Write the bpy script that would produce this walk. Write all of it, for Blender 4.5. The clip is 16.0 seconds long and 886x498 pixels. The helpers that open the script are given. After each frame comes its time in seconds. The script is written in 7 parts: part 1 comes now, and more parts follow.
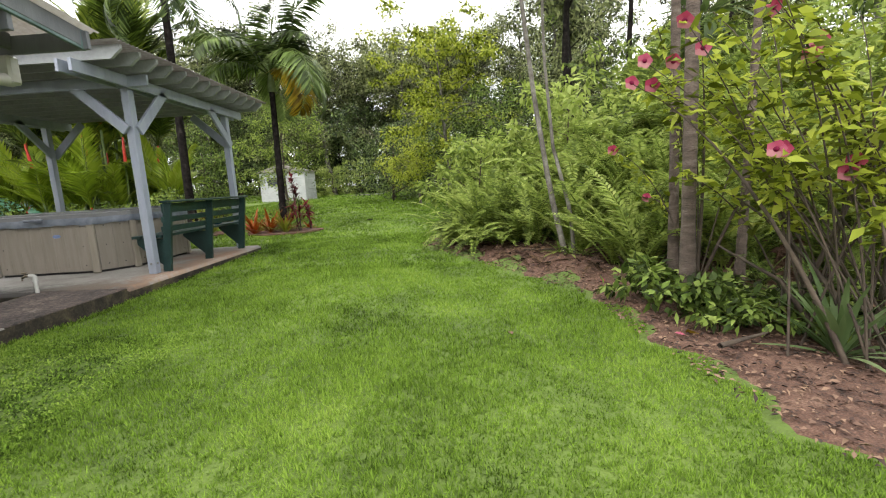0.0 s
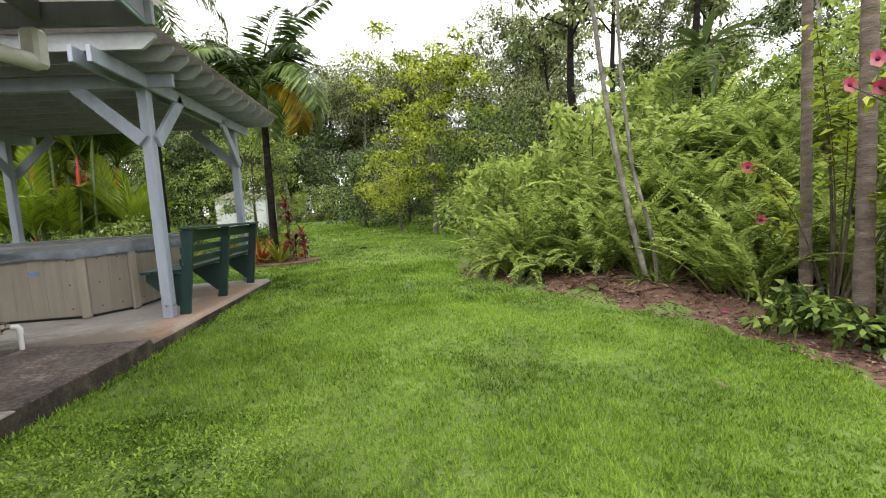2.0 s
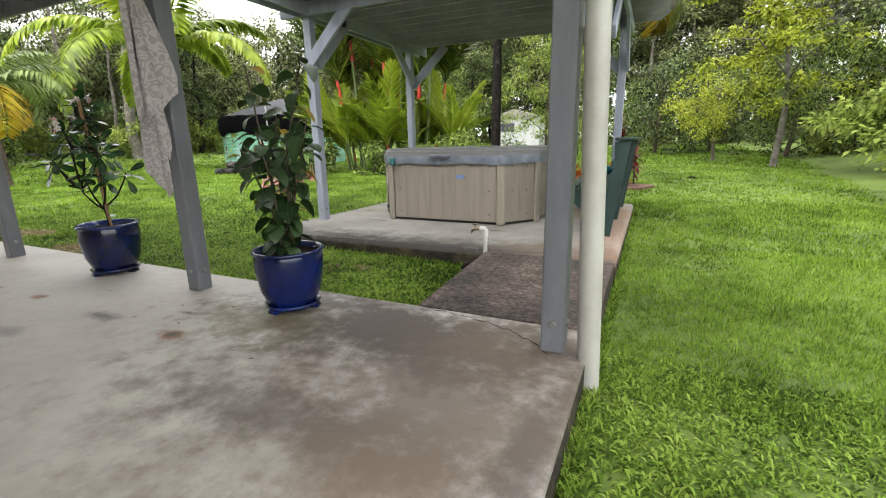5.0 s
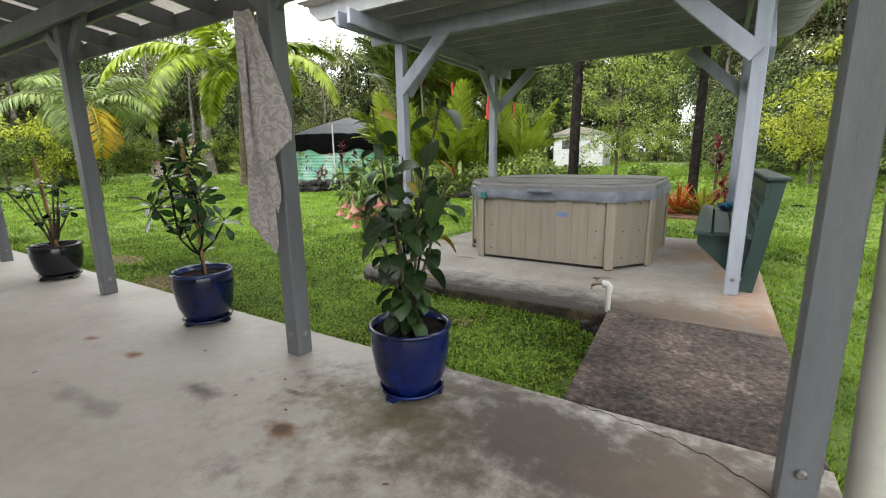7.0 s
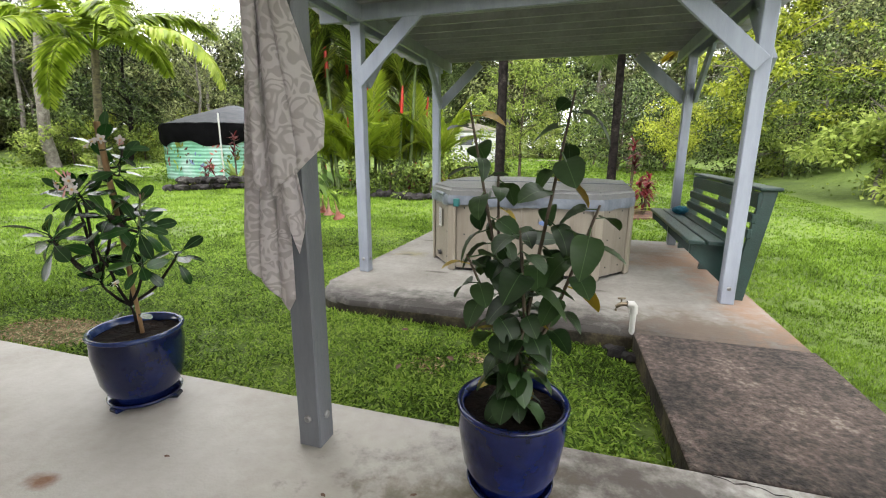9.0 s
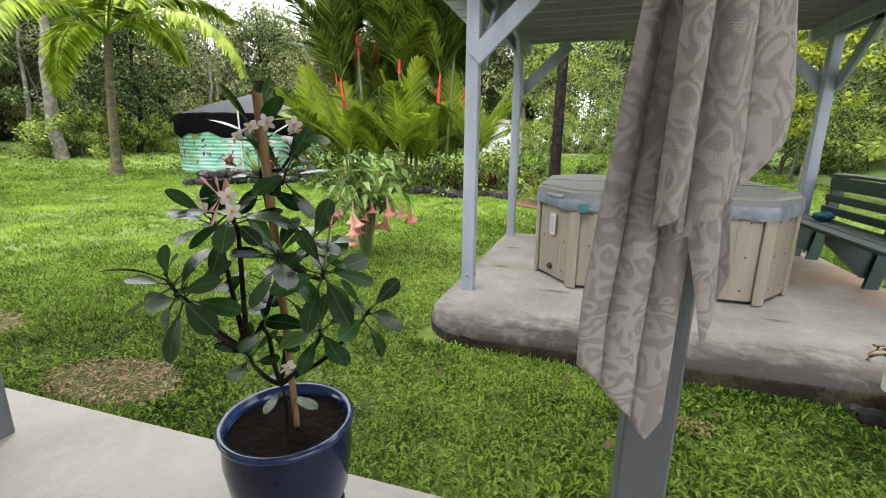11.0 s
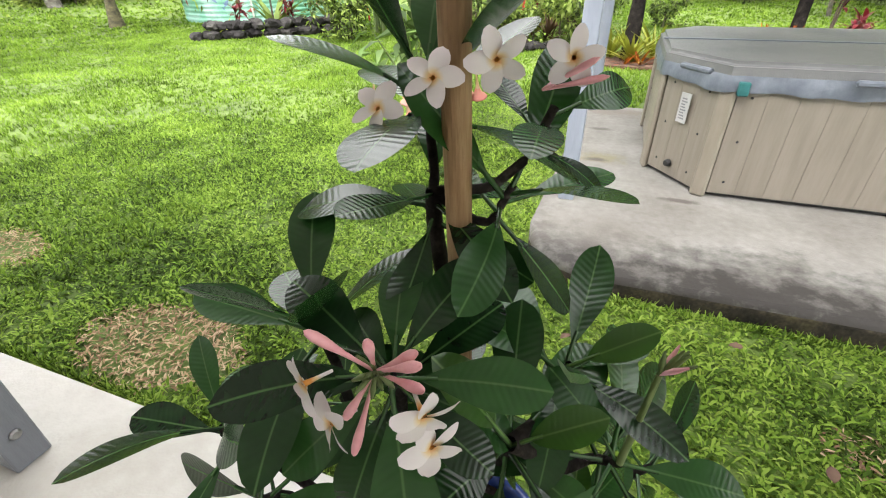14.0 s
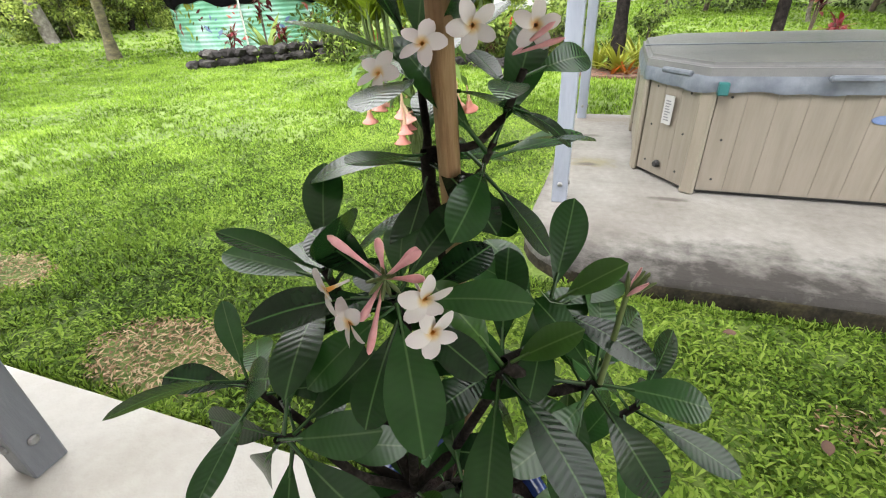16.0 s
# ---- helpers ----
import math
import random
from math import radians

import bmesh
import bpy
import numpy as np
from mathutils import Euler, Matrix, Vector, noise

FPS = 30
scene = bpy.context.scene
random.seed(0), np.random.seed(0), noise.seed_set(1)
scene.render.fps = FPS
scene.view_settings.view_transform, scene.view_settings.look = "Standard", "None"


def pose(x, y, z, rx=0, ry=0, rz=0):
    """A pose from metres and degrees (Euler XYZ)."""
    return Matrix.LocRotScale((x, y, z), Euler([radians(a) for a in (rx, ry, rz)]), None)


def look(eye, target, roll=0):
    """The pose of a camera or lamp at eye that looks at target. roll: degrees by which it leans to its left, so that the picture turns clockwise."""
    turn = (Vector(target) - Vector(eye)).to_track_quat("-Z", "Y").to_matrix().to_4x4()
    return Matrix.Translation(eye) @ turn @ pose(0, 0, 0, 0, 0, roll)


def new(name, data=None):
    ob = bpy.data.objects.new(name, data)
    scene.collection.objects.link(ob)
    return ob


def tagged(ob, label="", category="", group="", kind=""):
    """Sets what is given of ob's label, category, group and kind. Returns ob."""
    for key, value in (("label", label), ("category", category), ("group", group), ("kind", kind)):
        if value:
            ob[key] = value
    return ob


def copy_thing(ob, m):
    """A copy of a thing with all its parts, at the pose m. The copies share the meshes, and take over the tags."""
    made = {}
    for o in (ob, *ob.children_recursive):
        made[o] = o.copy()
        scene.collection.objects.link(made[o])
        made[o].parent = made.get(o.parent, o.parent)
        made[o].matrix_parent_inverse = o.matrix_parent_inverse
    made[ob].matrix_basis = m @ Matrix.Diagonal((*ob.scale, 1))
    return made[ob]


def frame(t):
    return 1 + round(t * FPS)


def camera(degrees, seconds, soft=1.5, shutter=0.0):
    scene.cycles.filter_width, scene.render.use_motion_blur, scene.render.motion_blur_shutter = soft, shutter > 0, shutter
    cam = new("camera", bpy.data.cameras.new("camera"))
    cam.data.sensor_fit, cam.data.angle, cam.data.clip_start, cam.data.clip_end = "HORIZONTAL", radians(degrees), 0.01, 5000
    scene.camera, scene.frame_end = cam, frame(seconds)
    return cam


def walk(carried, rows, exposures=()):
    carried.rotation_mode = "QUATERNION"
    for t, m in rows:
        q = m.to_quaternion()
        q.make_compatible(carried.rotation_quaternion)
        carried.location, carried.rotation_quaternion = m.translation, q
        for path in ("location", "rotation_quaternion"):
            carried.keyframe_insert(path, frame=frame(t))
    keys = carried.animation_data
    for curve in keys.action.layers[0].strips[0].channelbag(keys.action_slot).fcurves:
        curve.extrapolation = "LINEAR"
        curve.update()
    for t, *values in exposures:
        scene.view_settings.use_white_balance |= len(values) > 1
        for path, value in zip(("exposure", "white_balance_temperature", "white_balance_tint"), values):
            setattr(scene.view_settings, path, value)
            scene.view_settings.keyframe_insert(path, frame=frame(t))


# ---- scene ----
cam = camera(90.2, 16.0, 1.1)
METRES, EYE, TILT, LEAN, TURN = 8.3, 1.5, 0.0, 0.0, 1.7
ROWS = [
    (0.0, 0.0, 0.0, 0.0, -0.51, -8.48, 3.41),
    (0.5, -0.0416, 0.0346, 0.0019, -4.75, -7.99, 4.18),
    (1.0, -0.0838, 0.0589, 0.0027, -8.09, -6.9, 3.94),
    (1.5, -0.1274, 0.0796, 0.0033, -10.61, -5.88, 2.78),
    (2.0, -0.1825, 0.1031, 0.0035, -7.18, -5.33, 3.51),
    (2.5, -0.2378, 0.1149, 0.0021, -3.14, -6.28, 4.49),
    (3.0, -0.2769, 0.1286, 0.0006, -0.46, -7.82, 2.73),
    (3.5, -0.3297, 0.1494, -0.0011, 8.34, -11.87, 0.94),
    (4.0, -0.3795, 0.1555, -0.0027, 18.51, -14.82, 0.73),
    (6.5, -0.4905, 0.1935, 0.0108, 26.2, -11.46, 0.77),
    (7.0, -0.5187, 0.1982, 0.024, 29.65, -11.88, 0.86),
    (7.5, -0.5435, 0.1951, 0.0296, 32.65, -12.28, 0.5),
    (8.0, -0.5758, 0.2004, 0.037, 26.35, -11.54, 0.05),
    (10.5, -0.7567, 0.277, 0.0318, 12.08, -13.6, -0.32),
    (11.0, -0.7946, 0.2898, 0.0343, 15.49, -13.62, -0.57),
    (11.5, -0.8295, 0.3092, 0.0385, 17.22, -16.16, 0.35),
    (12.0, -0.8548, 0.3395, 0.0423, 18.88, -19.93, 1.27),
    (12.5, -0.8683, 0.3585, 0.046, 19.22, -23.69, 1.35),
    (13.0, -0.875, 0.371, 0.0465, 18.54, -27.43, 1.01),
    (13.5, -0.8767, 0.3736, 0.0469, 18.41, -30.2, 0.99),
    (14.0, -0.8776, 0.3742, 0.0459, 18.35, -32.12, 0.82),
    (14.5, -0.8769, 0.3731, 0.0457, 18.56, -33.99, 1.25),
    (15.0, -0.8746, 0.3696, 0.0418, 19.39, -34.86, 2.2),
    (15.5, -0.8734, 0.3666, 0.0409, 18.34, -33.26, 2.7),
    (16.0, -0.8736, 0.363, 0.0426, 17.03, -29.96, 2.76),
]
walk(cam, [(t, pose(0, 0, EYE, TILT, LEAN, TURN) @ pose(METRES * x, METRES * y, METRES * z, 90 + pitch, roll, yaw)) for t, x, y, z, yaw, pitch, roll in ROWS],
     [(0, 1.06), (1, 1.36), (1.5, 1.14), (2, 1.12), (3, 1.10), (4, 1.60), (6.5, 1.48), (7, 1.50), (7.5, 1.84), (8, 1.82), (10.5, 1.76), (12, 1.96), (14, 2.24), (16, 2.24)])

# ---- light ----
SUN_EL, SUN_AZ = radians(58), radians(200)
world = bpy.data.worlds.new("overcast")
scene.world = world
world.use_nodes = True
wt = world.node_tree
wbg = wt.nodes["Background"]
sky = wt.nodes.new("ShaderNodeTexSky")
sky.sky_type, sky.sun_disc = "NISHITA", False
sky.sun_elevation, sky.sun_rotation = SUN_EL, SUN_AZ
sky.air_density, sky.dust_density, sky.ozone_density = 1.0, 4.0, 1.0
cloud = wt.nodes.new("ShaderNodeTexNoise")
cloud.inputs["Scale"].default_value, cloud.inputs["Detail"].default_value = 2.2, 6
cramp = wt.nodes.new("ShaderNodeValToRGB")
cramp.color_ramp.elements[0].position, cramp.color_ramp.elements[0].color = 0.3, (12.2, 12.5, 13.2, 1)
cramp.color_ramp.elements[1].position, cramp.color_ramp.elements[1].color = 0.62, (18.0, 17.8, 17.2, 1)
wmix = wt.nodes.new("ShaderNodeMix")
wmix.data_type = "RGBA"
wmix.inputs["Factor"].default_value = 0.82
wt.links.new(cloud.outputs["Fac"], cramp.inputs["Fac"])
wt.links.new(sky.outputs["Color"], wmix.inputs["A"])
wt.links.new(cramp.outputs["Color"], wmix.inputs["B"])
wt.links.new(wmix.outputs["Result"], wbg.inputs["Color"])
wbg.inputs["Strength"].default_value = 0.1
sun = new("sun", bpy.data.lights.new("sun", "SUN"))
sun.data.energy, sun.data.angle, sun.data.color = 1.1, radians(35), (1.0, 0.97, 0.93)
sun.matrix_world = look((0, 0, 30), Vector((0, 0, 30)) - Vector((math.sin(SUN_AZ) * math.cos(SUN_EL), math.cos(SUN_AZ) * math.cos(SUN_EL), math.sin(SUN_EL))))
tagged(sun, kind="structure")

# ---- materials ----
def ramp_mat(name, stops, scale=6.0, rough=0.7, bump=0.2, bscale=None, detail=6, island=0.0, metal=0.0, trans=0.0, coord="Object", stretch=(1, 1, 1), obj_rand=0.0, fine=0.0, spec=0.5, albedo=0.62):
    """A noise-driven colour ramp with bump; island and obj_rand shift it per piece."""
    m = bpy.data.materials.new(name)
    m.use_nodes = True
    nt = m.node_tree
    N, L = nt.nodes, nt.links
    b = N["Principled BSDF"]
    b.inputs["Roughness"].default_value, b.inputs["Metallic"].default_value = rough, metal
    b.inputs["Specular IOR Level"].default_value = spec
    tc = N.new("ShaderNodeTexCoord")
    mp = N.new("ShaderNodeMapping")
    mp.inputs["Scale"].default_value = stretch
    L.new(tc.outputs[coord], mp.inputs["Vector"])
    nz = N.new("ShaderNodeTexNoise")
    nz.inputs["Scale"].default_value, nz.inputs["Detail"].default_value, nz.inputs["Roughness"].default_value = scale, detail, 0.62
    L.new(mp.outputs["Vector"], nz.inputs["Vector"])
    fac = nz.outputs["Fac"]
    for amount, node, out in ((island, "ShaderNodeNewGeometry", "Random Per Island"), (obj_rand, "ShaderNodeObjectInfo", "Random")):
        if amount:
            g = N.new(node)
            ma = N.new("ShaderNodeMath")
            ma.operation = "MULTIPLY_ADD"
            ma.inputs[1].default_value = amount
            L.new(g.outputs[out], ma.inputs[0])
            L.new(fac, ma.inputs[2])
            mb = N.new("ShaderNodeMath")
            mb.operation = "SUBTRACT"
            mb.inputs[1].default_value = amount / 2
            L.new(ma.outputs[0], mb.inputs[0])
            fac = mb.outputs[0]
    if fine:
        nf = N.new("ShaderNodeTexNoise")
        nf.inputs["Scale"].default_value, nf.inputs["Detail"].default_value = scale * 14, 3
        L.new(mp.outputs["Vector"], nf.inputs["Vector"])
        ma = N.new("ShaderNodeMath")
        ma.operation = "MULTIPLY_ADD"
        ma.inputs[1].default_value = fine
        L.new(nf.outputs["Fac"], ma.inputs[0])
        L.new(fac, ma.inputs[2])
        mb = N.new("ShaderNodeMath")
        mb.operation = "SUBTRACT"
        mb.inputs[1].default_value = fine / 2
        L.new(ma.outputs[0], mb.inputs[0])
        fac = mb.outputs[0]
    r = N.new("ShaderNodeValToRGB")
    el = r.color_ramp.elements
    while len(el) < len(stops):
        el.new(0.5)
    for e, (p, c) in zip(el, stops):
        e.position, e.color = p, (*(v * albedo for v in c), 1)
    L.new(fac, r.inputs["Fac"])
    L.new(r.outputs["Color"], b.inputs["Base Color"])
    if bump:
        n2 = N.new("ShaderNodeTexNoise")
        n2.inputs["Scale"].default_value, n2.inputs["Detail"].default_value = bscale or scale * 5, 4
        L.new(mp.outputs["Vector"], n2.inputs["Vector"])
        bp = N.new("ShaderNodeBump")
        bp.inputs["Strength"].default_value, bp.inputs["Distance"].default_value = bump, 0.02
        L.new(n2.outputs["Fac"], bp.inputs["Height"])
        L.new(bp.outputs["Normal"], b.inputs["Normal"])
    if trans:
        t = N.new("ShaderNodeBsdfTranslucent")
        L.new(r.outputs["Color"], t.inputs["Color"])
        mx = N.new("ShaderNodeMixShader")
        mx.inputs["Fac"].default_value = trans
        L.new(b.outputs[0], mx.inputs[1])
        L.new(t.outputs[0], mx.inputs[2])
        L.new(mx.outputs[0], N["Material Output"].inputs["Surface"])
    return m


def leafy(name, dark, mid, light, rough=0.48, trans=0.16, island=0.85, obj=0.25, spec=0.2):
    return ramp_mat(name, [(0.16, tuple(c * 0.35 for c in dark)), (0.38, dark), (0.6, mid), (0.92, light)], 1.2, rough, 0, island=island, obj_rand=obj, trans=trans, detail=2, spec=spec)


def spot_mix(m, spots, stretch_noise=3.0):
    """Adds stains: (x, y, radius, colour, strength), ragged by noise, in object space."""
    nt = m.node_tree
    N, L = nt.nodes, nt.links
    b = N["Principled BSDF"]
    src = b.inputs["Base Color"].links[0].from_socket
    tc = N.new("ShaderNodeTexCoord")
    nz = N.new("ShaderNodeTexNoise")
    nz.inputs["Scale"].default_value, nz.inputs["Detail"].default_value, nz.inputs["Roughness"].default_value = stretch_noise, 10, 0.68
    L.new(tc.outputs["Object"], nz.inputs["Vector"])
    for x, y, rx, ry, c, k in spots:
        mp = N.new("ShaderNodeMapping")
        mp.inputs["Location"].default_value = (-x / rx, -y / ry, 0)
        mp.inputs["Scale"].default_value = (1 / rx, 1 / ry, 0)
        L.new(tc.outputs["Object"], mp.inputs["Vector"])
        ln = N.new("ShaderNodeVectorMath")
        ln.operation = "LENGTH"
        L.new(mp.outputs["Vector"], ln.inputs[0])
        ad = N.new("ShaderNodeMath")
        ad.operation = "MULTIPLY_ADD"
        ad.inputs[1].default_value = 2.2
        L.new(nz.outputs["Fac"], ad.inputs[0])
        L.new(ln.outputs["Value"], ad.inputs[2])
        mr = N.new("ShaderNodeMapRange")
        mr.inputs["From Min"].default_value, mr.inputs["From Max"].default_value = 2.0, 1.35
        mr.inputs["To Min"].default_value, mr.inputs["To Max"].default_value = 0.0, k
        L.new(ad.outputs[0], mr.inputs["Value"])
        mx = N.new("ShaderNodeMix")
        mx.data_type = "RGBA"
        mx.inputs["B"].default_value = (*(v * 0.72 for v in c), 1)
        L.new(mr.outputs["Result"], mx.inputs["Factor"])
        L.new(src, mx.inputs["A"])
        src = mx.outputs["Result"]
    L.new(src, b.inputs["Base Color"])
    return m


M = {}
M["lawn"] = ramp_mat("lawn", [(0.25, (0.075, 0.12, 0.02)), (0.5, (0.15, 0.23, 0.034)), (0.75, (0.22, 0.32, 0.05))], 0.6, 0.9, 0.9, bscale=45, fine=0.5)
M["grass"] = leafy("grass", (0.12, 0.22, 0.03), (0.305, 0.49, 0.06), (0.48, 0.66, 0.13), 0.6, 0.36, 0.68, 0, 0.07)
M["grassfine"] = leafy("mown_grass", (0.16, 0.27, 0.034), (0.3, 0.48, 0.058), (0.46, 0.63, 0.12), 0.6, 0.38, 0.42, 0, 0.07)
M["mulch"] = ramp_mat("mulch", [(0.25, (0.05, 0.03, 0.022)), (0.5, (0.17, 0.085, 0.056)), (0.75, (0.31, 0.19, 0.13))], 7, 0.95, 1.0, bscale=40, fine=0.7)
M["litter"] = ramp_mat("leaf_litter", [(0.2, (0.05, 0.028, 0.02)), (0.5, (0.15, 0.08, 0.055)), (0.85, (0.38, 0.24, 0.155))], 3, 0.85, 0, island=0.9)
M["straw"] = ramp_mat("straw", [(0.2, (0.26, 0.15, 0.075)), (0.5, (0.48, 0.32, 0.17)), (0.8, (0.64, 0.48, 0.29))], 3, 0.85, 0, island=0.9)
M["patio"] = ramp_mat("patio_concrete", [(0.3, (0.42, 0.39, 0.345)), (0.55, (0.53, 0.505, 0.465)), (0.75, (0.6, 0.58, 0.55))], 1.1, 0.6, 0.15, bscale=60, fine=0.28, albedo=0.74)
BR, DK, RU, MO = (0.16, 0.12, 0.09), (0.075, 0.06, 0.05), (0.24, 0.1, 0.035), (0.22, 0.19, 0.08)
spot_mix(M["patio"], [(-4.4, 2.7, 1.9, 1.15, BR, 0.8), (-4.9, 3.15, 1.5, 0.62, DK, 0.92), (-4.9, 2.35, 1.0, 0.3, DK, 0.45), (-5.6, 3.0, 0.6, 0.42, MO, 0.4), (-4.3, 1.9, 0.6, 0.7, (0.25, 0.18, 0.12), 0.6), (-5.92, 2.65, 0.1, 0.08, RU, 0.95), (-5.92, 2.65, 0.05, 0.045, DK, 0.9),
                      (-7.36, 2.71, 0.1, 0.06, RU, 0.95), (-7.92, 2.68, 0.1, 0.055, RU, 0.95), (-6.56, 2.66, 0.2, 0.08, DK, 0.8), (-6.13, 2.89, 0.1, 0.03, DK, 0.6), (-6.9, 2.3, 0.5, 0.08, DK, 0.4), (-7.2, 1.9, 0.3, 0.09, DK, 0.6), (-3.95, 2.2, 0.12, 1.6, DK, 0.5), (-4.05, 3.15, 0.75, 0.6, BR, 0.85), (-3.95, 1.2, 0.3, 1.2, (0.25, 0.18, 0.12), 0.6)], 5)
M["slab"] = ramp_mat("slab_concrete", [(0.3, (0.23, 0.21, 0.185)), (0.55, (0.35, 0.335, 0.305)), (0.75, (0.45, 0.435, 0.41))], 1.4, 0.75, 0.25, bscale=50, fine=0.3, albedo=0.56)
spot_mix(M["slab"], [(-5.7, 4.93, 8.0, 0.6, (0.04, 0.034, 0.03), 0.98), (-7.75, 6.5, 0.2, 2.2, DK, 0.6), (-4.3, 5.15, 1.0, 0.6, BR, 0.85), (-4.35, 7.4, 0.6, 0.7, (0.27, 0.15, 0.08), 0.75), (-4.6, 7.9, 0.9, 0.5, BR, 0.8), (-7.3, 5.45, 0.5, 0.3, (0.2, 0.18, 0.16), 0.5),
                     (-7.35, 6.75, 0.3, 0.16, MO, 0.6), (-7.4, 6.7, 0.12, 0.06, DK, 0.8), (-6.8, 6.05, 0.16, 0.05, DK, 0.8), (-5.2, 5.9, 0.14, 0.05, DK, 0.8), (-7.4, 7.6, 0.15, 0.06, DK, 0.7), (-7.0, 8.3, 1.2, 0.25, BR, 0.6), (-4.0, 6.6, 0.4, 2.6, (0.3, 0.17, 0.1), 0.75)], 5)
M["walk"] = ramp_mat("walkway_aggregate", [(0.25, (0.022, 0.017, 0.015)), (0.5, (0.105, 0.078, 0.066)), (0.68, (0.21, 0.15, 0.125)), (0.85, (0.42, 0.36, 0.31))], 2.6, 0.85, 0.9, bscale=80, fine=0.95)
# Side colour: moss and dirt, with shade from the grass darkened in.
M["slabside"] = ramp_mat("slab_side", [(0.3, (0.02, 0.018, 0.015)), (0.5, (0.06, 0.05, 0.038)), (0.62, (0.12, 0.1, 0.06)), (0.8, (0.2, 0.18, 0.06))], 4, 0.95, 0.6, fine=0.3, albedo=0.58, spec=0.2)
M["bluegrey"] = ramp_mat("blue_grey_paint", [(0.3, (0.33, 0.36, 0.44)), (0.55, (0.41, 0.45, 0.54)), (0.75, (0.47, 0.51, 0.6))], 2.2, 0.5, 0.15, bscale=90, stretch=(3, 3, 0.5), fine=0.2)
M["grey"] = ramp_mat("grey_paint", [(0.3, (0.15, 0.158, 0.178)), (0.55, (0.2, 0.21, 0.235)), (0.75, (0.26, 0.272, 0.295))], 2.2, 0.5, 0.15, bscale=90, stretch=(3, 3, 0.5), fine=0.2)
M["rafter"] = ramp_mat("rafter_paint", [(0.3, (0.19, 0.198, 0.205)), (0.55, (0.27, 0.28, 0.285)), (0.8, (0.35, 0.36, 0.365))], 1.8, 0.65, 0.2, bscale=60, fine=0.3, albedo=1.0)
M["roof"] = ramp_mat("corrugated_sheet", [(0.3, (0.36, 0.31, 0.27)), (0.55, (0.55, 0.51, 0.46)), (0.8, (0.68, 0.65, 0.6))], 1.5, 0.6, 0.1, trans=0.3, fine=0.35)
M["roof2"] = ramp_mat("weathered_roofing", [(0.3, (0.14, 0.115, 0.1)), (0.55, (0.25, 0.225, 0.205)), (0.8, (0.38, 0.35, 0.33))], 1.5, 0.6, 0.1, trans=0.17, fine=0.4)
M["fascia"] = ramp_mat("weathered_green_paint", [(0.3, (0.1, 0.16, 0.16)), (0.55, (0.17, 0.26, 0.26)), (0.8, (0.3, 0.37, 0.37))], 5, 0.6, 0.3, fine=0.4)
M["green"] = ramp_mat("bench_green_paint", [(0.3, (0.007, 0.028, 0.025)), (0.55, (0.012, 0.046, 0.041)), (0.8, (0.03, 0.085, 0.072))], 3, 0.45, 0.25, bscale=80, fine=0.3)
M["pvc"] = ramp_mat("cream_pvc", [(0.3, (0.52, 0.505, 0.45)), (0.6, (0.66, 0.65, 0.6)), (0.8, (0.72, 0.71, 0.67))], 3, 0.4, 0.05, fine=0.15)
M["pvcw"] = ramp_mat("white_pvc", [(0.3, (0.66, 0.65, 0.62)), (0.7, (0.78, 0.77, 0.74))], 4, 0.4, 0.05)
M["tub"] = ramp_mat("tub_cladding", [(0.3, (0.27, 0.235, 0.185)), (0.55, (0.33, 0.29, 0.235)), (0.8, (0.38, 0.34, 0.28))], 2.5, 0.6, 0.12, bscale=40, stretch=(6, 6, 0.6), fine=0.12, obj_rand=0.06, albedo=0.55)
M["tubcorner"] = ramp_mat("tub_corner", [(0.3, (0.27, 0.235, 0.18)), (0.7, (0.35, 0.31, 0.25))], 2.5, 0.55, 0.1, stretch=(6, 6, 0.6), fine=0.15)
M["cover"] = ramp_mat("grey_vinyl_cover", [(0.3, (0.17, 0.175, 0.18)), (0.55, (0.235, 0.235, 0.235)), (0.8, (0.3, 0.29, 0.27))], 1.6, 0.5, 0.25, bscale=130, fine=0.2)
M["skirt"] = ramp_mat("vinyl_skirt", [(0.3, (0.12, 0.14, 0.18)), (0.7, (0.26, 0.29, 0.345))], 6, 0.4, 0.3, bscale=20)
M["black"] = ramp_mat("black_plastic", [(0.3, (0.008, 0.008, 0.009)), (0.7, (0.025, 0.025, 0.027))], 6, 0.5, 0.1)
M["teal"] = ramp_mat("teal_strap", [(0.3, (0.01, 0.12, 0.12)), (0.7, (0.03, 0.2, 0.2))], 6, 0.6, 0.2)
M["bluecloth"] = ramp_mat("blue_cloth", [(0.3, (0.005, 0.1, 0.2)), (0.7, (0.02, 0.25, 0.38))], 20, 0.9, 0.8, bscale=120)
M["metal"] = ramp_mat("galvanised_steel", [(0.3, (0.3, 0.3, 0.3)), (0.7, (0.5, 0.5, 0.5))], 20, 0.45, 0.1, metal=0.8)
M["brass"] = ramp_mat("weathered_brass", [(0.3, (0.2, 0.16, 0.11)), (0.7, (0.4, 0.33, 0.24))], 20, 0.4, 0.1, metal=0.8)
M["white"] = ramp_mat("white_label", [(0.3, (0.5, 0.5, 0.5)), (0.7, (0.62, 0.61, 0.6))], 10, 0.5, 0)
M["ink"] = ramp_mat("grey_ink", [(0.3, (0.2, 0.2, 0.22)), (0.7, (0.3, 0.3, 0.32))], 10, 0.5, 0)
M["badge"] = ramp_mat("blue_badge", [(0.3, (0.12, 0.2, 0.42)), (0.7, (0.22, 0.3, 0.52))], 30, 0.3, 0)
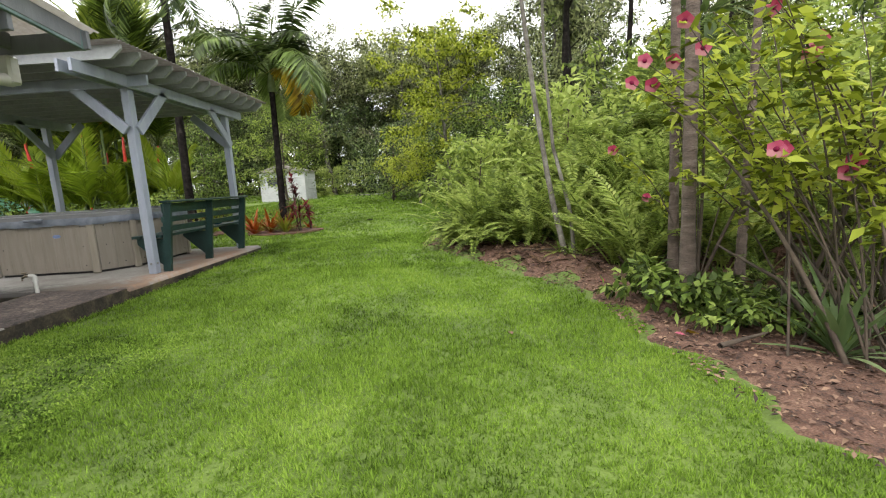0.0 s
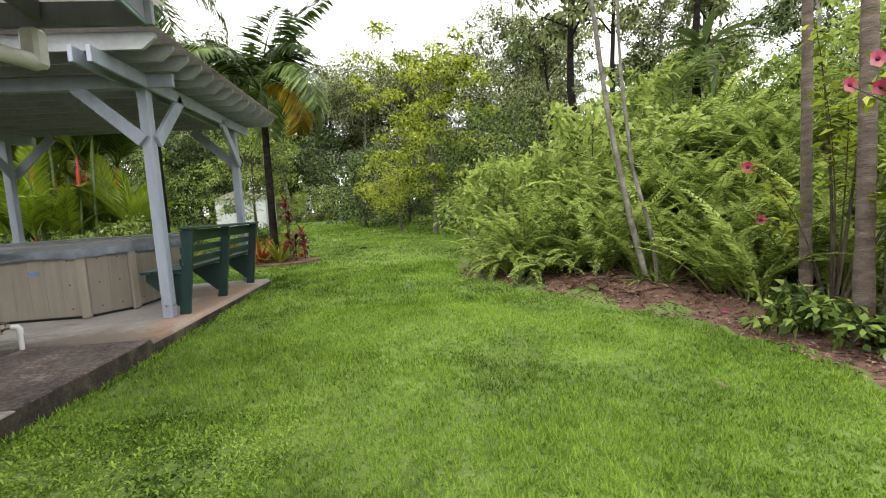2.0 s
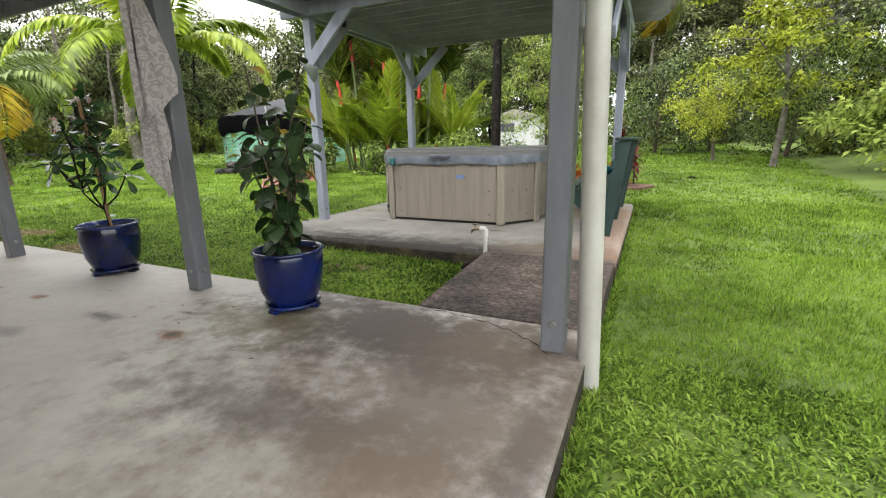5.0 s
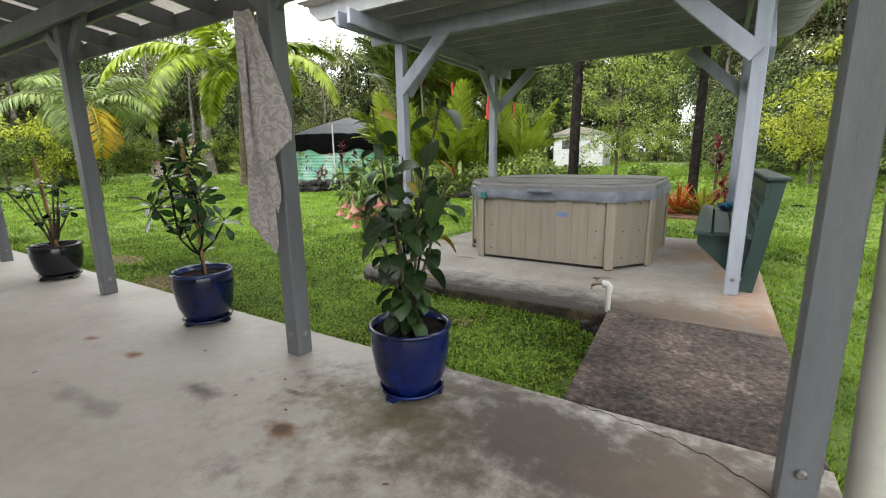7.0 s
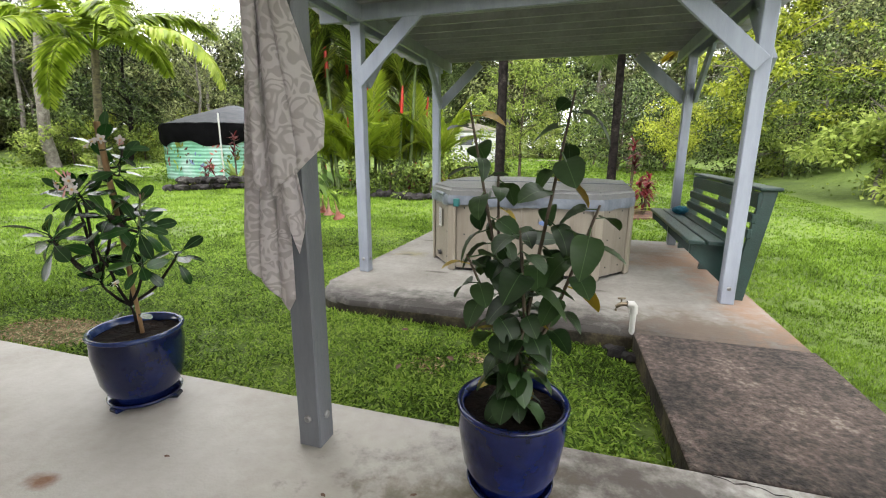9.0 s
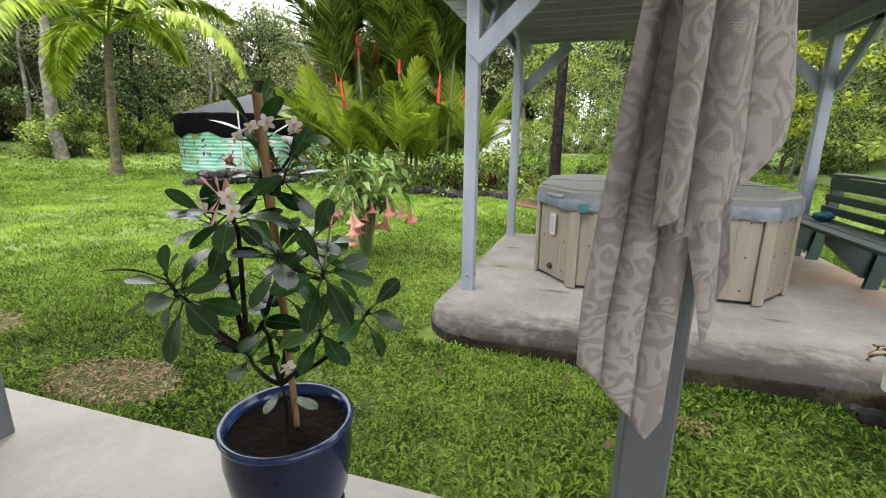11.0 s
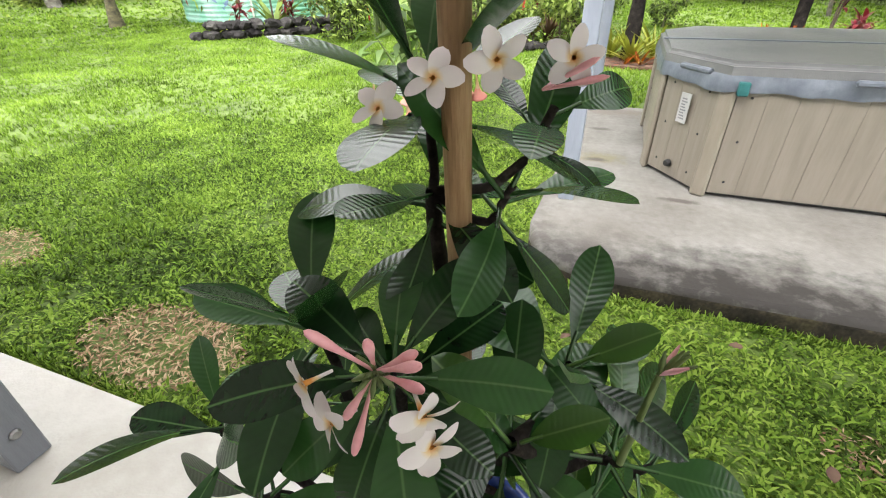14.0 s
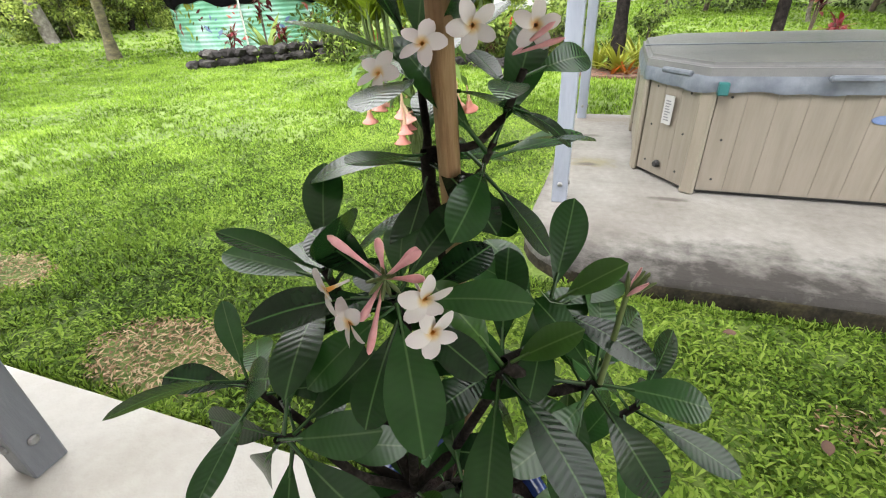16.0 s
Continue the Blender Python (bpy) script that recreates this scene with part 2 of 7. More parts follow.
M["lava"] = ramp_mat("lava_rock", [(0.3, (0.02, 0.018, 0.018)), (0.55, (0.06, 0.055, 0.055)), (0.8, (0.17, 0.16, 0.15))], 4, 0.95, 1.0, bscale=16, obj_rand=0.3, albedo=0.5, spec=0.15)
M["soil"] = ramp_mat("potting_soil", [(0.3, (0.006, 0.004, 0.003)), (0.6, (0.024, 0.014, 0.01)), (0.8, (0.09, 0.05, 0.03))], 14, 0.95, 1.0, bscale=60, albedo=0.45, spec=0.15)
M["bluepot"] = ramp_mat("cobalt_glaze", [(0.3, (0.002, 0.004, 0.02)), (0.55, (0.003, 0.009, 0.065)), (0.8, (0.006, 0.022, 0.15))], 2.5, 0.12, 0.08, bscale=8, fine=0.15, albedo=1.05)
M["navypot"] = ramp_mat("navy_glaze", [(0.3, (0.002, 0.003, 0.012)), (0.55, (0.003, 0.007, 0.04)), (0.8, (0.005, 0.016, 0.09))], 2.5, 0.12, 0.08, bscale=8, fine=0.15, albedo=1.0)
# Paler stops paint the highlight onto a dark blue rim.
M["rimshine"] = ramp_mat("blue_rim_shine", [(0.3, (0.006, 0.016, 0.09)), (0.6, (0.03, 0.06, 0.2)), (0.8, (0.16, 0.22, 0.42))], 9, 0.12, 0.05)
M["darkpot"] = ramp_mat("dark_glaze", [(0.3, (0.006, 0.007, 0.012)), (0.7, (0.02, 0.022, 0.035))], 3, 0.15, 0.05)
M["stake"] = ramp_mat("bamboo_stake", [(0.3, (0.2, 0.1, 0.04)), (0.55, (0.38, 0.22, 0.1)), (0.8, (0.52, 0.35, 0.18))], 5, 0.7, 0.3, stretch=(5, 5, 0.5), fine=0.3)
M["bark"] = ramp_mat("pale_mottled_bark", [(0.3, (0.09, 0.075, 0.06)), (0.55, (0.22, 0.2, 0.17)), (0.78, (0.42, 0.4, 0.36))], 6, 0.9, 0.7, bscale=25, fine=0.4)
M["darkbark"] = ramp_mat("dark_bark", [(0.35, (0.007, 0.006, 0.006)), (0.6, (0.03, 0.025, 0.022)), (0.78, (0.09, 0.078, 0.07)), (0.95, (0.12, 0.115, 0.105))], 9, 0.95, 0.8, bscale=25, fine=0.5, spec=0.1)
M["brownbark"] = ramp_mat("ringed_palm_bark", [(0.3, (0.07, 0.05, 0.04)), (0.55, (0.17, 0.125, 0.1)), (0.8, (0.3, 0.25, 0.21))], 5, 0.9, 0.7, bscale=25, stretch=(1, 1, 4), fine=0.4)
M["mossbark"] = ramp_mat("mossy_palm_bark", [(0.3, (0.06, 0.05, 0.03)), (0.5, (0.14, 0.12, 0.07)), (0.65, (0.22, 0.2, 0.1)), (0.82, (0.42, 0.27, 0.12))], 5, 0.95, 0.9, bscale=30, stretch=(1, 1, 2), fine=0.5)
M["twig"] = ramp_mat("twig", [(0.3, (0.05, 0.036, 0.026)), (0.7, (0.16, 0.12, 0.085))], 8, 0.9, 0.4)
M["greenstem"] = ramp_mat("green_stem", [(0.3, (0.08, 0.13, 0.03)), (0.7, (0.2, 0.26, 0.08))], 8, 0.6, 0.2)
M["redstem"] = ramp_mat("red_crownshaft", [(0.3, (0.4, 0.016, 0.01)), (0.7, (0.62, 0.045, 0.025))], 5, 0.4, 0.1, albedo=0.9)
M["leaf_dark"] = leafy("leaf_dark", (0.06, 0.095, 0.03), (0.15, 0.22, 0.065), (0.3, 0.39, 0.13), 0.5, 0.22)
M["leaf_mid"] = leafy("leaf_mid", (0.1, 0.16, 0.03), (0.25, 0.36, 0.065), (0.43, 0.54, 0.13), trans=0.25)
M["leaf_olive"] = leafy("leaf_olive", (0.14, 0.165, 0.065), (0.34, 0.39, 0.15), (0.55, 0.6, 0.27), trans=0.32)
M["leaf_lime"] = leafy("leaf_lime", (0.3, 0.38, 0.03), (0.54, 0.63, 0.065), (0.72, 0.79, 0.12), trans=0.42)
M["fern"] = leafy("fern_green", (0.22, 0.31, 0.06), (0.52, 0.65, 0.14), (0.74, 0.84, 0.28), 0.5, 0.48, 0.4, 0.35)
M["fernbrown"] = leafy("dry_fern", (0.06, 0.035, 0.02), (0.14, 0.08, 0.045), (0.25, 0.16, 0.09), 0.8, 0.15)
M["palm"] = leafy("palm_green", (0.1, 0.15, 0.04), (0.23, 0.33, 0.085), (0.42, 0.52, 0.17), 0.4, 0.3, 0.4, 0.4)
M["palmlime"] = leafy("palm_lime", (0.28, 0.4, 0.035), (0.48, 0.63, 0.055), (0.65, 0.75, 0.13), 0.4, 0.4, 0.4, 0.4)
M["palmyellow"] = leafy("palm_yellowing", (0.3, 0.19, 0.01), (0.52, 0.36, 0.02), (0.62, 0.5, 0.05), 0.5, 0.35, 0.5)
M["reed"] = leafy("wax_palm_leaf", (0.1, 0.15, 0.025), (0.24, 0.33, 0.045), (0.52, 0.58, 0.09), 0.38, 0.38, 0.5, 0.5)
M["ti"] = leafy("ti_red", (0.07, 0.006, 0.01), (0.2, 0.015, 0.025), (0.38, 0.05, 0.06), 0.4, 0.25, 0.6)
M["brom"] = leafy("bromeliad_orange", (0.35, 0.05, 0.01), (0.5, 0.14, 0.02), (0.4, 0.36, 0.04), 0.35, 0.3, 0.7)
M["bromy"] = leafy("bromeliad_yellow_green", (0.2, 0.22, 0.02), (0.36, 0.4, 0.05), (0.55, 0.5, 0.08), 0.35, 0.3, 0.7)
M["spider"] = leafy("striped_strap_leaf", (0.12, 0.2, 0.06), (0.24, 0.34, 0.14), (0.42, 0.48, 0.25), 0.45, 0.25, 0.5)
M["pink"] = leafy("pink_petal", (0.5, 0.05, 0.12), (0.62, 0.13, 0.22), (0.75, 0.35, 0.38), 0.6, 0.3, 0.6)
M["magenta"] = leafy("magenta_throat", (0.2, 0.0, 0.04), (0.3, 0.01, 0.08), (0.4, 0.03, 0.12), 0.6, 0.1, 0.3)
M["trumpet"] = leafy("coral_trumpet", (0.8, 0.2, 0.17), (0.88, 0.34, 0.3), (0.9, 0.56, 0.48), 0.6, 0.4, 0.6)
M["trumpetpale"] = leafy("pale_trumpet_tube", (0.6, 0.42, 0.2), (0.8, 0.55, 0.36), (0.9, 0.68, 0.5), 0.6, 0.4, 0.5)
M["trumpetleaf"] = leafy("soft_green_leaf", (0.17, 0.3, 0.07), (0.33, 0.48, 0.15), (0.52, 0.66, 0.3), 0.5, 0.35, 0.6)
M["tank"] = ramp_mat("tank_paint", [(0.3, (0.12, 0.42, 0.24)), (0.5, (0.25, 0.58, 0.42)), (0.62, (0.5, 0.72, 0.68)), (0.75, (0.22, 0.55, 0.2))], 0.9, 0.5, 0.05)
M["shadecloth"] = ramp_mat("black_shade_cloth", [(0.3, (0.003, 0.003, 0.0035)), (0.7, (0.008, 0.008, 0.009))], 4, 0.95, 0.4, spec=0.03)
M["greycloth"] = ramp_mat("grey_tank_cover", [(0.3, (0.09, 0.095, 0.11)), (0.7, (0.15, 0.155, 0.17))], 3, 0.8, 0.2, spec=0.2, albedo=0.5)
M["shed"] = ramp_mat("white_siding", [(0.3, (0.58, 0.6, 0.6)), (0.7, (0.76, 0.77, 0.77))], 2, 0.6, 0.1, fine=0.2, albedo=0.62)
# Kept pale so the unseen wall throws light back under the patio roof.
M["house"] = ramp_mat("unseen_wall_pale", [(0.3, (0.68, 0.68, 0.67)), (0.7, (0.76, 0.76, 0.75))], 1.5, 0.7, 0.1, fine=0.2)

# ---- building helpers ----
R = random.Random(7)
RNG = np.random.default_rng(11)


def empty(name, m=None, label="", category="", group="", kind=""):
    ob = new(name)
    ob.empty_display_size = 0.1
    if m is not None:
        ob.matrix_basis = m
    return tagged(ob, label, category, group, kind)


def part(name, bm, material, parent=None, label="", smooth=False):
    """Links a bmesh as one mesh object under a thing or part (in its space)."""
    me = bpy.data.meshes.new(name)
    bm.to_mesh(me)
    bm.free()
    for m in material if isinstance(material, (list, tuple)) else [material]:
        me.materials.append(m)
    if smooth:
        me.shade_smooth()
    ob = new(name, me)
    ob.parent = parent
    return tagged(ob, label)


def npmesh(name, V, F, material, parent=None, label="", smooth=False, mi=None):
    """A mesh from arrays: F is (n, 3) or (n, 4)."""
    V, F = np.ascontiguousarray(V, np.float32), np.ascontiguousarray(F, np.int32)
    me = bpy.data.meshes.new(name)
    n, k = F.shape
    me.vertices.add(len(V))
    me.vertices.foreach_set("co", V.ravel())
    me.loops.add(n * k)
    me.loops.foreach_set("vertex_index", F.ravel())
    me.polygons.add(n)
    me.polygons.foreach_set("loop_start", np.arange(0, n * k, k, dtype=np.int32))
    if mi is not None:
        me.polygons.foreach_set("material_index", np.ascontiguousarray(mi, np.int32))
    me.update(calc_edges=True)
    for m in material if isinstance(material, (list, tuple)) else [material]:
        me.materials.append(m)
    if smooth:
        me.shade_smooth()
    ob = new(name, me)
    ob.parent = parent
    return tagged(ob, label)


def box(bm, x0, x1, y0, y1, z0, z1, bevel=0.0, m=None):
    vs = bmesh.ops.create_cube(bm, size=1, matrix=Matrix.LocRotScale(((x0 + x1) / 2, (y0 + y1) / 2, (z0 + z1) / 2), None, (abs(x1 - x0), abs(y1 - y0), abs(z1 - z0))))["verts"]
    if bevel:
        es = list({e for v in vs for e in v.link_edges})
        vs = list({v for f in bmesh.ops.bevel(bm, geom=es, offset=bevel, segments=1, affect="EDGES")["faces"] for v in f.verts} | {v for v in vs if v.is_valid})
    if m is not None:
        bmesh.ops.transform(bm, matrix=m, verts=vs)
    return bm


def beam(bm, a, b, w, h, bevel=0.004):
    """A board from a to b, w across and h deep (h in the plane nearest to upright)."""
    a, b = Vector(a), Vector(b)
    d = b - a
    up = Vector((0, 0, 1)) if abs(d.normalized().z) < 0.95 else Vector((0, 1, 0))
    x = d.normalized()
    y = up.cross(x).normalized()
    z = x.cross(y)
    m = Matrix((x, y, z)).transposed().to_4x4()
    m.translation = (a + b) / 2
    return box(bm, -d.length / 2, d.length / 2, -w / 2, w / 2, -h / 2, h / 2, bevel, m)


def prism(bm, pts, h0, h1):
    """An upright prism over a plan outline."""
    lo = [bm.verts.new((x, y, h0)) for x, y in pts]
    hi = [bm.verts.new((x, y, h1)) for x, y in pts]
    bm.faces.new(lo[::-1])
    bm.faces.new(hi)
    n = len(pts)
    for i in range(n):
        bm.faces.new((lo[i], lo[(i + 1) % n], hi[(i + 1) % n], hi[i]))
    return bm


def lathe(bm, prof, n=32, at=(0, 0, 0)):
    rings = []
    for r, z in prof:
        rings.append([bm.verts.new((at[0] + r * math.cos(2 * math.pi * i / n), at[1] + r * math.sin(2 * math.pi * i / n), at[2] + z)) for i in range(n)])
    for a, b in zip(rings, rings[1:]):
        for i in range(n):
            bm.faces.new((a[i], a[(i + 1) % n], b[(i + 1) % n], b[i]))
    return bm


def tube_np(pts, radii, n=7):
    """Arrays of a tapered tube along points."""
    P, r = np.asarray(pts, float), np.asarray(radii, float)
    T = np.gradient(P, axis=0)
    T /= np.linalg.norm(T, axis=1)[:, None] + 1e-9
    ref = np.where(np.abs(T[:, 2:3]) > 0.9, np.array([[1.0, 0, 0]]), np.array([[0, 0, 1.0]]))
    A = np.cross(T, ref)
    A /= np.linalg.norm(A, axis=1)[:, None] + 1e-9
    B = np.cross(T, A)
    ang = np.linspace(0, 2 * np.pi, n, endpoint=False)
    V = P[:, None] + r[:, None, None] * (A[:, None] * np.cos(ang)[None, :, None] + B[:, None] * np.sin(ang)[None, :, None])
    k = len(P)
    i, j = np.meshgrid(np.arange(k - 1), np.arange(n), indexing="ij")
    F = np.stack([i * n + j, i * n + (j + 1) % n, (i + 1) * n + (j + 1) % n, (i + 1) * n + j], -1).reshape(-1, 4)
    return V.reshape(-1, 3), F


def join(parts):
    """Joins (V, F) arrays of quads."""
    vs, fs, o = [], [], 0
    for V, F in parts:
        vs.append(V)
        fs.append(F + o)
        o += len(V)
    return np.concatenate(vs), np.concatenate(fs)


def unit(a):
    return a / (np.linalg.norm(a, axis=-1, keepdims=True) + 1e-9)


def leaves(P, D, N, L, W, droop=0.15, fold=0.12):
    """Diamond leaves folded along the midrib: base P, way D, facing N, length L, width W."""
    P, D, N = np.asarray(P, float), unit(np.asarray(D, float)), unit(np.asarray(N, float))
    S = unit(np.cross(D, N))
    N = np.cross(S, D)
    L, W = np.broadcast_to(L, len(P))[:, None], np.broadcast_to(W, len(P))[:, None]
    mid = P + D * L * 0.45
    V = np.stack([P, mid + S * W / 2 + N * W * fold, P + D * L - N * L * droop, mid - S * W / 2 + N * W * fold], 1).reshape(-1, 3)
    return V, np.arange(len(P) * 4).reshape(-1, 4)


def blade_leaf(P, d, nrm, L, W, seg=6, droop=0.3, widest=0.55, ripple=0.0, cup=0.1, blunt=0.8):
    """One smooth leaf: a strip of three columns that bends; returns quads."""
    d, nrm = np.asarray(d, float), np.asarray(nrm, float)
    d = d / np.linalg.norm(d)
    s = np.cross(d, nrm)
    s /= np.linalg.norm(s) + 1e-9
    nrm = np.cross(s, d)
    t = np.linspace(0, 1, seg + 1)
    w = W / 2 * np.clip(np.sin(np.pi * np.clip(t, 0, 1) ** (math.log(0.5) / math.log(widest))), 0.0, 1) ** blunt + 0.004 * L
    c = np.asarray(P, float) + d * (t * L)[:, None] - nrm * (droop * L * t ** 2)[:, None]
    e = nrm * (cup * w)[:, None]
    rp = nrm * (ripple * np.where(np.arange(seg + 1) % 2, 1, -1))[:, None]
    V = np.stack([c - s * w[:, None] + e + rp, c, c + s * w[:, None] + e + rp], 1).reshape(-1, 3)
    i = np.arange(seg)
    F = np.concatenate([np.stack([3 * i + j, 3 * i + j + 1, 3 * i + j + 4, 3 * i + j + 3], -1) for j in (0, 1)])
    return V, F


# ---- ground ----
def smooth(a, b, v):
    u = np.clip((v - a) / (b - a), 0, 1)
    return u * u * (3 - 2 * u)


EDGE_Y = np.array([-60, 1.6, 3.4, 4.4, 5.3, 6.4, 7.0, 8.1, 9.5, 12.0, 20.0, 28.0, 45.0, 90.0])
EDGE_X = np.array([3.0, 1.7, 1.46, 1.42, 1.0, 0.37, 0.0, -0.55, -0.5, 0.1, 1.2, 2.0, 1.0, -2.0])


def ground_z(x, y):
    x, y = np.asarray(x, float), np.asarray(y, float)
    z = 0.33 + 0.015 * (np.clip(y, -8, 60) - 5) - 0.03 * np.maximum(0, np.clip(x, -60, 4) + 1) + 0.015 * np.maximum(0, -4 - np.clip(x, -9, 90))
    z = z + 0.07 * smooth(4.6, 2.8, y) * smooth(-1.2, -3.4, x)
    d = x - np.interp(y, EDGE_Y, EDGE_X)
    z = z + 0.16 * smooth(0.1, 0.9, d) * smooth(4.2, 6.0, y) + smooth(1.0, 6.0, d) * 1.9 * smooth(2.0, 7.0, y)
    z = z + 0.9 * smooth(24, 40, np.hypot(x + 5, y - 3)) * (x < -12) * smooth(-12, -24, x)
    return z


def gz(x, y):
    return float(ground_z(x, y))


gx = np.concatenate([np.linspace(-400, -42, 12), np.arange(-40, 20.01, 0.5), np.linspace(22, 400, 12)])
gy = np.concatenate([np.linspace(-400, -14, 12), np.arange(-12, 60.01, 0.5), np.linspace(63, 400, 12)])
GX, GY = np.meshgrid(gx, gy, indexing="ij")
GZ = ground_z(GX, GY)
a, b = np.meshgrid(np.arange(len(gx) - 1), np.arange(len(gy) - 1), indexing="ij")
q = len(gy)
ground = npmesh("ground", np.stack([GX, GY, GZ], -1).reshape(-1, 3), np.stack([a * q + b, (a + 1) * q + b, (a + 1) * q + b + 1, a * q + b + 1], -1).reshape(-1, 4), M["lawn"], smooth=True)
tagged(ground, "mown green lawn on gently rising ground", "lawn", kind="structure")

# mulch bed along the bank
my = np.arange(-1.0, 9.6, 0.12)
mu = np.linspace(0, 1, 30)
MY, MU = np.meshgrid(my, mu, indexing="ij")
wob = 0.1 * np.sin(MY * 5.3) + 0.07 * np.sin(MY * 11 + 1)
MX = np.interp(MY, EDGE_Y, EDGE_X) + wob * (1 - MU) + MU * 5.0
bumpy = np.array([noise.noise(Vector((x * 5, y * 5, 0))) for x, y in zip(MX.ravel(), MY.ravel())]).reshape(MX.shape)
MZ = ground_z(MX, MY) + np.where(MU < 0.01, -0.02, 0.018 + 0.02 * bumpy)
a, b = np.meshgrid(np.arange(len(my) - 1), np.arange(len(mu) - 1), indexing="ij")
q = len(mu)
mulch = npmesh("mulch_bed", np.stack([MX, MY, MZ], -1).reshape(-1, 3), np.stack([a * q + b, a * q + b + 1, (a + 1) * q + b + 1, (a + 1) * q + b], -1).reshape(-1, 4), M["mulch"], smooth=True)
tagged(mulch, "reddish brown mulch bed strewn with dry leaves", "mulch", kind="structure")

# ---- slabs ----
SL = 0.51


def slab(name, pts, top, side, z0, label, lip=0.0):
    """A slab with an eased upper edge: lip is the width of the easing."""
    bm = bmesh.new()
    prism(bm, pts, z0, SL)
    bm.faces.ensure_lookup_table()
    upper = [e for e in bm.edges if all(abs(v.co.z - SL) < 1e-5 for v in e.verts)]
    bmesh.ops.bevel(bm, geom=upper, offset=lip, segments=7, affect="EDGES", profile=0.55)
    bmesh.ops.recalc_face_normals(bm, faces=bm.faces)
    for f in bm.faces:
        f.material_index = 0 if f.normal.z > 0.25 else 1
    for f in bm.faces:
        f.smooth = len(f.verts) == 4 and 0.05 < f.normal.z < 0.99
    return tagged(part(name, bm, [top, side]), label, "paving", kind="structure")


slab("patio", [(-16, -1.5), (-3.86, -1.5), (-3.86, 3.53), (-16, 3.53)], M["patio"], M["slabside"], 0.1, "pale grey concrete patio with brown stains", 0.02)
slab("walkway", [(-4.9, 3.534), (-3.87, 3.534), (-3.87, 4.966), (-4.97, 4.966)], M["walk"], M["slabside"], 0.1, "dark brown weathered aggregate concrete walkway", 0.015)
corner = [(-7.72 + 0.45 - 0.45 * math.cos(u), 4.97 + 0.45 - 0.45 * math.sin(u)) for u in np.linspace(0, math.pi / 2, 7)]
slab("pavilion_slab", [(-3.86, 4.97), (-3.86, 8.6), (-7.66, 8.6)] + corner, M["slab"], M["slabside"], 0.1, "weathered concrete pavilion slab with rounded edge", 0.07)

# crack where the walkway meets the patio
cu = np.linspace(0, 1, 40)
ck = np.stack([-4.86 + 0.83 * cu, 3.515 - 0.12 * cu - 0.2 * cu ** 4 + 0.008 * np.sin(cu * 37) + 0.006 * np.sin(cu * 83), np.full(40, SL + 0.0012)], -1)
cw = (0.002 + 0.0015 * np.abs(np.sin(cu * 29)))[:, None] * np.array([[0, 1.0, 0]])
ci = np.arange(39)
crack = npmesh("crack", np.concatenate([ck - cw, ck + cw]), np.stack([ci, ci + 1, ci + 41, ci + 40], -1), M["soil"])
tagged(crack, "thin dark crack across the stained patio concrete", "crack", kind="structure")

# unseen wall added to close the patio; its pale colour bounces light in
bm = bmesh.new()
box(bm, -16, -4.2, -1.75, -1.5, 0.1, 3.55)
tagged(part("wall_house", bm, M["house"]), "plain pale grey unseen wall added behind the patio", "wall", kind="structure")


# ---- pavilion and patio roof ----
def post(thing, x, y, z0, z1, w, mat):
    bm = bmesh.new()
    box(bm, x - w / 2, x + w / 2, y - w / 2, y + w / 2, z0, z1, 0.006)
    p = part("post", bm, mat, thing)
    bm = bmesh.new()
    for zz in (z0 + 0.14,):
        lathe(bm, [(0.0, 0.012), (0.012, 0.012), (0.018, 0.006), (0.018, 0)], 10)
        bmesh.ops.transform(bm, matrix=pose(x + w / 2, y, zz, 0, 90, 0), verts=bm.verts)
    part("bolt", bm, M["metal"], p, "galvanised bolt head")
    bm = bmesh.new()
    lathe(bm, [(0.0, 0.012), (0.012, 0.012), (0.018, 0.006), (0.018, 0)], 10)
    bmesh.ops.transform(bm, matrix=pose(x, y - w / 2, z0 + 0.14, 90, 0, 0), verts=bm.verts)
    part("bolt", bm, M["metal"], p, "galvanised bolt head")
    return p


def corrugated(x0, x1, y0, y1, zf, along="y", pitch=0.068, amp=0.009):
    """A corrugated sheet whose waves run along x or y; zf gives its height."""
    if along == "y":
        u = np.arange(x0, x1, pitch / 4)
        v = np.array([y0, (y0 + y1) / 2, y1])
        X, Y = np.meshgrid(u, v, indexing="ij")
        W = np.sin(X / pitch * 2 * np.pi)
    else:
        u = np.arange(y0, y1, pitch / 4)
        v = np.array([x0, (x0 + x1) / 2, x1])
        Y, X = np.meshgrid(u, v, indexing="ij")
        W = np.sin(Y / pitch * 2 * np.pi)
    Z = zf(X, Y) + amp * W
    n = len(v)
    i, j = np.meshgrid(np.arange(len(u) - 1), np.arange(n - 1), indexing="ij")
    return np.stack([X, Y, Z], -1).reshape(-1, 3), np.stack([i * n + j, i * n + j + 1, (i + 1) * n + j + 1, (i + 1) * n + j], -1).reshape(-1, 4)


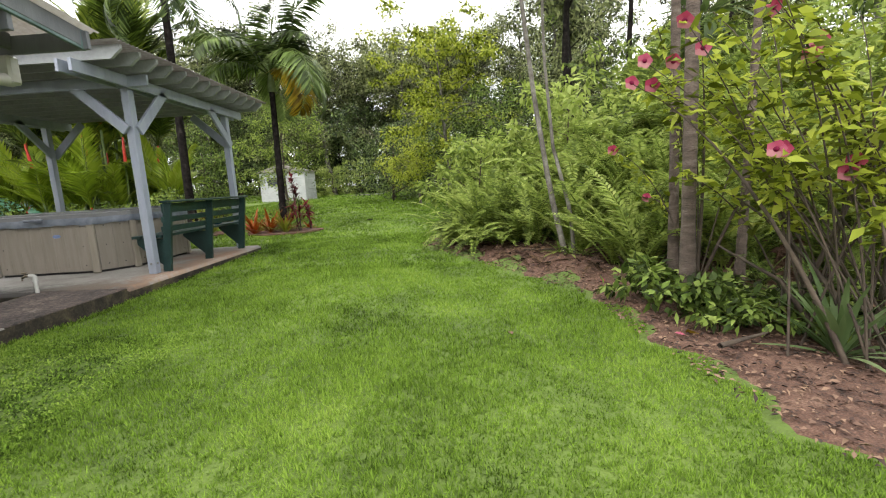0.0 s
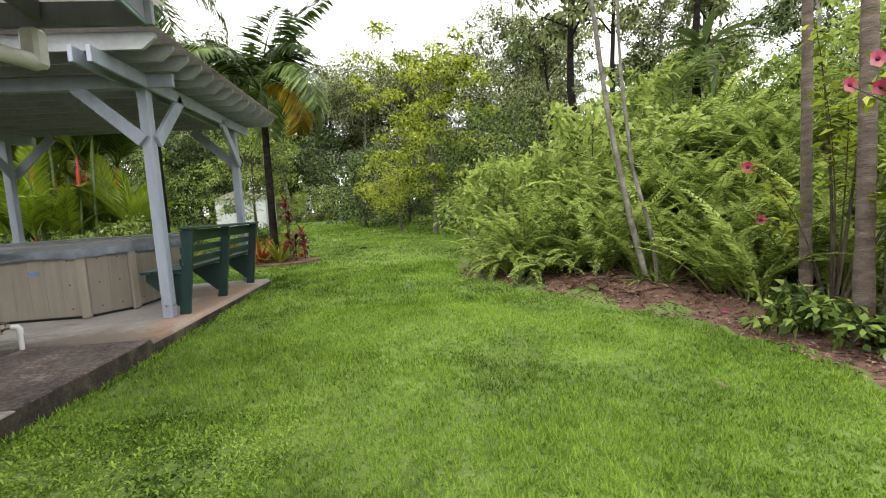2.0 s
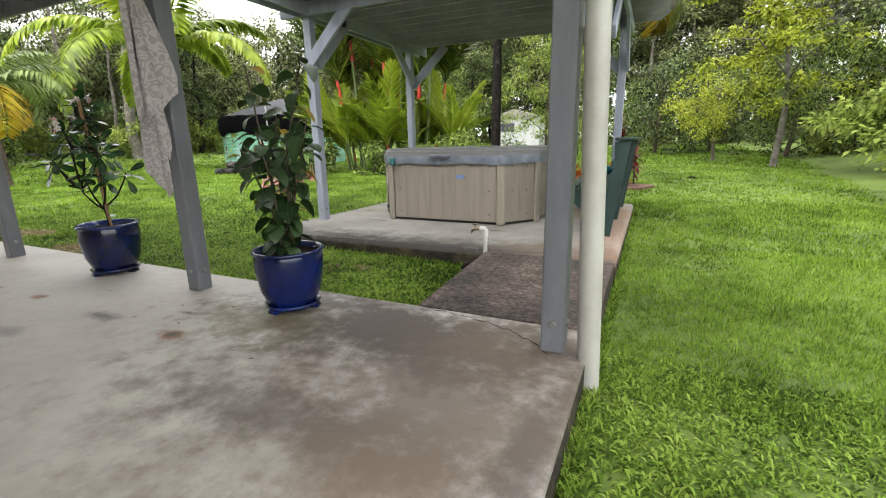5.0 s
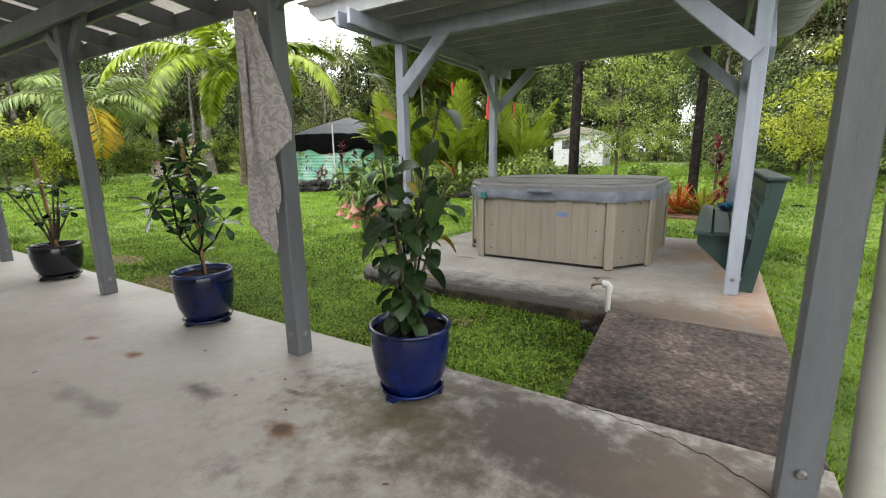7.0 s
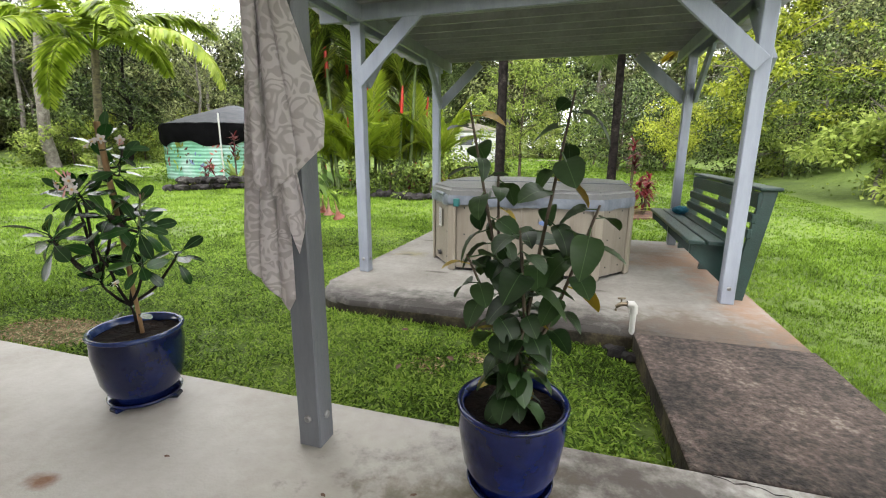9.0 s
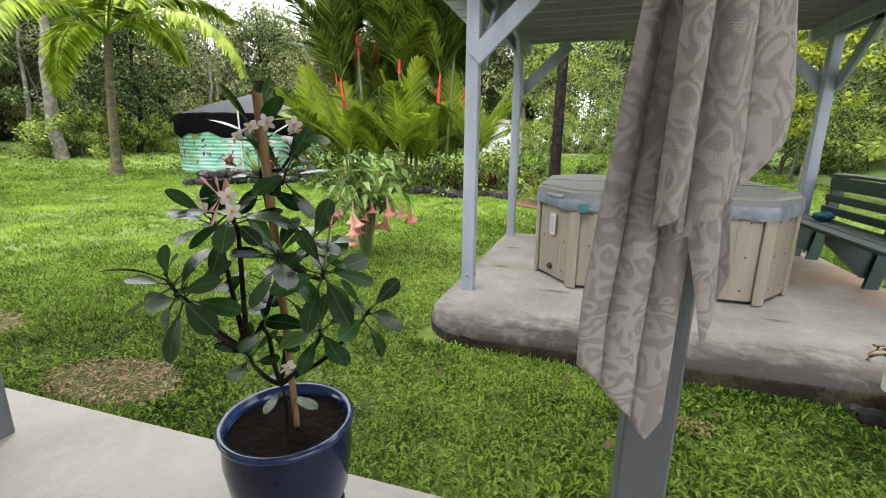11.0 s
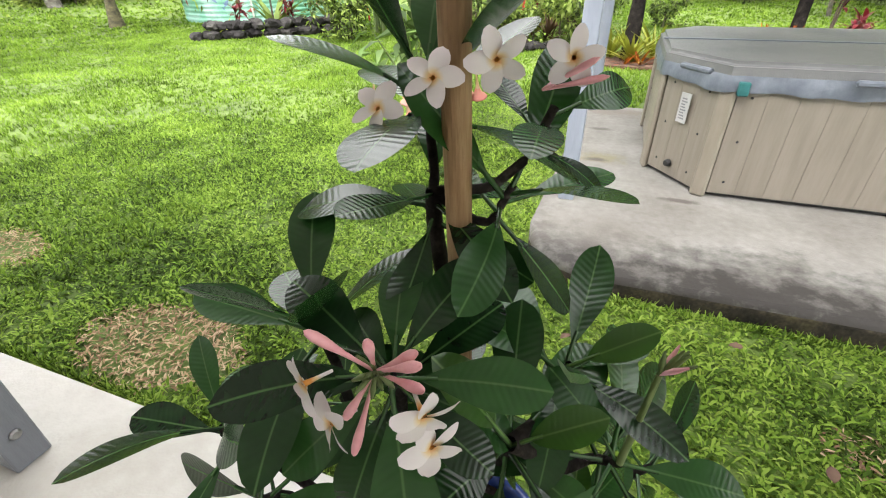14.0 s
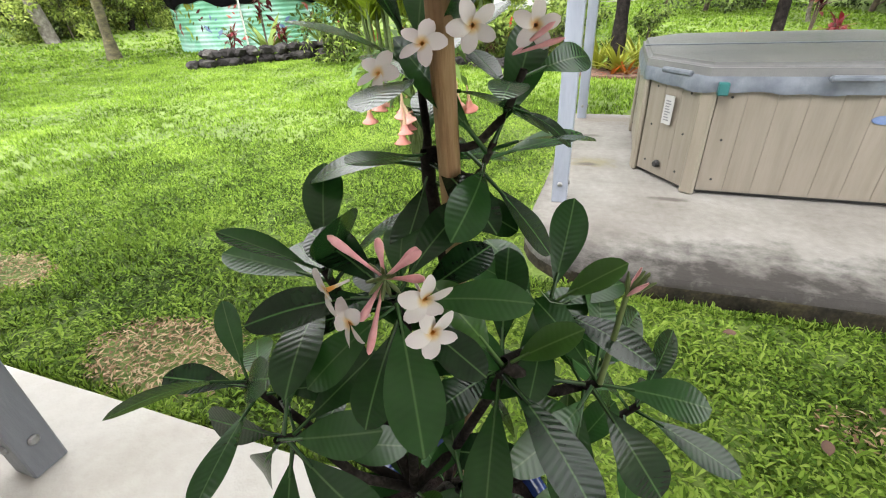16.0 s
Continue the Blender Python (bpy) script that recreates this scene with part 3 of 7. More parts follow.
pav = empty("garden_pavilion", None, "blue-grey painted timber pavilion with corrugated roof over a hot tub", "pavilion")
PX, PY = (-7.55, -4.15), (5.88, 8.36)
BZ0, BZ1, RZ = 2.95, 3.09, 3.24
for x in PX:
    for y in PY:
        post(pav, x, y, SL, BZ1, 0.105, M["bluegrey"])
    for s in (-1, 1):
        bm = bmesh.new()
        beam(bm, (x + s * 0.075, 4.95, (BZ0 + BZ1) / 2), (x + s * 0.075, 8.85, (BZ0 + BZ1) / 2), 0.04, BZ1 - BZ0)
        part("beam", bm, M["bluegrey"], pav)
for y in np.arange(5.12, 8.8, 0.305):
    bm = bmesh.new()
    prof = [(-8.15, RZ), (-3.6, RZ), (-3.6, RZ - 0.05), (-3.72, BZ1 + 0.002), (-8.03, BZ1 + 0.002), (-8.15, RZ - 0.05)]
    vs = [bm.verts.new((px, y - 0.02, pz)) for px, pz in prof]
    ws = [bm.verts.new((px, y + 0.02, pz)) for px, pz in prof]
    bm.faces.new(vs)
    bm.faces.new(ws[::-1])
    for i in range(6):
        bm.faces.new((vs[i], ws[i], ws[(i + 1) % 6], vs[(i + 1) % 6]))
    bmesh.ops.recalc_face_normals(bm, faces=bm.faces)
    part("rafter", bm, M["rafter"], pav)
V, F = corrugated(-8.2, -3.54, 4.98, 8.9, lambda X, Y: RZ + 0.012 + 0 * X, "x")
npmesh("corrugated_roofing", V, F, M["roof2"], pav, "weathered off-white corrugated roofing sheet", True)
for x in PX:
    for y in PY:
        sx, sy = (1 if x < -6 else -1), (1 if y < 7 else -1)
        for dx, dy in ((sx, 0), (0, sy)):
            bm = bmesh.new()
            off = 0.075
            a0 = (x + dx * 0.02 + (off if dy else 0) * 1, y + dy * 0.02 - (off * sy if dx else 0), 2.42)
            a1 = (a0[0] + dx * 0.62, a0[1] + dy * 0.62, 3.0)
            beam(bm, a0, a1, 0.04, 0.135)
            part("knee_brace", bm, M["bluegrey"], pav)
# front tie board between the beams
bm = bmesh.new()
beam(bm, (-7.9, 5.8, 3.02), (-3.8, 5.8, 3.02), 0.04, 0.135)
part("front_beam", bm, M["bluegrey"], pav)

lanai = empty("patio_roof", None, "grey painted timber patio roof on posts", "patio roof")
HX = (-4.0, -6.47, -9.03, -11.75, -14.4)
SLOPE = 0.13


def lz(y):
    """Underside of the rafters of the patio roof."""
    return 2.92 - SLOPE * (y - 3.24)


for x in HX:
    post(lanai, x - 0.018 * (x == HX[0]), 3.24 + 0.03 * (x == HX[0]), SL, 2.9, 0.108, M["grey"])
    for s in (-1, 1):
        if not (x == HX[0] and s > 0):
            bm = bmesh.new()
            beam(bm, (x + s * 0.03, 3.24, 2.5), (x + s * 0.42, 3.24, 2.86), 0.04, 0.1)
            part("knee_brace", bm, M["grey"], lanai)
for s in (-1, 1):
    bm = bmesh.new()
    beam(bm, (-16, 3.24 + s * 0.07, 2.845), (-3.1, 3.24 + s * 0.07, 2.845), 0.04, 0.145)
    part("header_beam", bm, M["grey"], lanai)
for x in np.arange(-15.9, -3.0, 0.61):
    bm = bmesh.new()
    beam(bm, (x, -1.49, lz(-1.49) + 0.07), (x, 3.9, lz(3.9) + 0.07), 0.04, 0.14)
    part("rafter", bm, M["grey"], lanai)
for y in (0.9, 2.1):
    bm = bmesh.new()
    beam(bm, (-16, y, lz(y) + 0.075), (-3.05, y, lz(y) + 0.075), 0.036, 0.12)
    part("blocking", bm, M["grey"], lanai)
bm = bmesh.new()
beam(bm, (-16, 3.93, 2.885), (-3.03, 3.93, 2.885), 0.035, 0.15)
part("eave_board", bm, M["grey"], lanai)
bm = bmesh.new()
beam(bm, (-3.03, -1.5, lz(-1.5) + 0.06), (-3.03, 3.95, lz(3.95) + 0.06), 0.03, 0.17)
part("barge_board", bm, M["fascia"], lanai, "weathered green barge board")
V, F = corrugated(-16, -2.98, -1.5, 4.02, lambda X, Y: lz(Y) + 0.152 + 0.004, "y")
npmesh("corrugated_roofing", V, F, M["roof"], lanai, "weathered off-white corrugated roofing sheet", True)

corner_post = lanai.children[0]
for v in corner_post.data.vertices:
    v.co.x -= 0.025 * (v.co.z - SL)

# downpipe
pipe = empty("downpipe", None, "cream plastic rain downpipe strapped to a patio post", "pipe")
V, F = tube_np([(-3.845, 3.22, 0.3), (-3.88, 3.23, 1.4), (-3.915, 3.24, 2.46)], [0.05] * 3, 20)
npmesh("pipe", V, F, M["pvc"], pipe, smooth=True)
V, F = tube_np([(-3.915, 3.24, 2.44), (-3.915, 3.245, 2.5), (-3.895, 3.275, 2.545), (-3.82, 3.32, 2.56), (-3.77, 3.8, 2.59), (-3.76, 3.92, 2.6)], [0.056, 0.056, 0.056, 0.052, 0.05, 0.056], 18)
npmesh("elbow", V, F, M["pvc"], pipe, smooth=True)
bm = bmesh.new()
box(bm, -3.81, -3.7, 3.86, 3.97, 2.56, 2.8, 0.02)
part("gutter_outlet", bm, M["pvc"], pipe)
bm = bmesh.new()
lathe(bm, [(0.053, -0.02), (0.058, -0.02), (0.058, 0.02), (0.053, 0.02)], 20, (-3.915, 3.24, 2.42))
box(bm, -4.06, -3.955, 3.205, 3.23, 2.4, 2.44)
part("strap", bm, M["black"], pipe, "black pipe strap")

# ---- hot tub ----
TZ = 1.27
OUT = [(-6.68, 6.2), (-5.22, 6.2), (-4.9, 6.6), (-4.88, 7.9), (-5.2, 8.24), (-6.68, 8.24), (-7.0, 7.85), (-7.02, 6.68)]
tub = empty("hot_tub", None, "taupe plank-clad hot tub with grey vinyl cover", "hot tub")
bm = bmesh.new()
cx, cy = -5.95, 7.22
inner = [(cx + (x - cx) * 0.965, cy + (y - cy) * 0.965) for x, y in OUT]
prism(bm, inner, SL, SL + 0.04)
part("base", bm, M["black"], tub, "black base tray")
bm = bmesh.new()
prism(bm, [(cx + (x - cx) * 0.985, cy + (y - cy) * 0.985) for x, y in OUT], SL + 0.04, TZ + 0.004)
part("body", bm, M["tubcorner"], tub)
for i in range(8):
    a, b = Vector(OUT[i]), Vector(OUT[(i + 1) % 8])
    d = b - a
    ln = d.length - 0.1
    nrm = Vector((d.y, -d.x)).normalized()
    ang = math.degrees(math.atan2(d.y, d.x))
    cnt = max(2, round(ln / 0.165))
    bm = bmesh.new()
    box(bm, -0.05, 0.05, -0.03, 0.012, 0.0, TZ - SL, 0.015)
    bmesh.ops.transform(bm, matrix=pose(a.x, a.y, SL, 0, 0, ang - 24), verts=bm.verts)
    part("corner_trim", bm, M["tubcorner"], tub)
    for k in range(cnt):
        u0 = 0.05 + ln * k / cnt + 0.0007
        u1 = 0.05 + ln * (k + 1) / cnt - 0.0007
        bm = bmesh.new()
        box(bm, u0, u1, -0.014, 0.012, 0.035, TZ - SL - 0.005, 0.0012)
        bmesh.ops.transform(bm, matrix=pose(a.x, a.y, SL, 0, 0, ang), verts=bm.verts)
        pl = part("plank", bm, M["tub"], tub)
        if k in (0, cnt - 1):
            for zz in (0.12, 0.4, 0.68):
                bm = bmesh.new()
                lathe(bm, [(0, 0.004), (0.007, 0.004), (0.009, 0)], 8)
                bmesh.ops.transform(bm, matrix=pose(a.x, a.y, SL, 0, 0, ang) @ pose((u0 + u1) / 2, -0.014, zz, 90, 0, 0), verts=bm.verts)
                part("screw", bm, M["black"], pl)
bm = bmesh.new()
co = [(cx + (x - cx) * 1.03, cy + (y - cy) * 1.03) for x, y in OUT]
prism(bm, co, TZ + 0.012, TZ + 0.13)
bmesh.ops.bevel(bm, geom=[e for e in bm.edges if all(v.co.z > TZ + 0.1 for v in e.verts)], offset=0.03, segments=3, affect="EDGES")
cov = part("cover", bm, M["cover"], tub, "grey vinyl insulated cover")
bm = bmesh.new()
box(bm, -7.05, -4.85, 7.19, 7.25, TZ + 0.127, TZ + 0.137, 0.004)
part("fold_seam", bm, M["skirt"], cov)
# loose skirt below the cover
ring = []
for i in range(8):
    a, b = Vector(co[i]), Vector(co[(i + 1) % 8])
    n = max(3, int((b - a).length / 0.05))
    for k in range(n):
        ring.append(a.lerp(b, k / n))
rv = []
ctr = Vector((cx, cy))
for i, p in enumerate(ring):
    o = (p - ctr).normalized()
    w = 0.006 * math.sin(i * 0.9) + 0.004 * math.sin(i * 2.3 + 1)
    q0, q1, q2 = p + o * 0.006, p + o * (0.018 + w), p + o * (0.012 + w * 1.4)
    rv += [(q0.x, q0.y, TZ + 0.05), (q1.x, q1.y, TZ + 0.0), (q2.x, q2.y, TZ - 0.05 + 0.007 * math.sin(i * 0.37) + 0.005 * math.sin(i * 1.3))]
n = len(ring)
fs = [(3 * i + j, 3 * ((i + 1) % n) + j, 3 * ((i + 1) % n) + j + 1, 3 * i + j + 1) for i in range(n) for j in (0, 1)]
npmesh("skirt", np.array(rv), np.array(fs), M["skirt"], cov, "blue-grey crumpled vinyl skirt", True)
for hx, hy, rz in ((-5.95, 6.12, 0), (-6.86, 6.4, -55)):
    bm = bmesh.new()
    box(bm, -0.14, 0.14, -0.03, 0.012, TZ + 0.03, TZ + 0.065, 0.01)
    bmesh.ops.transform(bm, matrix=pose(hx, hy, 0, 0, 0, rz), verts=bm.verts)
    part("handle", bm, M["skirt"], cov)
bm = bmesh.new()
box(bm, -0.03, 0.03, -0.05, 0.0, TZ - 0.06, TZ + 0.02, 0.006)
bmesh.ops.transform(bm, matrix=pose(-6.62, 6.16, 0, 0, 0, 0), verts=bm.verts)
part("strap", bm, M["teal"], cov, "teal cover strap")
bm = bmesh.new()
lathe(bm, [(0, 0.006), (0.055, 0.006), (0.06, 0)], 24)
bmesh.ops.scale(bm, vec=(1, 0.45, 1), verts=bm.verts)
bmesh.ops.transform(bm, matrix=pose(-5.72, 6.184, 1.07, 90, 0, 0), verts=bm.verts)
part("badge", bm, M["badge"], tub, "oval blue maker's badge")
bm = bmesh.new()
box(bm, -0.045, 0.045, -0.02, -0.014, 0.44, 0.64)
bmesh.ops.transform(bm, matrix=pose(-6.865, 6.425, SL, 0, 0, -54.7), verts=bm.verts)
lab = part("warning_label", bm, M["white"], tub, "white printed label")
bm = bmesh.new()
for k in range(8):
    box(bm, -0.026, 0.026 - 0.008 * (k % 3), -0.0225, -0.021, 0.465 + k * 0.019, 0.474 + k * 0.019)
bmesh.ops.transform(bm, matrix=pose(-6.865, 6.425, SL, 0, 0, -54.7), verts=bm.verts)
part("print", bm, M["ink"], lab)
bm = bmesh.new()
lathe(bm, [(0, 0.03), (0.02, 0.03), (0.026, 0.02), (0.03, 0)], 16)
bmesh.ops.transform(bm, matrix=pose(-6.88, 6.435, 0.64, 90, 0, -54.7), verts=bm.verts)
part("drain_valve", bm, M["black"], tub, "black drain valve")

# ---- bench ----
bench = empty("bench", None, "dark green painted wooden bench with slatted back", "bench")


def plate(bm, pts, y0, y1):
    lo = [bm.verts.new((x, y0, z)) for x, z in pts]
    hi = [bm.verts.new((x, y1, z)) for x, z in pts]
    bm.faces.new(lo)
    bm.faces.new(hi[::-1])
    n = len(pts)
    for i in range(n):
        bm.faces.new((lo[i], hi[i], hi[(i + 1) % n], lo[(i + 1) % n]))
    bmesh.ops.recalc_face_normals(bm, faces=bm.faces)


for y in (6.0, 7.06, 8.18):
    bm = bmesh.new()
    plate(bm, [(-3.99, SL), (-4.1, SL), (-3.97, 1.46), (-3.86, 1.46)], y - 0.022, y + 0.022)
    leg = part("leg", bm, M["green"], bench)
    bm = bmesh.new()
    plate(bm, [(-4.055, 0.62), (-4.12, 0.6), (-4.44, 0.9), (-4.44, 0.985), (-4.02, 0.965)], y + 0.024, y + 0.062)
    part("seat_bracket", bm, M["green"], bench)
for x0, x1 in ((-4.47, -4.34), (-4.32, -4.19), (-4.17, -4.05)):
    bm = bmesh.new()
    box(bm, x0, x1, 5.96, 8.24, 0.985, 1.022, 0.006)
    part("seat_slat", bm, M["green"], bench)
for k, (z0, z1) in enumerate(((1.32, 1.45), (1.19, 1.27), (1.06, 1.14))):
    xm = -4.1 + 0.13 * ((z0 + z1) / 2 - SL) / 0.95
    bm = bmesh.new()
    box(bm, xm - 0.02, xm + 0.018, 5.97, 8.22, z0, z1, 0.006)
    part("back_slat", bm, M["green"], bench)
bm = bmesh.new()
box(bm, -4.0, -3.83, 5.95, 8.24, 1.462, 1.492, 0.008)
part("top_rail", bm, M["green"], bench)
bm = bmesh.new()
bmesh.ops.create_icosphere(bm, subdivisions=3, radius=0.09)
for v in bm.verts:
    v.co *= 1 + 0.35 * noise.noise(v.co * 22)
    v.co.z *= 0.55
bmesh.ops.translate(bm, vec=(-4.2, 7.75, 1.07), verts=bm.verts)
tagged(part("folded_cloth", bm, M["bluecloth"], smooth=True), "crumpled bright blue cloth on the bench", "cloth")

# ---- garden tap ----
tap = empty("garden_tap", None, "white plastic standpipe with a brass tap", "tap")
V, F = tube_np([(-4.98, 5.0, 0.36), (-4.98, 5.0, 0.66)], [0.02, 0.02], 14)
npmesh("standpipe", V, F, M["pvcw"], tap, smooth=True)
V, F = tube_np([(-4.98, 5.0, 0.64), (-4.98, 5.0, 0.69), (-4.99, 4.995, 0.705), (-5.03, 4.985, 0.71)], [0.028, 0.028, 0.028, 0.025], 14)
npmesh("elbow", V, F, M["pvcw"], tap, smooth=True)
V, F = join([tube_np([(-5.03, 4.985, 0.71), (-5.07, 4.975, 0.71), (-5.1, 4.97, 0.69), (-5.105, 4.968, 0.66)], [0.014, 0.016, 0.014, 0.012], 10), tube_np([(-5.07, 4.975, 0.71), (-5.07, 4.975, 0.75)], [0.006, 0.006], 8), tube_np([(-5.095, 4.97, 0.752), (-5.045, 4.98, 0.752)], [0.008, 0.008], 8)])
npmesh("spigot", V, F, M["brass"], tap, "weathered brass spigot", True)


def rock(name, x, y, z, s, mat, parent=None, flat=0.7):
    bm = bmesh.new()
    bmesh.ops.create_icosphere(bm, subdivisions=2, radius=s)
    o = Vector((R.random() * 50, R.random() * 50, 0))
    for v in bm.verts:
        v.co *= 1 + 0.55 * noise.noise(v.co / s * 1.3 + o)
        v.co.z *= flat
    bmesh.ops.transform(bm, matrix=pose(x, y, z, 0, 0, R.random() * 360), verts=bm.verts)
    return part(name, bm, mat, parent)


for x, y, s in ((-5.08, 4.86, 0.07), (-5.0, 4.83, 0.06), (-4.92, 4.88, 0.05), (-5.12, 4.93, 0.05)):
    tagged(rock("stone", x, y, gz(x, y) + 0.03, s, M["lava"]), "dark rough stone at the foot of the tap", "stone", "stones round the tap")


# ---- plants ----
def rand_dirs(n, rng=RNG):
    v = rng.normal(size=(n, 3))
    return unit(v)


def tree(name, H, crown_r, trunk_r, leaf, bark, label, clumps=70, per=60, size=0.25, first=0.3, flat=0.75, lean=0.03, seed=0, category="tree", spread=0.55, tight=0.38):
    """A tapered trunk with limbs and a crown of leaf clumps; stands at its origin."""
    rng = np.random.default_rng(seed)
    th = empty(name, None, label, category)
    k = 9
    t = np.linspace(0, 1, k)
    off = np.cumsum(rng.normal(0, lean, (k, 2)), 0) * H * 0.2
    off[0] = 0
    axis = np.stack([off[:, 0], off[:, 1], t * H * 0.9], -1)
    tubes = [tube_np(np.vstack([axis[:1] - [0, 0, 0.15], axis]), np.concatenate([[trunk_r * 1.25], trunk_r * (1 - 0.85 * t)]), 8)]
    C = []
    nl = max(6, clumps // 6)
    for i in range(nl):
        u = first + (0.97 - first) * (i + rng.random()) / nl
        b = np.array([np.interp(u, t, axis[:, j]) for j in range(3)])
        prof = math.sin(math.pi * min(1, max(0.08, (u - first) / (1 - first) * 0.85 + 0.15))) ** 0.7
        a = rng.random() * 2 * math.pi
        ln = crown_r * (0.45 + 0.6 * rng.random()) * prof
        e = b + np.array([math.cos(a) * ln, math.sin(a) * ln, ln * (0.2 + spread * rng.random())])
        m = (b + e) / 2 + rng.normal(0, 0.08, 3) * ln + [0, 0, 0.1 * ln]
        r = trunk_r * 0.42 * (1 - 0.6 * u)
        tubes.append(tube_np([b, m, e], [r, r * 0.65, r * 0.25], 5))
        for j in range(6):
            w = 0.35 + 0.65 * rng.random()
            base = b + (e - b) * w
            tip = base + rng.normal(0, 0.3, 3) * crown_r * np.array([1, 1, flat * 0.7])
            if j < 3:
                tubes.append(tube_np([base, tip], [r * 0.35, r * 0.12], 4))
            C.append(tip)
    V, F = join(tubes)
    npmesh("trunk", V, F, bark, th, smooth=True)
    C = np.array(C)
    C = C[rng.permutation(len(C))[:clumps]]
    n = len(C) * per
    ctr = np.repeat(C, per, 0)
    rad = crown_r * 0.2 * (0.6 + 0.8 * rng.random((len(C), 1)))
    o = rng.normal(0, tight, (n, 3)) * np.repeat(rad, per, 0) * [1, 1, flat]
    P = ctr + o
    P[:, 2] = np.maximum(P[:, 2], 0.12)
    D = unit(unit(o) + rng.normal(0, 0.5, (n, 3)) - [0, 0, 0.25])
    N = unit(rng.normal(0, 0.55, (n, 3)) + [0, 0, 1])
    V, F = leaves(P, D, N, size * (0.6 + 0.8 * rng.random(n)), size * 0.5 * (0.7 + 0.6 * rng.random(n)))
    npmesh("crown", V, F, leaf, th)
    return th


def frond_np(L, leaflet, pairs, droop, rng, width=0.035, up=0.5, hang=0.35, start=0.15, sweep=1.0):
    """One feather frond along +x from the origin: rachis and leaflets as quads."""
    t = np.linspace(0, 1, 12)
    ang = up - droop * t ** 1.3
    dx, dz = np.cos(ang) * L / 11, np.sin(ang) * L / 11
    P = np.stack([np.concatenate([[0], np.cumsum(dx[:-1])]), np.zeros(12), np.concatenate([[0], np.cumsum(dz[:-1])])], -1)
    rach = tube_np(P[::2] if L < 1.6 else P, (0.018 * L / 2 * (1 - 0.85 * t) + 0.002)[::2 if L < 1.6 else 1], 3 if L < 1.6 else 5)
    u = np.linspace(start, 0.99, pairs)
    B = np.stack([np.interp(u, t, P[:, j]) for j in range(3)], -1)
    T = unit(np.stack([np.interp(u, t, np.gradient(P[:, j])) for j in range(3)], -1))
    out = [rach]
    for s in (-1, 1):
        ll = leaflet * (np.sin(np.pi * (0.12 + 0.83 * u)) ** 0.7) * (0.85 + 0.3 * rng.random(pairs))
        side = np.tile([0, s, 0.0], (pairs, 1))
        D = unit(T * (0.35 + 0.5 * u[:, None]) * sweep + side + np.array([0, 0, 1.0]) * (0.25 - hang * (0.6 + 0.8 * rng.random((pairs, 1)))) + rng.normal(0, 0.06, (pairs, 3)))
        N = unit(np.cross(T, side) * s + [0, 0, 0.4])
        out.append(leaves(B, D, N, ll, width, 0.18, 0.1))
    return join(out)


def palm(name, H, r, fronds, L, leaflet, leafmat, bark, label, droop=(1.2, 2.4), up=(0.2, 1.3), pairs=38, width=0.04, lean=(0, 0), shaft=None, shaft_len=0.7, hang=0.4, seed=0, ring=True, yellow=None, base_r=1.35, sweep=1.0):
    rng = np.random.default_rng(seed)
    th = empty(name, None, label, "palm")
    k = 26 if ring else 12
    t = np.linspace(0, 1, k)
    ax = np.stack([lean[0] * t ** 1.5, lean[1] * t ** 1.5, -0.1 + (H + 0.1) * t], -1)
    rr = r * (base_r - (base_r - 1) * np.clip(t * 6, 0, 1)) * (1 - 0.25 * t) * (1 + (0.05 * (np.arange(k) % 2) if ring else 0))
    V, F = tube_np(ax, rr, 10)
    npmesh("trunk", V, F, bark, th, smooth=True)
    top = ax[-1]
    if shaft:
        V, F = tube_np([top, top + [0, 0, shaft_len * 0.5], top + [0, 0, shaft_len]], [r * 1.15, r * 1.0, r * 0.5], 10)
        npmesh("crownshaft", V, F, shaft, th, smooth=True)
        top = top + [0, 0, shaft_len * 0.9]
    for i in range(fronds):
        f = (i + 0.5) / fronds
        u = up[1] + (up[0] - up[1]) * f
        d = droop[0] + (droop[1] - droop[0]) * f
        l = L * (0.8 + 0.35 * rng.random())
        V, F = frond_np(l, leaflet * (0.9 + 0.2 * rng.random()), pairs, d, rng, width, u, hang, sweep=sweep)
        mat = yellow if (yellow and i == fronds - 1) else leafmat
        fr = npmesh("frond", V, F, mat, th, "yellowing old frond" if mat is yellow and yellow else "")
        fr.matrix_basis = pose(*top, 0, 0, -50 if mat is yellow and yellow else 137.5 * i + rng.normal(0, 12))
    return th


def fern(name, fr, L, mat, label, seed, pairs=20, up=(0.5, 1.3), droop=(1.0, 2.2), stem=M["greenstem"]):
    """A clump of arching feather fronds, as one foliage part and a crown."""
    rng = np.random.default_rng(seed)
    th = empty(name, None, label, "fern")
    allp = []
    for i in range(fr):
        l = L * (0.65 + 0.6 * rng.random())
        V, F = frond_np(l, l * 0.1, round(pairs * 1.5), rng.uniform(*droop), rng, l * 0.026, rng.uniform(*up), 0.1, start=0.1)
        m = np.array(pose(rng.normal(0, 0.05), rng.normal(0, 0.05), 0, rng.normal(0, 8), 0, 360 * i / fr + rng.normal(0, 18)))
        allp.append((V @ m[:3, :3].T + m[:3, 3], F))
    V, F = join(allp)
    npmesh("fronds", V, F, mat, th)
    V, F = tube_np([(0, 0, -0.12), (0, 0, 0.05)], [0.05, 0.03], 7)
    npmesh("crown", V, F, M["darkbark"], th)
    return th


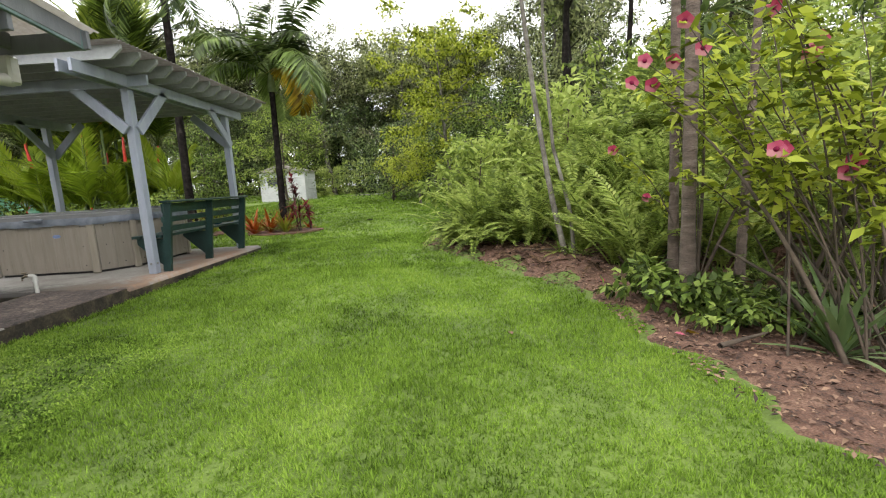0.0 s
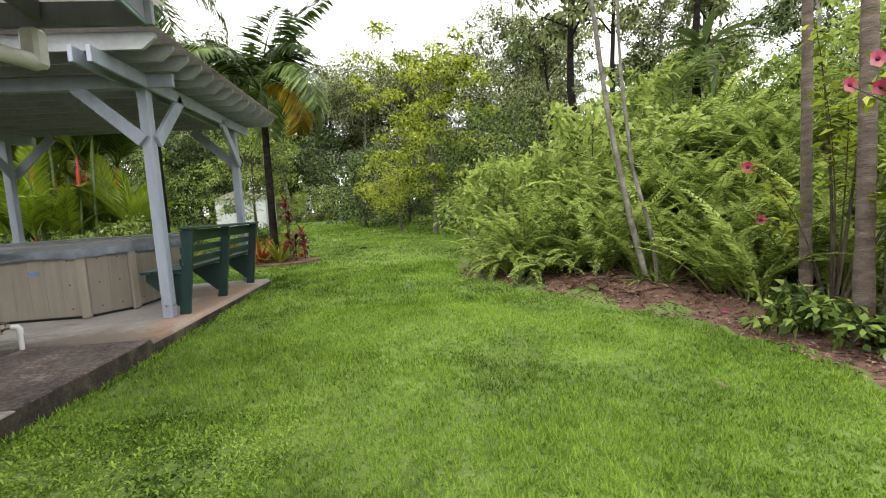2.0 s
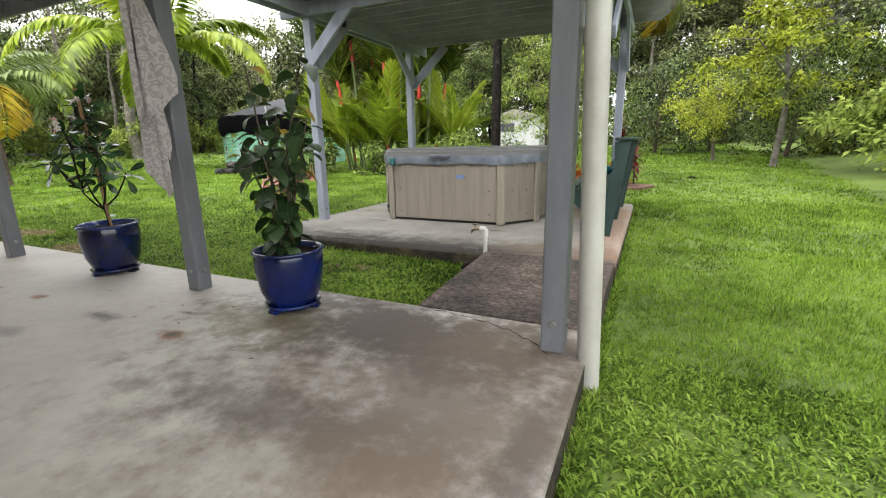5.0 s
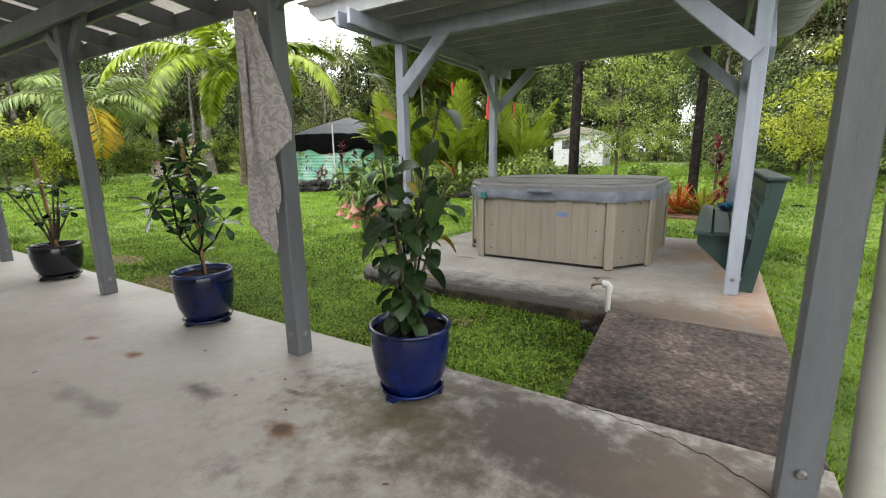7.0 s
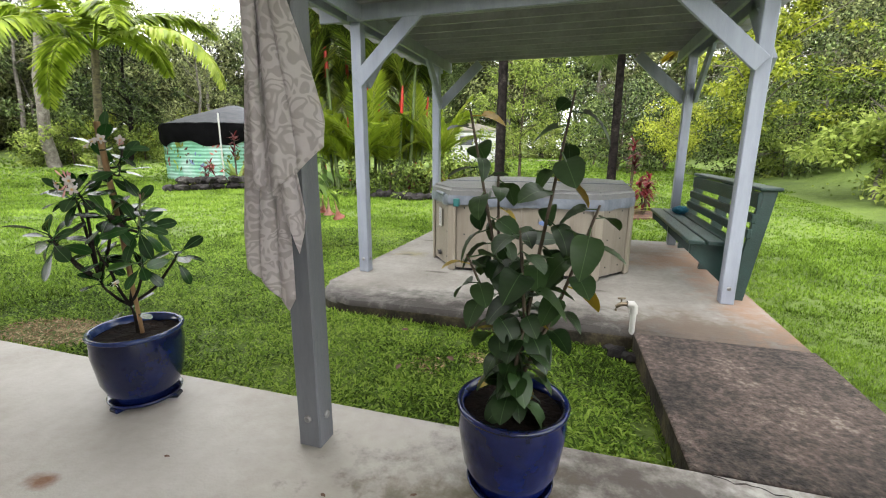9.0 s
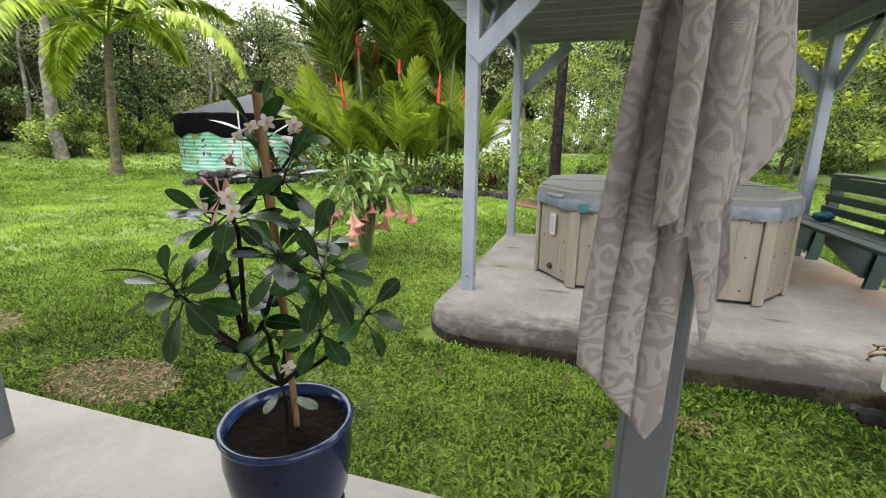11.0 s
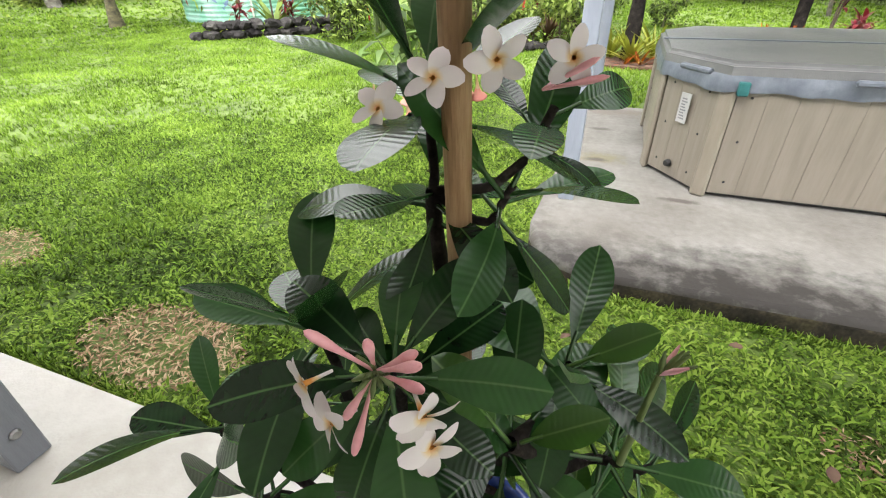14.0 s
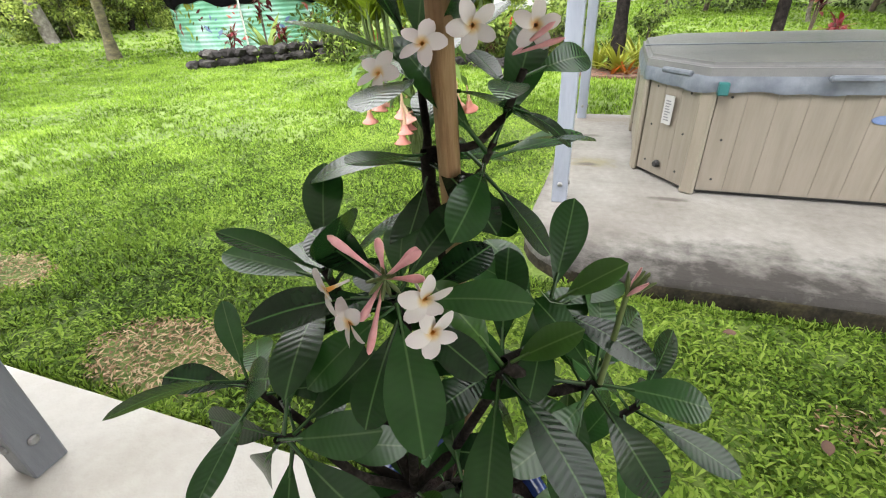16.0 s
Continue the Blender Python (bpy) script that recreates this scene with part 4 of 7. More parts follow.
def place(src, spots, sc=(0.85, 1.2), group="", sink=0.0, first=True):
    """Copies a plant to (x, y) spots on the ground; the first spot takes the source itself."""
    for i, (x, y) in enumerate(spots):
        s = R.uniform(*sc)
        m = pose(x, y, gz(x, y) - sink, R.gauss(0, 2), R.gauss(0, 2), R.random() * 360)
        ob = src if i == 0 else copy_thing(src, m)
        ob.matrix_basis = m @ Matrix.Diagonal((s, s, s * R.uniform(0.9, 1.1), 1))
        if group:
            ob["group"] = group


# ---- forest behind the garden ----
def ring_spots(n, az0, az1, r0, r1, cx=-5.0, cy=4.0, keep=None):
    out = []
    tries = 0
    while len(out) < n and tries < 20000:
        tries += 1
        a, r = radians(R.uniform(az0, az1)), math.sqrt(R.uniform(r0 * r0, r1 * r1))
        x, y = cx - r * math.sin(a), cy + r * math.cos(a)
        if keep and not keep(x, y):
            continue
        if all((x - p) ** 2 + (y - q) ** 2 > 4 for p, q in out):
            out.append((x, y))
    return out


def off_lawn(x, y):
    corridor = -17 < x < 1.5 and y < 41
    leftlawn = -30 < x <= -12 and y < 21 + 0.9 * (x + 30)
    return not corridor and not leftlawn and (x < 4 or y > 5)


t1 = tree("forest_tree", 12, 2.6, 0.16, M["leaf_olive"], M["bark"], "tall slender forest tree with airy olive crown", 62, 90, 0.18, 0.4, 0.8, 0.04, 1)
t2 = tree("forest_tree", 14, 5.0, 0.22, M["leaf_mid"], M["bark"], "tall spreading forest tree with layered green crown", 80, 95, 0.2, 0.5, 0.4, 0.05, 2)
t3 = tree("forest_tree", 9.5, 2.8, 0.16, M["leaf_dark"], M["darkbark"], "dense dark green forest-edge tree", 74, 90, 0.18, 0.2, 0.9, 0.04, 3)
t4 = tree("forest_tree", 7.5, 2.6, 0.11, M["leaf_olive"], M["bark"], "scrubby olive green forest tree on thin stem", 60, 90, 0.17, 0.12, 0.9, 0.06, 4)
t5 = tree("forest_tree", 11, 2.2, 0.14, M["leaf_dark"], M["bark"], "tall pale-stemmed forest tree with sparse crown", 36, 90, 0.18, 0.45, 0.8, 0.06, 5)
place(t1, ring_spots(22, -62, 88, 29, 50, keep=off_lawn), (0.85, 1.2), "forest trees", 0.1)
place(t2, ring_spots(11, -55, 85, 34, 56, keep=off_lawn), (0.8, 1.1), "forest trees", 0.1)
place(t3, ring_spots(18, -62, 88, 28, 48, keep=off_lawn), (0.8, 1.15), "forest trees", 0.1)
place(t4, ring_spots(20, -64, 88, 25, 46, keep=off_lawn), (0.8, 1.2), "forest trees", 0.1)
place(t5, ring_spots(20, -62, 88, 26, 50, keep=off_lawn), (0.85, 1.25), "forest trees", 0.1)
s1 = tree("shrub", 2.6, 1.5, 0.05, M["leaf_mid"], M["twig"], "leafy green shrub at the forest edge", 36, 80, 0.13, 0.02, 0.9, 0.05, 6, "shrub")
s2 = tree("shrub", 3.4, 1.8, 0.06, M["leaf_dark"], M["twig"], "dark green dense forest-edge shrub", 40, 80, 0.155, 0.02, 0.9, 0.05, 7, "shrub")
s3 = tree("shrub", 2.2, 1.5, 0.04, M["leaf_lime"], M["twig"], "yellow-green shrub at the forest edge", 36, 85, 0.13, 0.02, 0.9, 0.05, 8, "shrub")
place(s1, ring_spots(26, -60, 88, 24, 40, keep=off_lawn), (0.8, 1.3), "forest-edge shrubs", 0.05)
place(s2, ring_spots(30, -60, 88, 25, 44, keep=off_lawn) + ring_spots(22, 48, 88, 30, 46, keep=off_lawn), (0.9, 1.4), "forest-edge shrubs", 0.05)
place(s3, ring_spots(12, -60, 88, 24, 36, keep=off_lawn), (0.7, 1.2), "forest-edge shrubs", 0.05)

s4 = tree("understory_tree", 5.5, 3.0, 0.1, M["leaf_olive"], M["twig"], "dense olive understory tree deep in the forest", 56, 70, 0.26, 0.02, 0.9, 0.05, 9)
place(s4, ring_spots(28, -66, 92, 42, 58, keep=lambda x, y: y > 12 or x > 8 or x < -40), (0.8, 1.3), "understory trees", 0.05)
place(copy_thing(s4, pose(0, 0, 0)), ring_spots(44, 20, 92, 38, 52, keep=off_lawn), (1.0, 1.7), "understory trees", 0.05)
s4e = tree("shrub", 3.0, 1.9, 0.05, M["fern"], M["twig"], "light green shrub closing the lawn", 45, 85, 0.13, 0.02, 0.9, 0.05, 13, "shrub")
place(s4e, [(-17 + 1.35 * i + R.uniform(-0.4, 0.4), 42 + R.uniform(-0.6, 2.0)) for i in range(15)], (0.8, 1.2), "shrubs closing the lawn", 0.05)
place(copy_thing(s2, pose(0, 0, 0)), [(-18 + 2.0 * i, 46 + R.uniform(-1, 1.5)) for i in range(12)], (1.0, 1.5), "forest-edge shrubs", 0.05)
# fern thicket on the bank
s5 = tree("thicket", 2.1, 1.25, 0.03, M["fern"], M["twig"], "green thicket of scrambling fern", 46, 44, 0.14, 0.02, 0.8, 0.04, 10, "thicket")
s6 = tree("thicket", 2.4, 1.3, 0.03, M["fern"], M["twig"], "light green thicket of scrambling fern", 46, 44, 0.15, 0.02, 0.8, 0.04, 11, "thicket")
_b = lambda n, y0, y1, d0, d1: [(float(np.interp(yy, EDGE_Y, EDGE_X)) + R.uniform(d0, d1), yy) for yy in (R.uniform(y0, y1) for _ in range(n))]
place(s5, _b(8, 9, 20, 4.6, 10) + _b(22, 13, 30, 0.9, 6) + _b(16, 9.5, 17, 0.9, 3.2), (0.8, 1.25), "thickets on the bank", 0.1)
place(s6, _b(12, 8.5, 22, 5.0, 10) + _b(6, 3.2, 6.5, 3.6, 6.5), (0.8, 1.25), "thickets on the bank", 0.1)

s7 = copy_thing(s5, pose(0, 0, 0))
place(s7, [(-33.0 + 1.0 * i + R.uniform(-1.2, 1.2), 16.5 + 1.1 * i + R.uniform(-0.5, 2.5)) for i in range(-3, 6)], (0.7, 1.2), "thickets beyond the lawn", 0.1)

t6 = tree("forest_tree", 15, 4.2, 0.24, M["leaf_olive"], M["bark"], "very tall broad forest tree with light olive crown", 110, 110, 0.24, 0.3, 0.7, 0.04, 12)
place(t6, [(-26, 42), (-22, 45), (-18.5, 43), (-15, 46), (-11.5, 43.5), (-8, 45.5), (-4.5, 43), (-1.5, 46), (2.5, 46), (-13, 50), (-9.5, 51), (-6, 50), (-2.5, 51.5), (1, 50.5), (4.5, 49), (-17, 51), (-21, 52), (7, 44), (9, 38)], (0.92, 1.25), "tall forest trees", 0.1)

# trees that stand on their own
ly = tree("lime_tree", 7.9, 2.7, 0.1, M["leaf_lime"], M["bark"], "slender tree with bright yellow-green foliage", 115, 100, 0.15, 0.27, 0.5, 0.05, 20, tight=0.28)
ly.matrix_basis = pose(-0.2, 18.5, gz(-0.2, 18.5))
c2 = tree("citrus_tree", 3.0, 1.75, 0.07, M["leaf_lime"], M["bark"], "small rounded citrus tree on the lawn edge", 70, 85, 0.095, 0.32, 0.8, 0.04, 21, tight=0.34)
c2.matrix_basis = pose(-1.55, 21.2, gz(-1.55, 21.2))
c3 = tree("guava_tree", 3.6, 1.9, 0.07, M["leaf_mid"], M["bark"], "small green fruit tree on the lawn edge", 70, 85, 0.1, 0.3, 0.8, 0.04, 22, tight=0.34)
place(c3, [(0.3, 20.5), (1.7, 15.5)], (0.95, 1.15))
bd = tree("dark_shrub", 4.4, 3.4, 0.1, M["leaf_dark"], M["twig"], "broad dark green glossy shrub at the lawn's end", 100, 95, 0.15, 0.01, 0.8, 0.03, 23, "shrub")
place(bd, [(-3.6, 27.0), (-1.0, 29), (1.5, 25)], (0.9, 1.1), "dark shrubs")
lb = tree("lime_tree", 5.4, 2.3, 0.07, M["fern"], M["twig"], "light yellow-green garden tree behind the pavilion", 80, 85, 0.12, 0.22, 0.75, 0.05, 24)
lb.matrix_basis = pose(-7.9, 21.0, gz(-7.9, 21.0))
lm = tree("garden_tree", 4.2, 2.0, 0.07, M["leaf_mid"], M["twig"], "bushy green garden tree near the shed", 60, 80, 0.13, 0.1, 0.8, 0.05, 25)
place(lm, [(-14.5, 26.0), (-18.0, 31.0), (-4.6, 34.0)], (0.8, 1.1), "garden trees")
wt1 = tree("pale_trunk_tree", 12.5, 2.5, 0.3, M["leaf_olive"], M["bark"], "tall tree with thick pale leaning trunk", 50, 90, 0.19, 0.6, 0.8, 0.05, 26)
wt1.matrix_basis = pose(-30.5, 17.5, gz(-30.5, 17.5), 0, 4, 0)
# trunks above the fern bank
bt = tree("bank_tree", 9.5, 1.6, 0.13, M["leaf_olive"], M["darkbark"], "slender dark-barked tree rising from the fern bank", 36, 50, 0.2, 0.45, 0.9, 0.04, 27)
place(bt, [(3.6, 12.5), (6.6, 12.0), (6.5, 17.5)], (0.9, 1.25), "bank trees", 0.1)
cm = tree("columnar_tree", 8.0, 1.2, 0.12, M["leaf_olive"], M["darkbark"], "vine-clad columnar dark tree behind the ferns", 70, 55, 0.2, 0.15, 1.2, 0.03, 28)
place(cm, [(6.0, 22.0), (9.5, 16.0)], (0.9, 1.2), "columnar trees", 0.1)

# ---- ferns ----
f1 = fern("fern", 17, 0.95, M["fern"], "arching light green sword fern", 31)
f2 = fern("fern", 16, 1.0, M["fern"], "bushy green fern with upright fronds", 32, 19, (0.9, 1.45), (0.5, 1.3))
f3 = fern("fern", 11, 0.7, M["leaf_mid"], "small dark green fern", 33, 18)
f4 = fern("fern", 9, 0.6, M["fernbrown"], "dry brown collapsed fern", 34, 16, (0.0, 0.5), (0.8, 1.8))


def bank_spots(n, y0, y1, d0, d1, gap):
    out, tries = [], 0
    while len(out) < n and tries < 30000:
        tries += 1
        y = R.uniform(y0, y1)
        x = float(np.interp(y, EDGE_Y, EDGE_X)) + R.uniform(d0, d1)
        if all((x - p) ** 2 + (y - q) ** 2 > gap * gap for p, q in out):
            out.append((x, y))
    return out


FAR = []


def place_ferns(src, spots, sc, group, far_y=9.6):
    """Near ferns are things of their own; those further off join one mass of foliage."""
    near = [p for p in spots if p[1] < far_y]
    if near:
        place(src, near, sc, group)
    me = src.children[0].data
    v = np.empty(len(me.vertices) * 3, np.float32)
    me.vertices.foreach_get("co", v)
    f = np.empty(len(me.loops), np.int32)
    me.loops.foreach_get("vertex_index", f)
    for x, y in spots:
        if y >= far_y:
            k = R.uniform(*sc)
            m = np.array(pose(x, y, gz(x, y), R.gauss(0, 3), R.gauss(0, 3), R.random() * 360))
            FAR.append((v.reshape(-1, 3) * k @ m[:3, :3].T + m[:3, 3], f.reshape(-1, 4)))


place_ferns(f1, bank_spots(72, 6.9, 17, 0.55, 6, 0.45) + bank_spots(14, 7.0, 8.8, 0.45, 1.2, 0.3), (0.6, 1.0), "ferns on the bank")
place_ferns(f2, bank_spots(105, 6.6, 20, 0.8, 7, 0.4) + bank_spots(40, 3.2, 8, 1.9, 6, 0.45) + bank_spots(60, 4.9, 9.0, 1.0, 3.4, 0.3), (0.75, 1.3), "ferns on the bank")
big = copy_thing(f1, pose(0, 0, 0))
place_ferns(big, bank_spots(64, 8.2, 18, 1.7, 5.5, 0.55) + bank_spots(46, 8.4, 16, 2.4, 6.5, 0.6), (1.2, 1.9), "ferns on the bank")
place(f3, bank_spots(46, 2.0, 8.0, 1.3, 4.2, 0.32), (0.7, 1.2), "small ferns in the shade")
place(f4, bank_spots(22, 5.4, 8.0, 0.35, 1.5, 0.25), (0.6, 1.0), "dry ferns")
f5 = fern("fern", 14, 1.3, M["fern"], "tall light green fern at the lawn's edge", 35)
place_ferns(f5, ring_spots(38, 50, 80, 22, 31, keep=lambda x, y: y > 11 and x < -24) + [(-12 + 0.9 * i, 42 + R.random() * 2) for i in range(10)] + [(-13 + i * 0.8, 20 + R.random() * 3) for i in range(5)], (0.9, 1.5), "ferns at the lawn's edge")
edge = [(-31.5 + 1.0 * u + R.uniform(-1.3, 0.9), 15.4 + 1.12 * u + R.uniform(-0.7, 1.6)) for u in (R.uniform(-4, 5.5) for _ in range(46))]
edge += [(R.uniform(-29.8, -26.0), R.uniform(13.2, 16.2)) for _ in range(20)]
place_ferns(f5, edge, (1.0, 1.9), "ferns at the lawn's edge", 0)
for th in (f5, big):
    if th.matrix_basis.translation.length < 0.01:
        for o in list(th.children) + [th]:
            bpy.data.objects.remove(o)
V, F = join(FAR)
tagged(npmesh("fern_mass", V, F, M["fern"]), "light green mass of ferns covering the bank", "ferns", kind="stuff")

# ---- palms ----
pm = palm("feather_palm", 3.75, 0.1, 15, 2.6, 0.85, M["palm"], M["darkbark"], "feather palm with one yellowing hanging frond", (1.0, 3.0), (0.25, 1.35), 84, 0.055, (0.05, 0.1), M["greenstem"], 0.5, 0.6, 41, yellow=M["palmyellow"])
pm.matrix_basis = pose(-4.75, 12.25, gz(-4.75, 12.25), 0, 0, 20)
pd = palm("tall_palm", 6.4, 0.115, 13, 2.4, 0.6, M["leaf_dark"], M["darkbark"], "tall palm with dark trunk and shaggy crown", (1.4, 3.0), (0.1, 1.2), 34, 0.05, (0.05, 0.05), None, 0.5, 0.5, 42)
pd.matrix_basis = pose(-7.2, 12.0, gz(-7.2, 12.0))
pl = palm("arching_palm", 4.6, 0.15, 11, 5.6, 1.0, M["palmlime"], M["mossbark"], "palm with long arching lime green fronds", (1.5, 2.3), (0.35, 1.2), 90, 0.14, (0.4, 0.1), None, 0.4, 0.6, 43, base_r=1.6)
pl.matrix_basis = pose(-22.35, 13.95, gz(-22.35, 13.95))
pk = palm("dark_palm", 2.9, 0.13, 12, 2.5, 0.7, M["palm"], M["brownbark"], "stocky dark green palm with drooping fronds", (1.5, 2.8), (0.2, 1.2), 36, 0.06, (0, 0), None, 0.4, 0.6, 44, yellow=M["palmyellow"])
place(pk, [(-20.5, 7.6), (-25.5, 9.5)], (0.95, 1.15), "dark palms")
bp = palm("bank_palm", 5.6, 0.06, 9, 2.0, 0.6, M["palm"], M["brownbark"], "slender ringed palm trunk in the mulch bed", (1.2, 2.4), (0.2, 1.3), 30, 0.05, (0.02, 0.05), M["greenstem"], 0.6, 0.4, 45)
bp.matrix_basis = pose(2.06, 3.93, gz(2.06, 3.93))
b2 = copy_thing(bp, pose(2.3, 4.68, gz(2.3, 4.68), 0, 0, 70) @ Matrix.Diagonal((0.8, 0.8, 1.1, 1)))
b2.scale = (0.8, 0.8, 1.1)
b3 = copy_thing(bp, pose(2.75, 4.3, gz(2.75, 4.3), 0, 6, 40))
b3.scale = (0.7, 0.7, 1.0)
for o in (bp, b2, b3):
    o["group"] = "slender palms in the bed"
# small palm on the bank
sp = palm("young_palm", 0.6, 0.06, 8, 2.6, 0.6, M["palm"], M["brownbark"], "young palm with grey-green fronds on the bank", (0.9, 1.9), (0.4, 1.4), 40, 0.05, (0, 0), None, 0.4, 0.3, 46)
sp.matrix_basis = pose(4.6, 11.2, gz(4.6, 11.2))

# red-stemmed wax palms: a clump of stems
wx = palm("wax_palm", 3.3, 0.045, 9, 2.3, 0.72, M["reed"], M["greenstem"], "clumping palm with bright red crownshaft", (0.25, 1.05), (0.95, 1.5), 44, 0.07, (0, 0), M["redstem"], 0.95, 0.12, 47, sweep=1.9)
wz = palm("wax_palm", 2.1, 0.04, 8, 2.1, 0.66, M["reed"], M["greenstem"], "shorter clumping palm with red crownshaft", (0.25, 1.0), (0.9, 1.52), 40, 0.065, (0, 0), M["redstem"], 0.8, 0.1, 50, sweep=1.9)
wy = palm("wax_palm", 0.3, 0.03, 8, 1.8, 0.55, M["palmlime"], M["greenstem"], "young yellow-green clumping palm", (0.2, 1.2), (0.85, 1.5), 32, 0.065, (0, 0), M["redstem"], 0.45, 0.0, 48, sweep=2.0)


def clump(src, n, rx, ry, tilt, sc, seed, group):
    """Stems of one clump, leaning outward from its middle."""
    rng = random.Random(seed)
    for i in range(n):
        a, r = i * 2.4 + rng.gauss(0, 0.2), math.sqrt((i + 0.6) / n)
        dx, dy = math.cos(a) * r, math.sin(a) * r
        x, y, k = -12.1 + rx * dx, 14.9 + ry * dy, rng.uniform(*sc)
        m = pose(x, y, gz(x, y) - 0.03, -tilt * dy, tilt * dx, 0) @ pose(0, 0, 0, 0, 0, rng.random() * 360)
        ob = src if i == 0 else copy_thing(src, m)
        ob.matrix_basis = m @ Matrix.Scale(k, 4)
        ob["group"] = group


clump(wx, 14, 1.7, 0.9, 5, (0.75, 1.2), 3, "red-stemmed palm clump")
clump(wz, 10, 2.0, 1.1, 7, (0.8, 1.15), 4, "red-stemmed palm clump")
clump(wy, 15, 2.4, 1.3, 9, (0.75, 1.3), 6, "young palms")
# tree ferns and shrubs between clump and pavilion
tf = fern("tree_fern", 12, 1.7, M["fern"], "broad tree fern with spreading fronds", 36, 30, (0.2, 0.8), (0.8, 1.6))
place(tf, [(-9.6, 17.5), (-13.6, 19)], (0.7, 0.95), "tree ferns")
gs = tree("garden_shrub", 1.0, 0.9, 0.03, M["leaf_mid"], M["twig"], "low rounded green garden shrub", 30, 40, 0.12, 0.02, 0.8, 0.04, 29, "shrub")
place(gs, [(-9.2, 12.9), (-10.2, 12.6), (-11.3, 12.8), (-8.6, 13.3), (-13.5, 13.2), (-7.9, 15.0), (-6.4, 17.0)], (0.7, 1.1), "low garden shrubs")

nest = empty("birds_nest_fern", pose(6.6, 12.0, 5.3), "large dark strap-leaved epiphyte high on a trunk", "fern")
rn = np.random.default_rng(49)
for i in range(34):
    e, a = rn.uniform(-0.9, 0.9), i * 2.4
    d = [math.cos(a) * math.cos(e), math.sin(a) * math.cos(e), math.sin(e)]
    V, F = blade_leaf((0.12 * math.cos(a), 0.12 * math.sin(a), 0), d, [-math.sin(e) * math.cos(a), -math.sin(e) * math.sin(a), math.cos(e)], rn.uniform(0.8, 1.4), 0.2, 5, 0.5, 0.5, 0, 0.2)
    npmesh("frond", V, F, M["leaf_dark"], nest, smooth=True)

# ---- tank, shed and far things ----
def ring_wall(bm, cx, cy, r, z0, z1, n=72, waves=13, amp=0.018):
    k = waves * 4
    prof = [(r + amp * math.sin(i / k * waves * 2 * math.pi), z0 + (z1 - z0) * i / k) for i in range(k + 1)]
    return lathe(bm, prof, n, (cx, cy, 0))


tank = empty("water_tank", None, "round corrugated water tank painted with green plants", "water tank")
TX, TY, TR = -19.75, 18.0, 2.75
tz = gz(TX, TY)
bm = bmesh.new()
ring_wall(bm, TX, TY, TR, tz - 0.1, tz + 1.6)
part("wall", bm, M["tank"], tank, smooth=True)
bm = bmesh.new()
prof = [(TR + 0.05, tz + 1.35), (TR + 0.1, tz + 1.5), (TR + 0.09, tz + 2.0), (TR - 0.02, tz + 2.12)]
lathe(bm, prof, 96, (TX, TY, 0))
for v in bm.verts:
    a = math.atan2(v.co.y - TY, v.co.x - TX)
    if v.co.z < tz + 1.6:
        v.co.z += 0.09 * math.sin(a * 7) + 0.05 * math.sin(a * 17 + 1)
    rr = 1 + 0.012 * math.sin(a * 23 + v.co.z * 4)
    v.co.x, v.co.y = TX + (v.co.x - TX) * rr, TY + (v.co.y - TY) * rr
part("shade_skirt", bm, M["shadecloth"], tank, "sagging black shade cloth skirt", True)
bm = bmesh.new()
lathe(bm, [(TR, tz + 2.1), (TR * 0.6, tz + 2.5), (0.15, tz + 2.95), (0.0, tz + 2.96)], 40, (TX, TY, 0))
part("cover", bm, M["greycloth"], tank, "grey peaked fabric cover", True)
for a in (-30,):
    px, py = TX + (TR + 0.12) * math.cos(radians(a - 30)), TY + (TR + 0.12) * math.sin(radians(a - 30))
    V, F = tube_np([(px, py, tz), (px, py, tz + 2.45)], [0.03, 0.03], 10)
    npmesh("pole", V, F, M["pvcw"], tank, "white plastic pole", True)
# painted plants on the wall
for k in range(16):
    a = radians(-120 + 8 * k + R.uniform(-2, 2))
    c = M[("leaf_mid", "trumpet", "fern", "bromy", "ti", "badge")[k % 6]]
    for j in range(7):
        bm = bmesh.new()
        aa, zz, ll = a + R.uniform(-0.05, 0.05), tz + R.uniform(0.3, 1.2), R.uniform(0.1, 0.35)
        p = Vector((TX + (TR + 0.024) * math.cos(aa), TY + (TR + 0.024) * math.sin(aa), zz))
        tang = Vector((-math.sin(aa), math.cos(aa), 0))
        d = (tang * R.uniform(-1, 1) + Vector((0, 0, R.uniform(0.2, 1)))).normalized()
        s = d.cross(Vector((math.cos(aa), math.sin(aa), 0))).normalized() * ll * 0.2
        bm.faces.new([bm.verts.new(q) for q in (p, p + d * ll * 0.5 + s, p + d * ll, p + d * ll * 0.5 - s)])
        part("painted_leaf", bm, c, tank)

